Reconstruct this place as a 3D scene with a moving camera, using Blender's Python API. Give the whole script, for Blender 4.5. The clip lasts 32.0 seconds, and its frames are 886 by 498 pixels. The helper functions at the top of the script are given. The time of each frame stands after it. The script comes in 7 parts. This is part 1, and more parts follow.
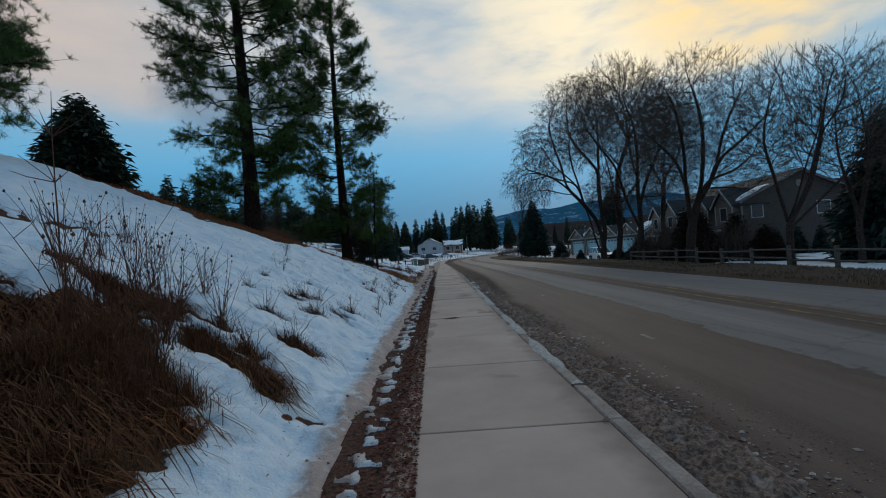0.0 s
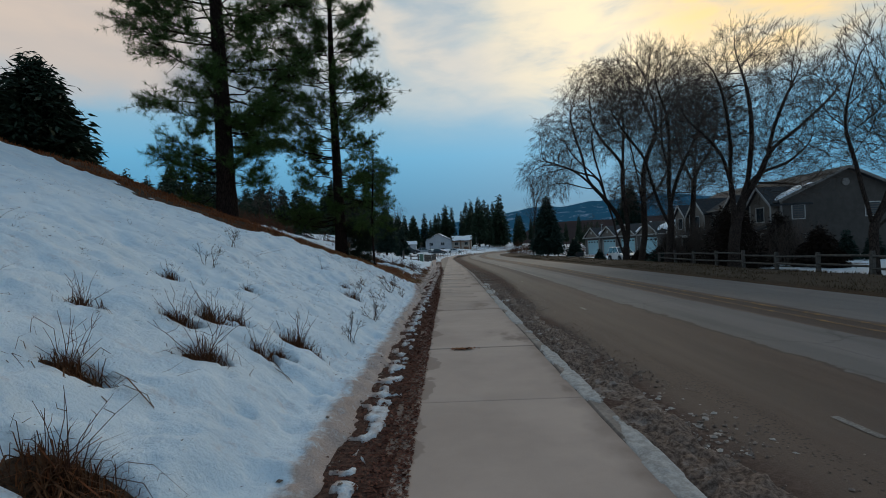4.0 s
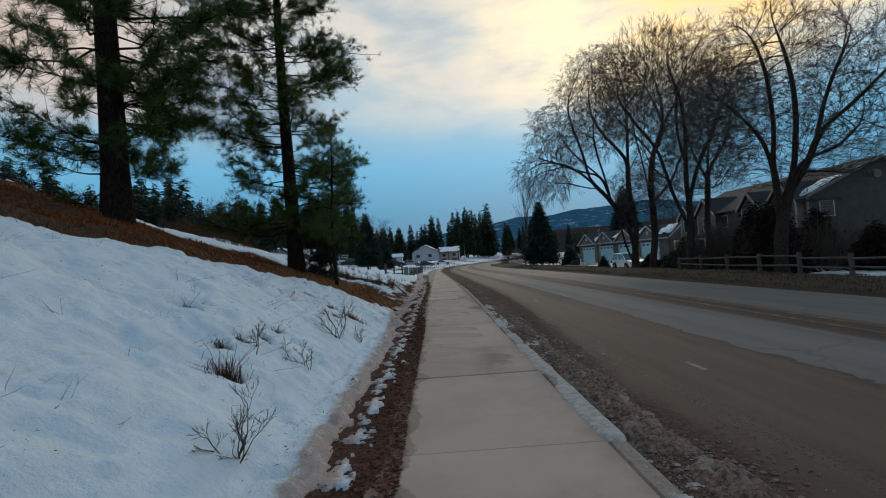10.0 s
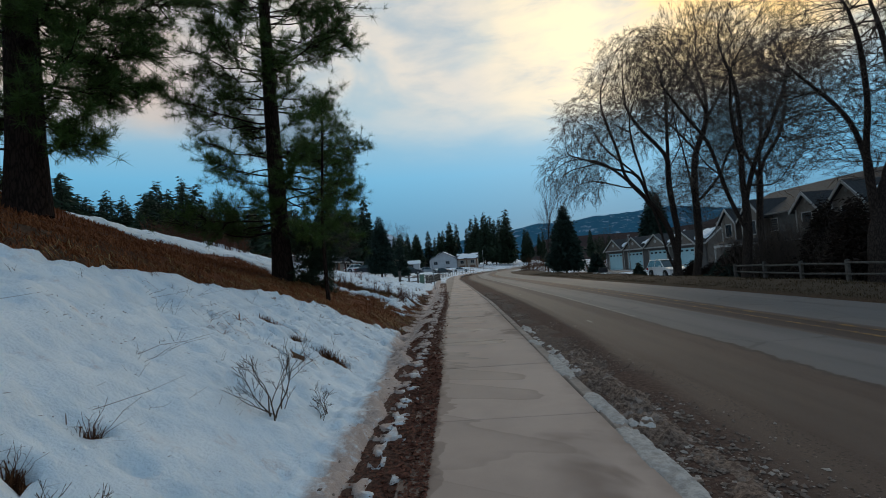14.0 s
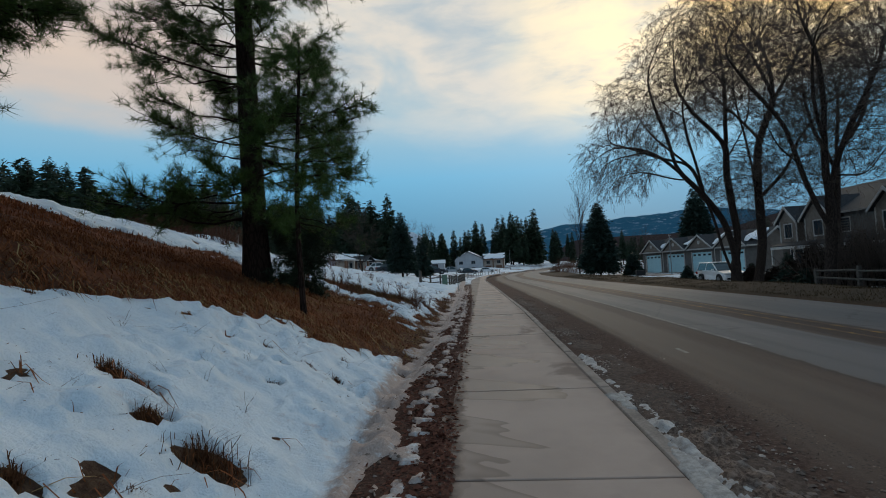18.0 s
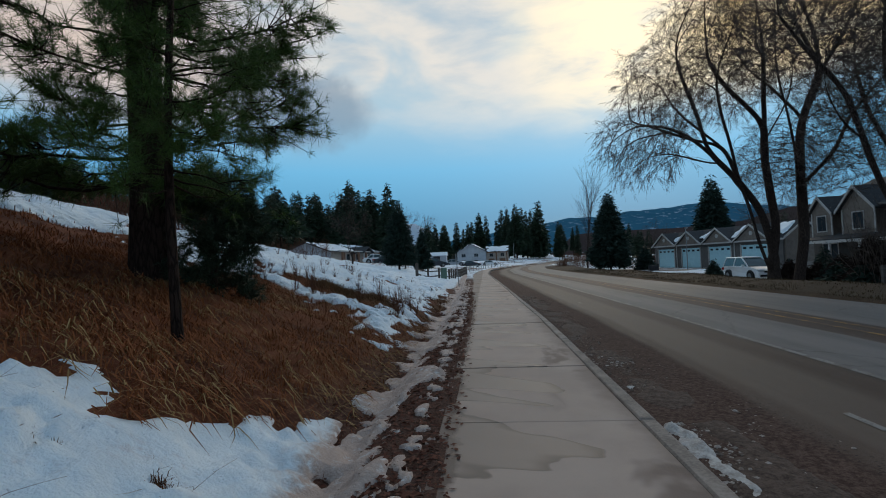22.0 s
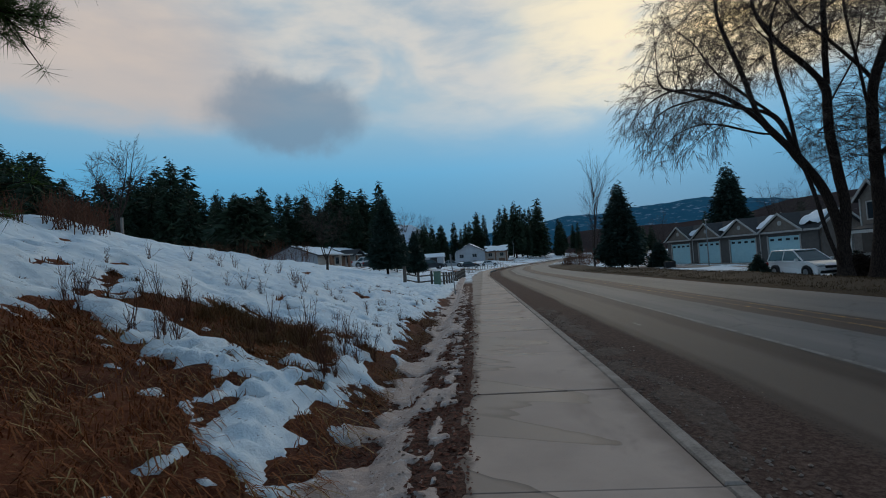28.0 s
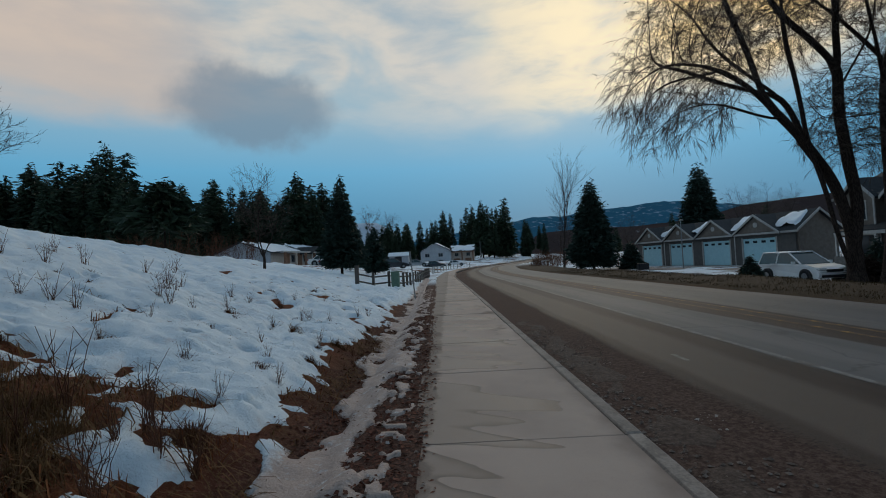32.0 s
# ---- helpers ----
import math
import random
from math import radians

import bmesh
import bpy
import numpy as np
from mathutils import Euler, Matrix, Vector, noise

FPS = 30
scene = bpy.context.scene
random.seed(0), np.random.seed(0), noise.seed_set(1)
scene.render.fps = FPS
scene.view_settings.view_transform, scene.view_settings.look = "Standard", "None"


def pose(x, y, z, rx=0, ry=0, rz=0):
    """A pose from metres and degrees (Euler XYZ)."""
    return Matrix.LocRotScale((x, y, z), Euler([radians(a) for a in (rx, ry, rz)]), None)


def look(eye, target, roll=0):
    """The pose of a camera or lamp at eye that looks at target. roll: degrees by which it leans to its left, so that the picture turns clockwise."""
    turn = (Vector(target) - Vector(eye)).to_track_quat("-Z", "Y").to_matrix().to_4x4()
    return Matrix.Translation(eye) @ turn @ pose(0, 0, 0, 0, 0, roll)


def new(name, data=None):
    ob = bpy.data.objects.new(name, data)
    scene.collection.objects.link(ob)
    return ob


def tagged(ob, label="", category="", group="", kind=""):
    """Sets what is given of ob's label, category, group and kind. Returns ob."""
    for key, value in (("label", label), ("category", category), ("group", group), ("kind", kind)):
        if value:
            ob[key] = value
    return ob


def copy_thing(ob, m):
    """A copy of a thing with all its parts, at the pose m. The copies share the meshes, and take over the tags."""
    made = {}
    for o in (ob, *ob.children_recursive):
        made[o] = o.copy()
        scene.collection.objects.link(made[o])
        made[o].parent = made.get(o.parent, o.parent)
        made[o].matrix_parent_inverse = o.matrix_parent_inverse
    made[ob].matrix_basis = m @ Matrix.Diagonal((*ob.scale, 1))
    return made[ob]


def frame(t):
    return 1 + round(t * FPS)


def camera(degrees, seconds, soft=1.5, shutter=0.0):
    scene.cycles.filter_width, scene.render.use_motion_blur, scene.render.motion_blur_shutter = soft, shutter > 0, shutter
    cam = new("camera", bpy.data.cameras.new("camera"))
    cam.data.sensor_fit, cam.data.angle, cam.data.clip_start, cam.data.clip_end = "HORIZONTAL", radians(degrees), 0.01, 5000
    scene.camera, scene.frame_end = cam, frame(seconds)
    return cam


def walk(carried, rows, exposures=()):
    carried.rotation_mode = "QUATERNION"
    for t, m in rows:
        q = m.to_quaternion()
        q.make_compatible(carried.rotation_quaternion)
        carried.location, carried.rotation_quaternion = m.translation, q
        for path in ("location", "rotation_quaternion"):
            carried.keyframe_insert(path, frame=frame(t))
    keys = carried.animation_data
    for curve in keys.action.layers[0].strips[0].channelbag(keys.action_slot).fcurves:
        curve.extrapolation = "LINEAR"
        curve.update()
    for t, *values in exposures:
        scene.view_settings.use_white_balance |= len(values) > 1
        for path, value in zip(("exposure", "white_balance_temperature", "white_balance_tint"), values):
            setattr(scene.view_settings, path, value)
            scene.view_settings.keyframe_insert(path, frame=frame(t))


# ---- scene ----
cam = camera(85.2, 32.0, 1.0)
METRES, EYE, TILT, LEAN, TURN = 31.3, 1.5, 0.6, 4.0, 0.0
ROWS = [
    (0.0, 0.0, 0.0, 0.0, 0.0, 0.0, -0.0),
    (0.5, 0.0004, 0.0159, 0.0001, -0.59, 0.49, -0.17),
    (1.0, 0.0002, 0.0319, 0.0003, 0.07, 0.21, -0.57),
    (1.5, -0.0004, 0.0479, 0.0002, -0.37, 0.54, -0.91),
    (2.0, 0.0005, 0.063, -0.0006, -0.6, 0.17, -1.46),
    (2.5, -0.0001, 0.0778, -0.0013, 1.08, -0.76, -1.9),
    (3.0, -0.0005, 0.0937, -0.0012, 0.08, -0.52, -1.95),
    (3.5, -0.0005, 0.109, -0.0009, 0.74, -0.69, -1.82),
    (5.5, -0.0024, 0.1703, -0.0018, 1.02, 0.21, -1.23),
    (6.0, -0.0018, 0.185, -0.0025, 1.0, -0.19, -0.87),
    (6.5, -0.0019, 0.1997, -0.0028, 2.57, -1.2, -0.99),
    (7.0, -0.0024, 0.2146, -0.002, -0.23, -0.27, -1.33),
    (7.5, -0.0021, 0.2292, -0.0022, 1.26, -0.3, -0.29),
    (8.0, -0.0021, 0.2441, -0.0025, 1.64, 0.51, -0.54),
    (8.5, -0.0022, 0.2598, -0.0028, -2.34, 1.69, -1.12),
    (9.0, -0.0018, 0.2748, -0.0025, 0.13, 1.02, -0.54),
    (9.5, -0.0025, 0.2912, -0.0031, 0.33, 1.15, -0.04),
    (10.0, -0.0016, 0.307, -0.0034, -0.5, 0.86, -0.0),
    (10.5, -0.0016, 0.3221, -0.0032, 1.59, 1.24, -0.65),
    (11.0, -0.0028, 0.3374, -0.0031, 1.0, 2.01, -0.4),
    (11.5, -0.0026, 0.3531, -0.0032, 1.85, 1.72, -0.31),
    (12.0, -0.0036, 0.3684, -0.0042, 2.87, 1.46, -0.24),
    (12.5, -0.0037, 0.3842, -0.0041, 0.32, 1.45, -0.1),
    (13.0, -0.0041, 0.3999, -0.0042, 1.16, 0.5, -0.29),
    (13.5, -0.0058, 0.4158, -0.0042, 1.71, 1.14, -0.05),
    (14.0, -0.0047, 0.431, -0.0048, 1.6, 1.7, -0.06),
    (14.5, -0.0051, 0.446, -0.0053, 2.43, 1.64, -0.48),
    (16.5, -0.0061, 0.5078, -0.0054, 3.12, 1.6, -1.23),
    (17.0, -0.0056, 0.5223, -0.0049, 6.29, 1.46, -0.3),
    (17.5, -0.0065, 0.5379, -0.0054, 5.27, 1.84, -0.86),
    (18.0, -0.0057, 0.5531, -0.006, 4.66, 1.65, -0.88),
    (18.5, -0.0067, 0.568, -0.0066, 5.56, 1.32, -0.87),
    (19.0, -0.0072, 0.5838, -0.0061, 5.02, 1.46, -0.94),
    (19.5, -0.0066, 0.5994, -0.0065, 5.74, 0.78, -0.76),
    (20.0, -0.0075, 0.6155, -0.0071, 6.2, 0.7, -0.79),
    (20.5, -0.007, 0.6308, -0.0069, 5.27, 1.17, -1.3),
    (21.0, -0.0071, 0.6459, -0.007, 6.62, 0.35, -1.69),
    (21.5, -0.0077, 0.6627, -0.0069, 5.78, 0.7, -1.42),
    (22.0, -0.0066, 0.6783, -0.0072, 5.01, 0.75, -1.46),
    (22.5, -0.007, 0.6941, -0.0077, 5.45, 0.61, -1.37),
    (23.0, -0.0067, 0.7103, -0.0077, 3.29, 0.7, -0.98),
    (23.5, -0.0058, 0.7257, -0.0074, 3.62, 0.12, -1.74),
    (24.0, -0.0071, 0.7427, -0.0077, 3.53, 0.39, -1.67),
    (24.5, -0.0067, 0.7585, -0.0079, 3.73, 0.63, -1.01),
    (25.0, -0.0076, 0.7737, -0.0085, 5.52, -0.03, -0.53),
    (25.5, -0.0089, 0.7898, -0.008, 4.27, 0.35, -0.68),
    (27.5, -0.0109, 0.8491, -0.0072, 6.33, 0.74, -0.05),
    (28.0, -0.0116, 0.8668, -0.0071, 4.81, 0.88, -0.06),
    (28.5, -0.0104, 0.8835, -0.0079, 3.98, 0.63, -0.29),
    (29.0, -0.0109, 0.9002, -0.0088, 3.9, 0.38, -0.32),
    (29.5, -0.0098, 0.9168, -0.0087, 1.46, 0.35, -0.1),
    (30.0, -0.0095, 0.9327, -0.0086, 2.06, -0.31, -0.72),
    (30.5, -0.01, 0.9499, -0.0088, 1.03, -0.34, -1.06),
    (31.0, -0.0094, 0.9666, -0.0096, 1.31, -0.63, -1.36),
    (31.5, -0.0101, 0.9828, -0.0104, 2.67, -0.69, -1.86),
    (32.0, -0.0101, 0.9987, -0.0098, 0.82, 0.87, -0.77),
]
walk(cam, [(t, pose(0, 0, EYE, TILT, LEAN, TURN) @ pose(METRES * x, METRES * y, METRES * z, 90 + pitch, roll, yaw)) for t, x, y, z, yaw, pitch, roll in ROWS],
     [(0.0, -0.15, 6050, 10), (3.0, -0.10, 6350, 10), (6.0, 0.0, 6500, 10), (13.0, 0.08, 6600, 11), (18.0, 0.04, 6600, 11), (22.0, 0.12, 6350, 11), (24.5, 0.04, 6100, 10), (28.0, -0.20, 6100, 10), (32.0, -0.22, 6400, 10)])

# ---- sky and light ----
world = bpy.data.worlds.new("dusk_sky")
scene.world = world
world.use_nodes = True


class Nodes:
    """Short-hand for building a node tree."""

    def __init__(self, tree):
        self.tree = tree
        tree.nodes.clear()

    def add(self, kind, **props):
        n = self.tree.nodes.new(kind)
        for k, v in props.items():
            setattr(n, k, v)
        return n

    def link(self, a, b):
        self.tree.links.new(a, b)

    def put(self, socket, v):
        if isinstance(v, bpy.types.NodeSocket):
            self.link(v, socket)
        elif isinstance(v, (tuple, list)) and len(v) == 3 and socket.type == "RGBA":
            socket.default_value = (*v, 1)
        else:
            socket.default_value = v

    def math(self, op, a, b=0.0, c=0.0, clamp=False):
        n = self.add("ShaderNodeMath", operation=op, use_clamp=clamp)
        for s, v in zip(n.inputs, (a, b, c)):
            self.put(s, v)
        return n.outputs[0]

    def vmath(self, op, a, b=(0, 0, 0), out=0):
        n = self.add("ShaderNodeVectorMath", operation=op)
        self.put(n.inputs[0], a)
        self.put(n.inputs[1], b)
        return n.outputs[out]

    def noise(self, vec, scale, detail=4.0, rough=0.55, dist=0.0, out=0):
        n = self.add("ShaderNodeTexNoise")
        if vec is not None:
            self.link(vec, n.inputs["Vector"])
        n.inputs["Scale"].default_value = scale
        n.inputs["Detail"].default_value = detail
        n.inputs["Roughness"].default_value = rough
        n.inputs["Distortion"].default_value = dist
        return n.outputs[out]

    def voronoi(self, vec, scale, out=0, feature="F1"):
        n = self.add("ShaderNodeTexVoronoi", feature=feature)
        self.link(vec, n.inputs["Vector"])
        n.inputs["Scale"].default_value = scale
        return n.outputs[out]

    def step(self, v, lo, hi, a=0.0, b=1.0):
        n = self.add("ShaderNodeMapRange", interpolation_type="SMOOTHSTEP")
        self.put(n.inputs[0], v)
        for s, x in zip(list(n.inputs)[1:5], (lo, hi, a, b)):
            self.put(s, x)
        return n.outputs[0]

    def mix(self, f, a, b, blend="MIX"):
        n = self.add("ShaderNodeMix", data_type="RGBA", blend_type=blend)
        self.put(n.inputs[0], f)
        self.put(n.inputs[6], a)
        self.put(n.inputs[7], b)
        return n.outputs[2]

    def ramp(self, f, stops):
        n = self.add("ShaderNodeValToRGB")
        r = n.color_ramp
        while len(r.elements) < len(stops):
            r.elements.new(0.5)
        for e, (p, c) in zip(r.elements, stops):
            e.position, e.color = p, (*c, 1)
        self.put(n.inputs[0], f)
        return n.outputs[0]

    def split(self, vec):
        n = self.add("ShaderNodeSeparateXYZ")
        self.link(vec, n.inputs[0])
        return n.outputs

    def scaled(self, vec, s):
        return self.vmath("MULTIPLY", vec, s)


def sky_way(azimuth, elevation):
    a, e = radians(azimuth), radians(elevation)
    return (math.sin(a) * math.cos(e), math.cos(a) * math.cos(e), math.sin(e))


SUN_AZIMUTH, SUN_ELEVATION = 16.0, 24.0


def build_sky():
    N = Nodes(world.node_tree)
    d = N.add("ShaderNodeTexCoord").outputs["Generated"]
    x, y, z = N.split(d)
    flat = N.scaled(d, (1.0, 1.0, 3.0))
    wob = N.noise(flat, 2.6, 5, 0.5)
    fine = N.noise(flat, 7.0, 5, 0.55, 0.3)
    soft = N.noise(N.scaled(d, (1.0, 1.0, 2.2)), 1.7, 4, 0.5)
    # the height above the horizon, made uneven by the cloud edges
    h = N.math("ADD", z, N.math("MULTIPLY", N.math("SUBTRACT", wob, 0.5), 0.13))
    h = N.math("ADD", h, N.math("MULTIPLY", N.math("SUBTRACT", fine, 0.5), 0.05))
    clear = N.ramp(z, [(0.0, SKY_LOW), (0.09, SKY_BLUE), (0.19, SKY_MID), (0.32, SKY_PALE), (1.0, SKY_ZENITH)])
    cloud = N.mix(N.step(N.math("ADD", N.math("MULTIPLY", fine, 0.5), N.math("MULTIPLY", soft, 0.5)), 0.38, 0.62), CLOUD_GREY, CLOUD_CREAM)
    cloud = N.mix(N.step(z, 0.50, 0.85), cloud, CLOUD_HIGH)
    cloud = N.mix(N.step(y, 0.35, -0.3), cloud, CLOUD_HIGH)
    h = N.math("SUBTRACT", h, N.math("MULTIPLY", N.step(x, 0.02, -0.40), 0.055))
    cover = N.step(h, 0.22, 0.36)
    rift = N.step(N.noise(N.scaled(d, (1.0, 1.0, 2.4)), 3.4, 4, 0.55, 0.4), 0.50, 0.70)
    cover = N.math("MULTIPLY", cover, N.math("SUBTRACT", 1.0, N.math("MULTIPLY", rift, 0.7)))
    col = N.mix(cover, clear, cloud)
    # the lit cloud in front of the low sun, and a pale pink one to the west of it
    glow = N.vmath("DOT_PRODUCT", d, sky_way(25, 27), 1)
    glow = N.math("MULTIPLY", N.step(glow, 0.925, 0.998), N.step(h, 0.235, 0.33))
    glow = N.math("MULTIPLY", glow, N.step(fine, 0.25, 0.62, 0.25, 1.0))
    col = N.mix(glow, col, CLOUD_GOLD)
    amber = N.vmath("DOT_PRODUCT", d, sky_way(34, 27), 1)
    amber = N.math("MULTIPLY", N.step(amber, 0.972, 0.998), N.step(fine, 0.30, 0.60, 0.3, 1.0))
    col = N.mix(N.math("MULTIPLY", amber, 0.75), col, CLOUD_AMBER)
    pink = N.vmath("DOT_PRODUCT", d, sky_way(-40, 16), 1)
    pink = N.math("MULTIPLY", N.step(pink, 0.94, 0.995), N.step(h, 0.20, 0.28))
    col = N.mix(N.math("MULTIPLY", pink, 0.7), col, CLOUD_PINK)
    # one low grey cloud
    off = N.vmath("SUBTRACT", d, sky_way(-21.8, 17.2))
    warp = N.noise(d, 5.0, 5, 0.6, 0, 1)
    off = N.vmath("ADD", off, N.scaled(N.vmath("SUBTRACT", warp, (0.5, 0.5, 0.5)), (0.16, 0.16, 0.16)))
    off = N.scaled(off, (5.8, 5.8, 13.0))
    dark = N.step(N.vmath("LENGTH", off, out=1), 1.10, 0.55)
    col = N.mix(N.math("MULTIPLY", dark, 0.72), col, CLOUD_DARK)
    col = N.mix(N.math("MULTIPLY", N.step(y, 0.15, -0.5), N.step(z, 0.75, 0.25, 0.0, 0.85)), col, SKY_BACK)
    sky = N.add("ShaderNodeTexSky", sky_type="NISHITA", sun_disc=False, sun_elevation=radians(SUN_ELEVATION), sun_rotation=radians(SUN_AZIMUTH))
    col = N.mix(0.06, col, N.scaled(sky.outputs[0], (0.08, 0.08, 0.08)))
    bg = N.add("ShaderNodeBackground")
    N.link(col, bg.inputs[0])
    bg.inputs[1].default_value = SKY_STRENGTH
    N.link(bg.outputs[0], N.add("ShaderNodeOutputWorld").inputs[0])


SKY_LOW, SKY_BLUE, SKY_MID = (0.038, 0.155, 0.28), (0.070, 0.277, 0.47), (0.145, 0.445, 0.685)
SKY_PALE, SKY_ZENITH = (0.36, 0.54, 0.64), (0.20, 0.34, 0.50)
CLOUD_HIGH, SKY_BACK = (0.185, 0.295, 0.415), (0.33, 0.45, 0.56)
CLOUD_GREY, CLOUD_CREAM, CLOUD_GOLD = (0.42, 0.52, 0.58), (0.76, 0.72, 0.64), (1.12, 0.95, 0.62)
CLOUD_PINK, CLOUD_DARK = (0.72, 0.56, 0.45), (0.19, 0.27, 0.35)
CLOUD_AMBER = (1.25, 0.82, 0.26)
SKY_STRENGTH = 1.0
build_sky()
sun = new("sun", bpy.data.lights.new("sun", "SUN"))
sun.data.energy, sun.data.angle, sun.data.color = 0.55, radians(28), (1.0, 0.88, 0.7)
sun.matrix_world = look(Vector(sky_way(SUN_AZIMUTH, SUN_ELEVATION)) * 50, (0, 0, 0))


# ---- materials ----
def material(name, rough=0.85, metal=0.0, spec=0.3):
    m = bpy.data.materials.new(name)
    m.use_nodes = True
    N = Nodes(m.node_tree)
    b = N.add("ShaderNodeBsdfPrincipled")
    b.inputs["Roughness"].default_value = rough
    b.inputs["Metallic"].default_value = metal
    b.inputs["Specular IOR Level"].default_value = spec
    N.link(b.outputs[0], N.add("ShaderNodeOutputMaterial").inputs[0])
    return m, N, b


def bump(N, b, height, strength=0.5, distance=0.02):
    n = N.add("ShaderNodeBump")
    n.inputs["Strength"].default_value = strength
    n.inputs["Distance"].default_value = distance
    N.link(height, n.inputs["Height"])
    N.link(n.outputs[0], b.inputs["Normal"])


def place(N):
    return N.add("ShaderNodeNewGeometry").outputs["Position"]


def attr(N, name):
    return N.add("ShaderNodeAttribute", attribute_name=name).outputs["Fac"]


def plain(name, a, c, scale=6.0, rough=0.8, metal=0.0, spec=0.3, rel=0.3, grain=60.0, island=0.0, obj=0.0):
    """A worn surface: two colours mixed by noise at two scales, with a fine relief."""
    m, N, b = material(name, rough, metal, spec)
    p = N.add("ShaderNodeTexCoord").outputs["Object"]
    f = N.math("MULTIPLY", N.noise(p, scale, 5, 0.6), 0.65)
    f = N.math("ADD", f, N.math("MULTIPLY", N.noise(p, grain, 3, 0.6), 0.35))
    col = N.mix(N.step(f, 0.35, 0.65), a, c)
    if island:
        r = N.add("ShaderNodeNewGeometry").outputs["Random Per Island"]
        col = N.mix(1.0, col, N.ramp(r, [(0, (1 - island,) * 3), (1, (1 + island,) * 3)]), "MULTIPLY")
    if obj:
        r = N.add("ShaderNodeObjectInfo").outputs["Random"]
        col = N.mix(1.0, col, N.ramp(r, [(0, (1 - obj,) * 3), (1, (1.0,) * 3)]), "MULTIPLY")
    N.link(col, b.inputs["Base Color"])
    if rel:
        bump(N, b, f, rel, 0.01)
    return m


def mat_snow():
    m, N, b = material("old_snow", 0.75, 0, 0.25)
    p = place(N)
    g = N.noise(p, 2.2, 5, 0.6)
    fine = N.noise(p, 38, 4, 0.65)
    col = N.mix(N.step(g, 0.3, 0.7), (0.69, 0.77, 0.83), (0.82, 0.87, 0.90))
    stain = N.math("MULTIPLY", N.step(N.noise(N.scaled(p, (1.0, 1.6, 1.0)), 1.5, 6, 0.7, 0.5), 0.53, 0.70), N.step(N.noise(p, 12, 4, 0.7), 0.42, 0.62))
    col = N.mix(N.math("MULTIPLY", stain, 0.42), col, (0.52, 0.40, 0.37))
    dirt = attr(N, "dirt")
    d = N.math("ADD", dirt, N.math("MULTIPLY", N.math("SUBTRACT", N.noise(p, 9, 5, 0.65), 0.5), N.math("MULTIPLY", dirt, 2.6)))
    d = N.step(d, 0.12, 0.9)
    grit = N.mix(N.noise(p, 60, 3, 0.7), (0.34, 0.24, 0.195), (0.60, 0.47, 0.41))
    col = N.mix(d, col, grit)
    litter = N.step(N.noise(N.scaled(p, (1, 1, 0.4)), 24, 5, 0.75), 0.66, 0.74)
    col = N.mix(N.math("MULTIPLY", litter, 0.35), col, (0.20, 0.12, 0.07))
    N.link(col, b.inputs["Base Color"])
    bump(N, b, N.math("ADD", N.math("MULTIPLY", fine, 0.6), N.noise(p, 7, 4, 0.6)), 0.75, 0.04)
    return m


def mat_ground():
    m, N, b = material("winter_ground", 0.95, 0, 0.15)
    p = place(N)
    n1 = N.noise(p, 0.9, 5, 0.6)
    n2 = N.noise(N.scaled(p, (1, 1, 0.3)), 26, 5, 0.7)
    grass = N.mix(N.step(n1, 0.35, 0.65), (0.078, 0.023, 0.012), (0.180, 0.058, 0.027))
    grass = N.mix(N.step(n2, 0.5, 0.75), grass, (0.24, 0.145, 0.065))
    mud = N.mix(N.step(n2, 0.35, 0.65), (0.055, 0.026, 0.019), (0.150, 0.078, 0.056))
    col = N.mix(attr(N, "mud"), grass, mud)
    yard = N.mix(N.step(n2, 0.35, 0.65), (0.048, 0.032, 0.021), (0.105, 0.069, 0.042))
    col = N.mix(attr(N, "yard"), col, yard)
    # lying snow on the ground further off
    s = N.noise(p, 0.16, 6, 0.62)
    s = N.math("ADD", s, N.math("MULTIPLY", N.math("SUBTRACT", N.noise(p, 1.3, 5, 0.65), 0.5), 0.35))
    col = N.mix(N.math("MULTIPLY", attr(N, "far_snow"), N.step(s, 0.40, 0.47)), col, (0.80, 0.83, 0.86))
    N.link(col, b.inputs["Base Color"])
    bump(N, b, n2, 0.8, 0.04)
    return m


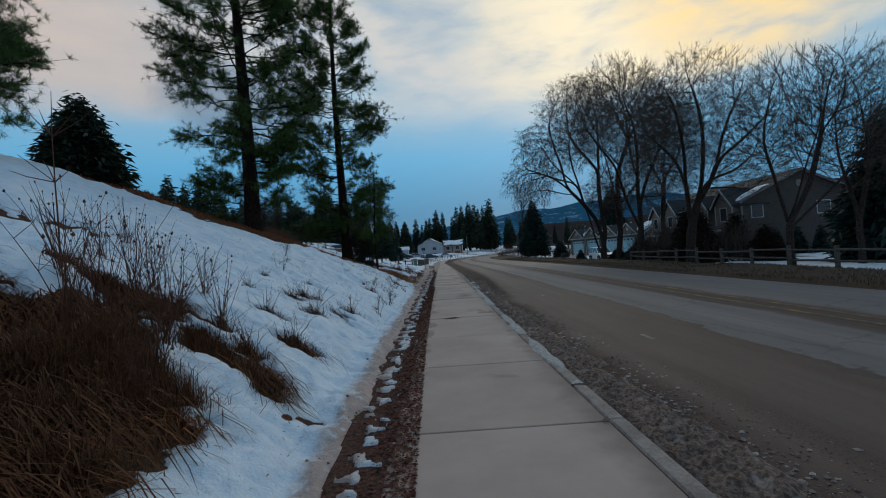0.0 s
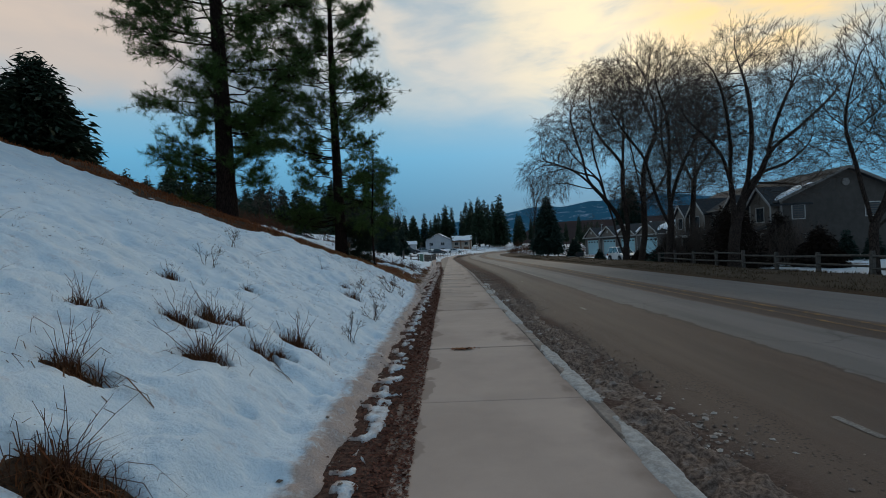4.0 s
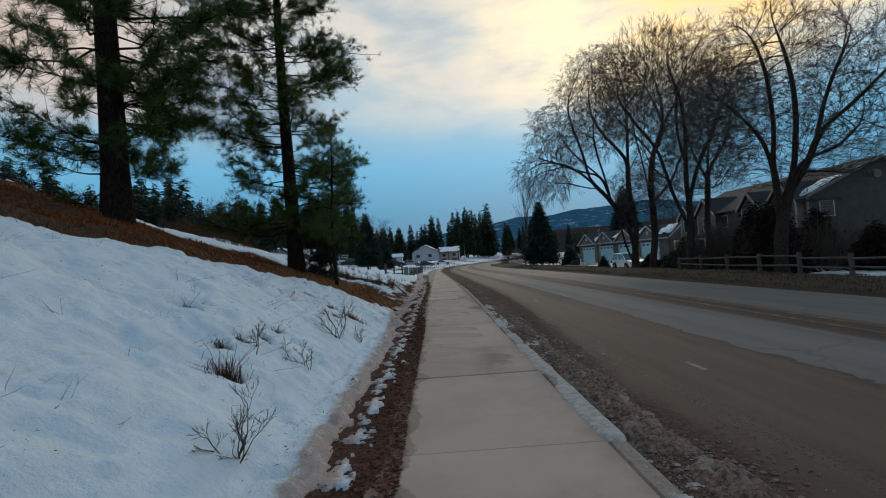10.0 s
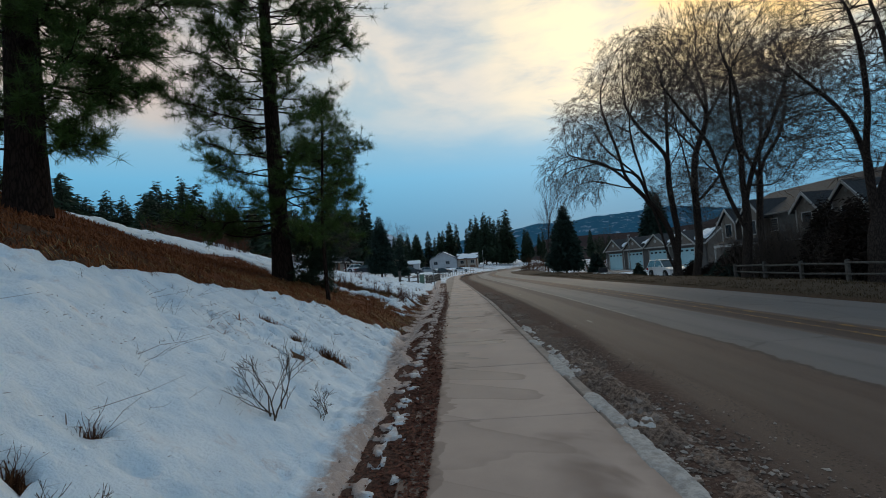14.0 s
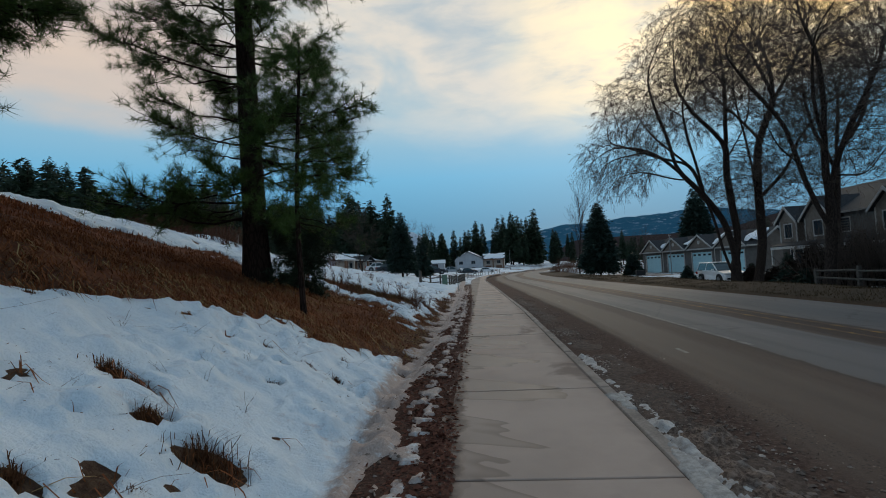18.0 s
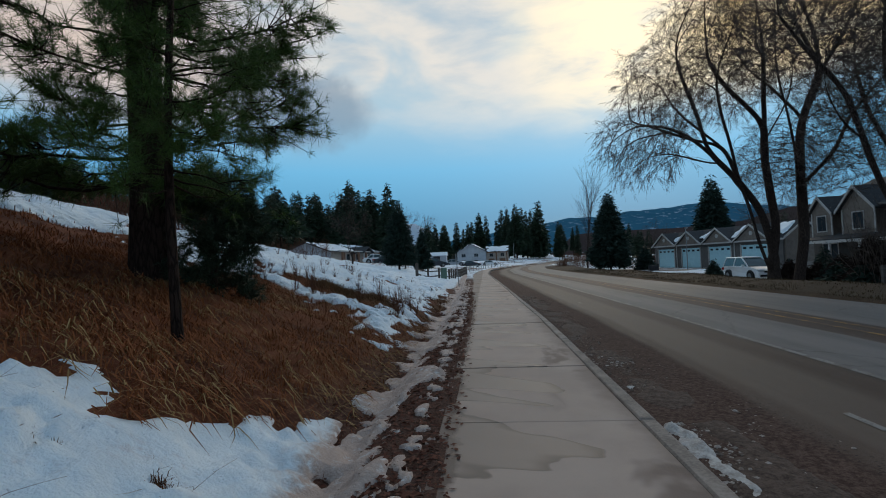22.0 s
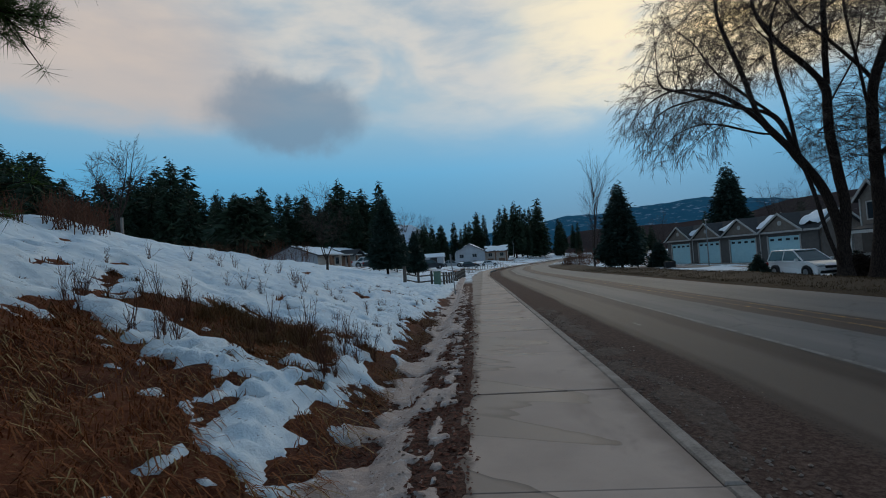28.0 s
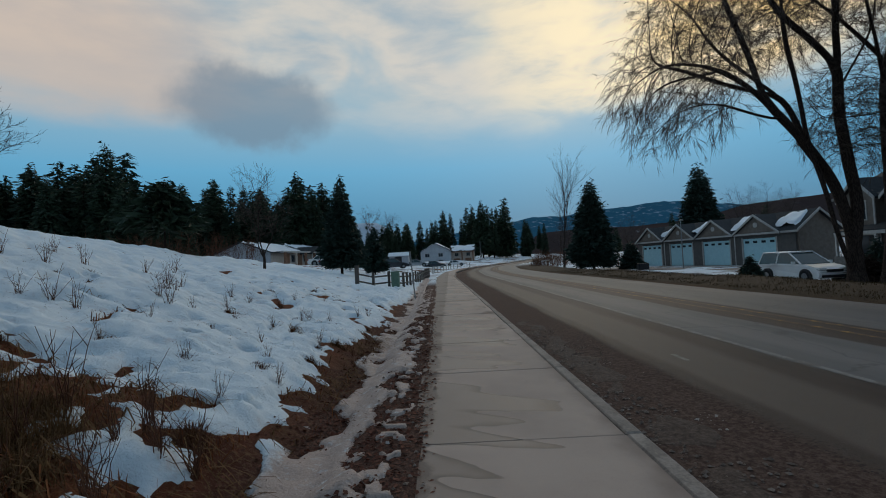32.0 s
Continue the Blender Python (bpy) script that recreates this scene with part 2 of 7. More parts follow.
def mat_concrete():
    m, N, b = material("pavement_concrete", 0.85, 0, 0.25)
    p = place(N)
    x, y, z = N.split(p)
    n1 = N.noise(p, 0.7, 5, 0.6)
    n2 = N.noise(p, 90, 3, 0.7)
    col = N.mix(N.step(n1, 0.3, 0.7), (0.44, 0.328, 0.266), (0.54, 0.405, 0.330))
    col = N.mix(N.math("MULTIPLY", N.step(n2, 0.55, 0.8), 0.35), col, (0.22, 0.19, 0.165))
    # melt water that ran out over the slabs from the verge
    lean = N.math("ADD", y, N.math("MULTIPLY", x, 0.45))
    line = N.add("ShaderNodeCombineXYZ")
    N.link(lean, line.inputs[1])
    w = N.noise(line.outputs[0], 1.05, 1.5, 0.5)
    wob = N.math("MULTIPLY", N.math("SUBTRACT", N.noise(p, 1.7, 2.5, 0.5), 0.5), 0.75)
    reach = N.math("ADD", N.step(w, 0.41, 0.60, -0.15, 1.35), N.math("SUBTRACT", wob, N.math("ADD", x, 0.62)))
    late = N.step(y, 14, 26, 0.0, 1.0)
    wet = N.math("MULTIPLY", N.step(reach, 0.0, 0.05), late)
    rim = N.math("MULTIPLY", wet, N.step(reach, 0.30, 0.0))
    col = N.mix(N.math("MULTIPLY", wet, 0.62), col, (0.20, 0.143, 0.113))
    col = N.mix(N.math("MULTIPLY", rim, 0.70), col, (0.125, 0.088, 0.068))
    # mud and grit trodden in along both edges
    e = N.math("ADD", x, N.math("MULTIPLY", N.math("SUBTRACT", N.noise(p, 2.6, 5, 0.6), 0.5), 0.42))
    e = N.math("ADD", e, N.step(y, 21, 29, 0.0, 0.13))
    edge = N.math("MAXIMUM", N.step(e, -0.40, -0.48), N.math("MULTIPLY", N.step(e, 0.95, 1.35), 0.7))
    col = N.mix(N.math("MULTIPLY", edge, 0.85), col, N.mix(n2, (0.075, 0.04, 0.03), (0.23, 0.165, 0.13)))
    e2 = N.math("ADD", x, N.math("MULTIPLY", N.math("SUBTRACT", N.noise(p, 1.9, 3, 0.55), 0.5), 0.75))
    damp = N.math("MULTIPLY", N.step(e2, -0.36, -0.385), N.math("MULTIPLY", N.step(y, 5, 8), N.step(y, 23, 19)))
    col = N.mix(N.math("MULTIPLY", damp, 0.55), col, (0.235, 0.165, 0.13))
    drag = N.math("MULTIPLY", N.step(N.noise(N.scaled(p, (1.0, 0.6, 1)), 0.8, 4, 0.6, 0.4), 0.56, 0.66), N.step(x, 0.25, 0.8))
    col = N.mix(N.math("MULTIPLY", drag, 0.7), col, N.mix(n2, (0.10, 0.06, 0.045), (0.24, 0.17, 0.135)))
    r = N.add("ShaderNodeObjectInfo").outputs["Random"]
    col = N.mix(1.0, col, N.ramp(r, [(0, (0.93, 0.93, 0.93)), (1, (1.0, 1.0, 1.0))]), "MULTIPLY")
    N.link(col, b.inputs["Base Color"])
    N.link(N.step(wet, 0, 1, 0.88, 0.6), b.inputs["Roughness"])
    bump(N, b, n2, 0.25, 0.006)
    return m


def mat_road():
    m, N, b = material("road_asphalt", 0.8, 0, 0.2)
    p = place(N)
    k = attr(N, "across")
    p_y = N.split(p)[1]
    n1 = N.noise(N.scaled(p, (1, 0.25, 1)), 0.8, 5, 0.6)
    n2 = N.noise(p, 70, 3, 0.7)
    n3 = N.noise(N.scaled(p, (1, 0.22, 1)), 1.3, 6, 0.6)
    streak = N.noise(N.scaled(p, (1, 0.03, 1)), 3.2, 5, 0.65)
    stone = N.noise(p, 22, 4, 0.75)
    kk = N.math("ADD", k, N.math("MULTIPLY", N.math("SUBTRACT", n3, 0.5), N.step(p_y, 10, 24, 0.9, 0.30)))
    f = N.math("ADD", N.math("MULTIPLY", n1, 0.5), N.math("MULTIPLY", streak, 0.5))
    bare = N.mix(N.step(f, 0.3, 0.7), (0.128, 0.110, 0.101), (0.185, 0.160, 0.146))
    dust = N.mix(N.step(f, 0.35, 0.65), (0.082, 0.052, 0.039), (0.130, 0.085, 0.063))
    dust = N.mix(N.step(p_y, 22, 33), dust, N.mix(N.step(f, 0.35, 0.65), (0.050, 0.031, 0.023), (0.078, 0.050, 0.037)))
    mud = N.mix(N.step(stone, 0.38, 0.66), (0.068, 0.038, 0.029), (0.150, 0.094, 0.072))
    # dust lies over the near lane, on the turning strip and along both kerbs
    edge = N.math("ADD", kk, N.math("MULTIPLY", N.math("SUBTRACT", N.noise(p, 2.2, 5, 0.65), 0.5), N.step(p_y, 18, 26, 0.45, 0.12)))
    patch = N.math("MULTIPLY", N.step(edge, 3.10, 3.16), N.step(kk, 4.85, 4.72))
    col = N.mix(patch, dust, bare)
    rim = N.math("MULTIPLY", N.step(edge, 3.00, 3.08), N.step(edge, 3.18, 3.10))
    col = N.mix(N.math("MULTIPLY", rim, 0.55), col, (0.055, 0.038, 0.031))
    col = N.mix(N.step(kk, 5.95, 6.1), col, bare)
    col = N.mix(N.math("MULTIPLY", N.step(kk, 4.86, 4.96), N.step(kk, 5.92, 5.80)), col, (0.068, 0.041, 0.030))
    worn = N.math("MULTIPLY", N.step(kk, 1.60, 1.80), N.step(kk, 2.75, 2.45))
    col = N.mix(N.math("MULTIPLY", worn, N.step(p_y, 16, 32, 0.25, 0.60)), col, (0.165, 0.120, 0.092))
    track = N.math("MULTIPLY", N.step(kk, 3.55, 3.75), N.step(kk, 4.45, 4.2))
    col = N.mix(N.math("MULTIPLY", track, 0.35), col, (0.24, 0.205, 0.185))
    far_track = N.math("MULTIPLY", N.step(kk, 6.5, 6.8), N.step(kk, 8.4, 8.0))
    col = N.mix(N.math("MULTIPLY", far_track, 0.30), col, (0.105, 0.098, 0.098))
    muddy = N.step(kk, N.step(p_y, 14, 28, 1.25, 1.62), N.step(p_y, 14, 28, 0.55, 1.25))
    col = N.mix(muddy, col, mud)
    seam = N.math("MULTIPLY", N.step(kk, 1.28, 1.38), N.step(kk, 1.66, 1.52))
    pebble = N.step(N.voronoi(p, 26), 0.34, 0.22)
    col = N.mix(N.math("MULTIPLY", N.math("MULTIPLY", seam, pebble), 0.75), col, (0.030, 0.020, 0.016))
    col = N.mix(N.math("MULTIPLY", N.step(n2, 0.62, 0.8), 0.4), col, (0.26, 0.22, 0.19))
    # thin cracks and a few patched joints in the bare asphalt
    crack = N.voronoi(N.vmath("ADD", N.scaled(p, (1, 0.45, 1)), N.scaled(N.noise(p, 2.5, 3, 0.6, 0, 1), (0.35, 0.35, 0))), 0.55, 0, "DISTANCE_TO_EDGE")
    col = N.mix(N.math("MULTIPLY", N.math("MULTIPLY", N.step(crack, 0.012, 0.003), N.step(kk, 3.0, 3.3)), 0.3), col, (0.035, 0.03, 0.028))
    N.link(col, b.inputs["Base Color"])
    N.link(N.step(muddy, 0, 1, 0.72, 0.95), b.inputs["Roughness"])
    N.link(N.step(muddy, 0, 1, 0.20, 0.08), b.inputs["Specular IOR Level"])
    bump(N, b, N.math("ADD", n2, N.math("MULTIPLY", N.math("MULTIPLY", stone, muddy), 1.5)), 0.5, 0.012)
    return m


def mat_paint(name, colour, under, cut):
    m, N, b = material(name, 0.8, 0, 0.25)
    p = place(N)
    f = N.math("ADD", N.math("MULTIPLY", N.noise(p, 3.0, 5, 0.7), 0.6), N.math("MULTIPLY", N.noise(p, 40, 3, 0.7), 0.4))
    N.link(N.mix(N.step(f, cut, cut + 0.08), colour, under), b.inputs["Base Color"])
    return m


def mat_leafy(name, a, c, rough=0.6, trans=0.0):
    m, N, b = material(name, rough, 0, 0.2)
    r = N.add("ShaderNodeNewGeometry").outputs["Random Per Island"]
    p = place(N)
    f = N.math("ADD", N.math("MULTIPLY", r, 0.6), N.math("MULTIPLY", N.noise(p, 0.7, 3, 0.5), 0.4))
    N.link(N.mix(f, a, c), b.inputs["Base Color"])
    return m


def mat_bark(name, a, c, scale=9.0):
    m, N, b = material(name, 0.95, 0, 0.1)
    p = N.add("ShaderNodeTexCoord").outputs["Object"]
    q = N.scaled(p, (1, 1, 0.22))
    q = N.vmath("ADD", q, N.scaled(N.noise(q, scale * 0.9, 4, 0.65, 0, 1), (0.16, 0.16, 0.10)))
    v = N.voronoi(q, scale * 2.2, 0, "DISTANCE_TO_EDGE")
    f = N.math("ADD", N.math("MULTIPLY", N.step(v, 0.0, 0.22), 0.55), N.math("MULTIPLY", N.noise(q, scale * 4, 5, 0.7), 0.9))
    N.link(N.mix(N.step(f, 0.2, 1.2), a, c), b.inputs["Base Color"])
    bump(N, b, f, 0.9, 0.03)
    return m


def mat_slush():
    m, N, b = material("gritty_slush", 0.85, 0, 0.2)
    p = place(N)
    f = N.noise(p, 26, 5, 0.7)
    g = N.noise(p, 5, 4, 0.6)
    col = N.mix(N.step(f, 0.35, 0.68), (0.085, 0.052, 0.038), (0.31, 0.215, 0.165))
    col = N.mix(N.math("MULTIPLY", N.step(g, 0.55, 0.66), 0.5), col, (0.44, 0.36, 0.31))
    N.link(col, b.inputs["Base Color"])
    bump(N, b, f, 0.9, 0.03)
    return m


SLUSH = mat_slush()
DARK_SLUSH = plain("dark_gutter_mud", (0.050, 0.030, 0.022), (0.135, 0.088, 0.067), 22.0, 0.95, grain=70, rel=0.9)
CRUST = plain("pale_mortar_crust", (0.30, 0.27, 0.245), (0.52, 0.47, 0.43), 14.0, 0.9, grain=60, rel=0.7)
BRUSHWOOD = mat_leafy("dark_brushwood", (0.014, 0.010, 0.008), (0.045, 0.028, 0.021), 0.95)
SNOW, GROUND, CONCRETE, ROAD = mat_snow(), mat_ground(), mat_concrete(), mat_road()
KERB = plain("kerb_concrete", (0.21, 0.165, 0.137), (0.40, 0.32, 0.268), 3.0, 0.9, grain=40, obj=0.15)
YELLOW = mat_paint("worn_yellow_paint", (0.38, 0.205, 0.05), (0.115, 0.070, 0.050), 0.415)
WHITE_LINE = mat_paint("worn_white_paint", (0.27, 0.24, 0.215), (0.17, 0.14, 0.12), 0.47)
PINE_BARK = mat_bark("pine_bark", (0.012, 0.008, 0.007), (0.045, 0.028, 0.022), 7)
PALE_BARK = mat_bark("grey_bark", (0.021, 0.015, 0.013), (0.078, 0.057, 0.048), 8)
NEEDLES = mat_leafy("pine_needles", (0.017, 0.040, 0.009), (0.098, 0.165, 0.032))
SPRUCE = mat_leafy("spruce_needles", (0.010, 0.022, 0.018), (0.030, 0.055, 0.040))
FOREST = mat_leafy("forest_needles", (0.012, 0.024, 0.015), (0.042, 0.066, 0.036))
TWIG = mat_leafy("bare_twigs", (0.070, 0.053, 0.046), (0.150, 0.112, 0.092), 0.9)
GRASS_DARK = mat_leafy("dark_dry_grass", (0.040, 0.014, 0.008), (0.18, 0.078, 0.032), 0.95)
REDTWIG = mat_leafy("red_brown_stems", (0.070, 0.027, 0.018), (0.17, 0.078, 0.045), 0.9)
ROSE_TWIG = mat_leafy("rosy_twigs", (0.075, 0.045, 0.038), (0.17, 0.105, 0.088), 0.9)
SHRUB = mat_leafy("shrub_twigs", (0.045, 0.028, 0.020), (0.12, 0.08, 0.055), 0.9)
STRAW = mat_leafy("dry_grass", (0.095, 0.026, 0.011), (0.36, 0.128, 0.046), 0.9)
PALE_STRAW = mat_leafy("pale_straw", (0.17, 0.085, 0.030), (0.46, 0.31, 0.14), 0.9)
LITTER = mat_leafy("leaf_litter", (0.050, 0.016, 0.011), (0.21, 0.080, 0.050), 0.9)
TANGLE = mat_leafy("olive_brown_grass", (0.060, 0.027, 0.013), (0.25, 0.135, 0.056), 0.95)
ORANGE_LEAF = mat_leafy("orange_leaf", (0.16, 0.05, 0.02), (0.34, 0.13, 0.05), 0.8)
GRIT = mat_leafy("road_grit", (0.09, 0.058, 0.044), (0.36, 0.265, 0.21), 0.95)
ICE = mat_leafy("dirty_ice", (0.26, 0.19, 0.15), (0.55, 0.47, 0.41), 0.8)


# ---- mesh helpers ----
def mesh_np(name, verts, faces, mat, parent=None, label="", smooth=False, attrs=()):
    """One mesh object from arrays: faces is an (n, 3) or (n, 4) array, or a list of such arrays."""
    faces = faces if isinstance(faces, list) else [faces]
    faces = [np.asarray(f, dtype=np.int32) for f in faces if len(f)]
    me = bpy.data.meshes.new(name)
    verts = np.asarray(verts, dtype=np.float32)
    me.vertices.add(len(verts))
    me.vertices.foreach_set("co", verts.ravel())
    idx = np.concatenate([f.ravel() for f in faces])
    size = np.concatenate([np.full(len(f), f.shape[1], dtype=np.int32) for f in faces])
    me.loops.add(len(idx))
    me.loops.foreach_set("vertex_index", idx)
    me.polygons.add(len(size))
    me.polygons.foreach_set("loop_start", np.concatenate([[0], np.cumsum(size)[:-1]]).astype(np.int32))
    me.polygons.foreach_set("loop_total", size)
    me.polygons.foreach_set("use_smooth", np.full(len(size), smooth))
    for key, values in attrs:
        me.attributes.new(key, "FLOAT", "POINT").data.foreach_set("value", np.asarray(values, dtype=np.float32).ravel())
    me.update(calc_edges=True)
    me.materials.append(mat)
    ob = new(name, me)
    if parent:
        ob.parent = parent
    if label:
        ob["label"] = label
    return ob


def part(name, bm, mat, parent=None, label="", smooth=False):
    """Links a bmesh as one mesh object under a thing or a part."""
    me = bpy.data.meshes.new(name)
    bm.normal_update()
    bm.to_mesh(me)
    bm.free()
    if smooth:
        me.polygons.foreach_set("use_smooth", [True] * len(me.polygons))
    me.materials.append(mat)
    ob = new(name, me)
    if parent:
        ob.parent = parent
    if label:
        ob["label"] = label
    return ob


def empty(name, m=None):
    ob = new(name)
    if m is not None:
        ob.matrix_world = m
    return ob


def box(bm, x0, y0, z0, x1, y1, z1, bevel=0.0):
    vs = bmesh.ops.create_cube(bm, size=1.0)["verts"]
    for v in vs:
        v.co = Vector(((x0 + x1) / 2 + v.co.x * (x1 - x0), (y0 + y1) / 2 + v.co.y * (y1 - y0), (z0 + z1) / 2 + v.co.z * (z1 - z0)))
    if bevel:
        es = list({e for v in vs for e in v.link_edges})
        bmesh.ops.bevel(bm, geom=es, offset=bevel, segments=1, affect="EDGES")
    return bm


def boxed(name, dims, mat, parent=None, label="", bevel=0.0):
    return part(name, box(bmesh.new(), *dims, bevel=bevel), mat, parent, label)


def prism(bm, outline, axis_from, axis_to, plane="xz"):
    """An outline (in the xz, yz or xy plane) pushed from one place to another along the third axis."""
    def at(u, v, w):
        return {"xz": (u, w, v), "yz": (w, u, v), "xy": (u, v, w)}[plane]
    a = [bm.verts.new(at(u, v, axis_from)) for u, v in outline]
    b = [bm.verts.new(at(u, v, axis_to)) for u, v in outline]
    bm.faces.new(a)
    bm.faces.new(b[::-1])
    for i in range(len(a)):
        j = (i + 1) % len(a)
        bm.faces.new((a[j], a[i], b[i], b[j]))
    bmesh.ops.recalc_face_normals(bm, faces=bm.faces[:])
    return bm


def cyl(bm, p, q, r0, r1=None, sides=10):
    p, q = Vector(p), Vector(q)
    m = Matrix.Translation((p + q) / 2) @ (q - p).to_track_quat("Z", "Y").to_matrix().to_4x4()
    bmesh.ops.create_cone(bm, cap_ends=True, segments=sides, radius1=r0, radius2=r0 if r1 is None else r1, depth=(q - p).length, matrix=m)
    return bm


class Tubes:
    """Collects tapered tubes along lines into one set of arrays."""

    def __init__(self):
        self.v, self.f, self.n = [], [], 0

    def add(self, pts, radii, sides=5):
        pts = np.asarray(pts, dtype=float)
        radii = np.asarray(radii, dtype=float)
        d = np.gradient(pts, axis=0)
        d /= np.linalg.norm(d, axis=1)[:, None] + 1e-9
        ref = np.array([0.0, 0.0, 1.0]) if abs(d[0][2]) < 0.8 else np.array([1.0, 0.0, 0.0])
        a = np.cross(d, ref)
        a /= np.linalg.norm(a, axis=1)[:, None] + 1e-9
        b = np.cross(d, a)
        ang = np.linspace(0, 2 * np.pi, sides, endpoint=False)
        ring = pts[:, None, :] + radii[:, None, None] * (a[:, None, :] * np.cos(ang)[None, :, None] + b[:, None, :] * np.sin(ang)[None, :, None])
        n = len(pts)
        i = np.arange(n - 1)[:, None] * sides
        j = np.arange(sides)[None, :]
        k = (j + 1) % sides
        f = np.stack([i + j, i + k, i + sides + k, i + sides + j], -1).reshape(-1, 4) + self.n
        self.v.append(ring.reshape(-1, 3))
        self.f.append(f)
        self.n += n * sides

    def batch(self, P, R, sides=3):
        """Many straight tapered tubes at once: P is (n, m, 3), R is (n, m)."""
        n, m = R.shape
        d = P[:, -1] - P[:, 0]
        d /= np.linalg.norm(d, axis=1)[:, None] + 1e-9
        ref = np.where(np.abs(d[:, 2:3]) < 0.8, np.array([[0.0, 0.0, 1.0]]), np.array([[1.0, 0.0, 0.0]]))
        a = np.cross(d, ref)
        a /= np.linalg.norm(a, axis=1)[:, None] + 1e-9
        b = np.cross(d, a)
        ang = np.linspace(0, 2 * np.pi, sides, endpoint=False)
        rim = a[:, None, :] * np.cos(ang)[None, :, None] + b[:, None, :] * np.sin(ang)[None, :, None]
        v = P[:, :, None, :] + R[:, :, None, None] * rim[:, None]
        i = (np.arange(n)[:, None, None] * m + np.arange(m - 1)[None, :, None]) * sides
        j = np.arange(sides)[None, None, :]
        k = (j + 1) % sides
        f = np.stack([i + j, i + k, i + sides + k, i + sides + j], -1).reshape(-1, 4) + self.n
        self.v.append(v.reshape(-1, 3))
        self.f.append(f)
        self.n += n * m * sides

    def make(self, name, mat, parent=None, label="", smooth=True):
        return mesh_np(name, np.concatenate(self.v), np.concatenate(self.f), mat, parent, label, smooth)


# ---- fields of noise over the ground ----
def hash2(i, j, seed):
    h = (i * 374761393 + j * 668265263 + seed * 974634541) & 0x7FFFFFFF
    h = ((h ^ (h >> 13)) * 1274126177) & 0x7FFFFFFF
    return ((h ^ (h >> 16)) & 0xFFFF) / 65535.0


def vnoise(x, y, seed=0):
    i, j = np.floor(x).astype(np.int64), np.floor(y).astype(np.int64)
    u, v = x - i, y - j
    u, v = u * u * (3 - 2 * u), v * v * (3 - 2 * v)
    a, b = hash2(i, j, seed), hash2(i + 1, j, seed)
    c, d = hash2(i, j + 1, seed), hash2(i + 1, j + 1, seed)
    return (a * (1 - u) + b * u) * (1 - v) + (c * (1 - u) + d * u) * v


def fbm(x, y, scale, octaves=4, seed=0):
    """Noise between about -0.5 and 0.5."""
    x, y = np.asarray(x, dtype=float) * scale, np.asarray(y, dtype=float) * scale
    total, amp, norm = 0.0, 1.0, 0.0
    for o in range(octaves):
        total = total + amp * (vnoise(x + 17.3 * o, y - 9.1 * o, seed + o) - 0.5)
        norm += amp
        amp *= 0.5
        x, y = x * 2.03, y * 2.03
    return total / norm * 1.6


def smooth(v, lo, hi):
    t = np.clip((np.asarray(v, dtype=float) - lo) / (hi - lo), 0, 1)
    return t * t * (3 - 2 * t)


# ---- the lie of the land ----
def kerb_x(y):
    """The pavement's edge towards the road."""
    return np.interp(y, [-40, 0, 8, 15, 34, 55, 80, 100, 125, 150, 180, 220, 300], [1.55, 1.39, 1.23, 1.16, 1.13, 0.68, 0.03, 0.5, 3.0, 8.0, 17.0, 34.0, 80.0])


def road_z(y):
    return 0.0 * np.asarray(y, dtype=float) + 1.2 * smooth(y, 150, 260)


def crest(y):
    return np.interp(y, [-60, -10, 18, 25, 33, 42, 48, 56, 65, 80, 110, 200], [5.4, 5.9, 6.3, 5.9, 4.8, 4.2, 3.7, 3.3, 2.7, 2.1, 2.0, 1.6])


def land(x, y):
    """The height of the ground."""
    x, y = np.asarray(x, dtype=float), np.asarray(y, dtype=float)
    k = kerb_x(y) - 1.15
    u = np.clip((-1.45 + k - x) / 14.5, 0, 1.0)
    e = np.interp(y, [-20, 17, 22, 26, 29, 33, 40, 50, 60, 90], [0.88, 0.87, 0.93, 1.0, 1.13, 1.05, 1.05, 1.15, 1.35, 1.4])
    left = crest(y) * np.where(u < 0.9, u ** e, 0.9 ** e + (u - 0.9) * 0.6)
    left += np.clip(-16 - x, 0, 60) * 0.006
    left += fbm(x, y, 0.45, 4, 3) * 0.38 * smooth(-x, 1.6, 4.0) + fbm(x, y, 1.9, 3, 9) * 0.07 * smooth(-x, 1.3, 2.2)
    ditch = -0.17 * smooth(-x + k, 1.05, 1.5) * smooth(-x + k, 2.5, 1.75) * smooth(y, 17, 27) * smooth(y, 90, 60)
    verge = 0.004 + 0.035 * fbm(x, y, 2.6, 4, 5)
    z = verge + left * smooth(-x + k, 0.9, 1.7) + ditch
    r = x - kerb_x(y)
    right = 0.02 + 0.10 * smooth(r, 9.2, 12.0) - 0.78 * smooth(r, 11.5, 19) + fbm(x, y, 0.3, 3, 7) * 0.15 * smooth(r, 9.2, 12)
    z = np.where(x > kerb_x(y) + 4, right, z)
    under = smooth(x, kerb_x(y) - 1.74, kerb_x(y) - 1.62) * smooth(x, kerb_x(y) + 9.3, kerb_x(y) + 8.9)
    z = z * (1 - under) + (-0.30) * under
    far = np.hypot(x, y)
    z = z + 9.0 * smooth(far, 260, 900) * smooth(y, -200, 200)
    return z + road_z(y) * smooth(far, 120, 240)


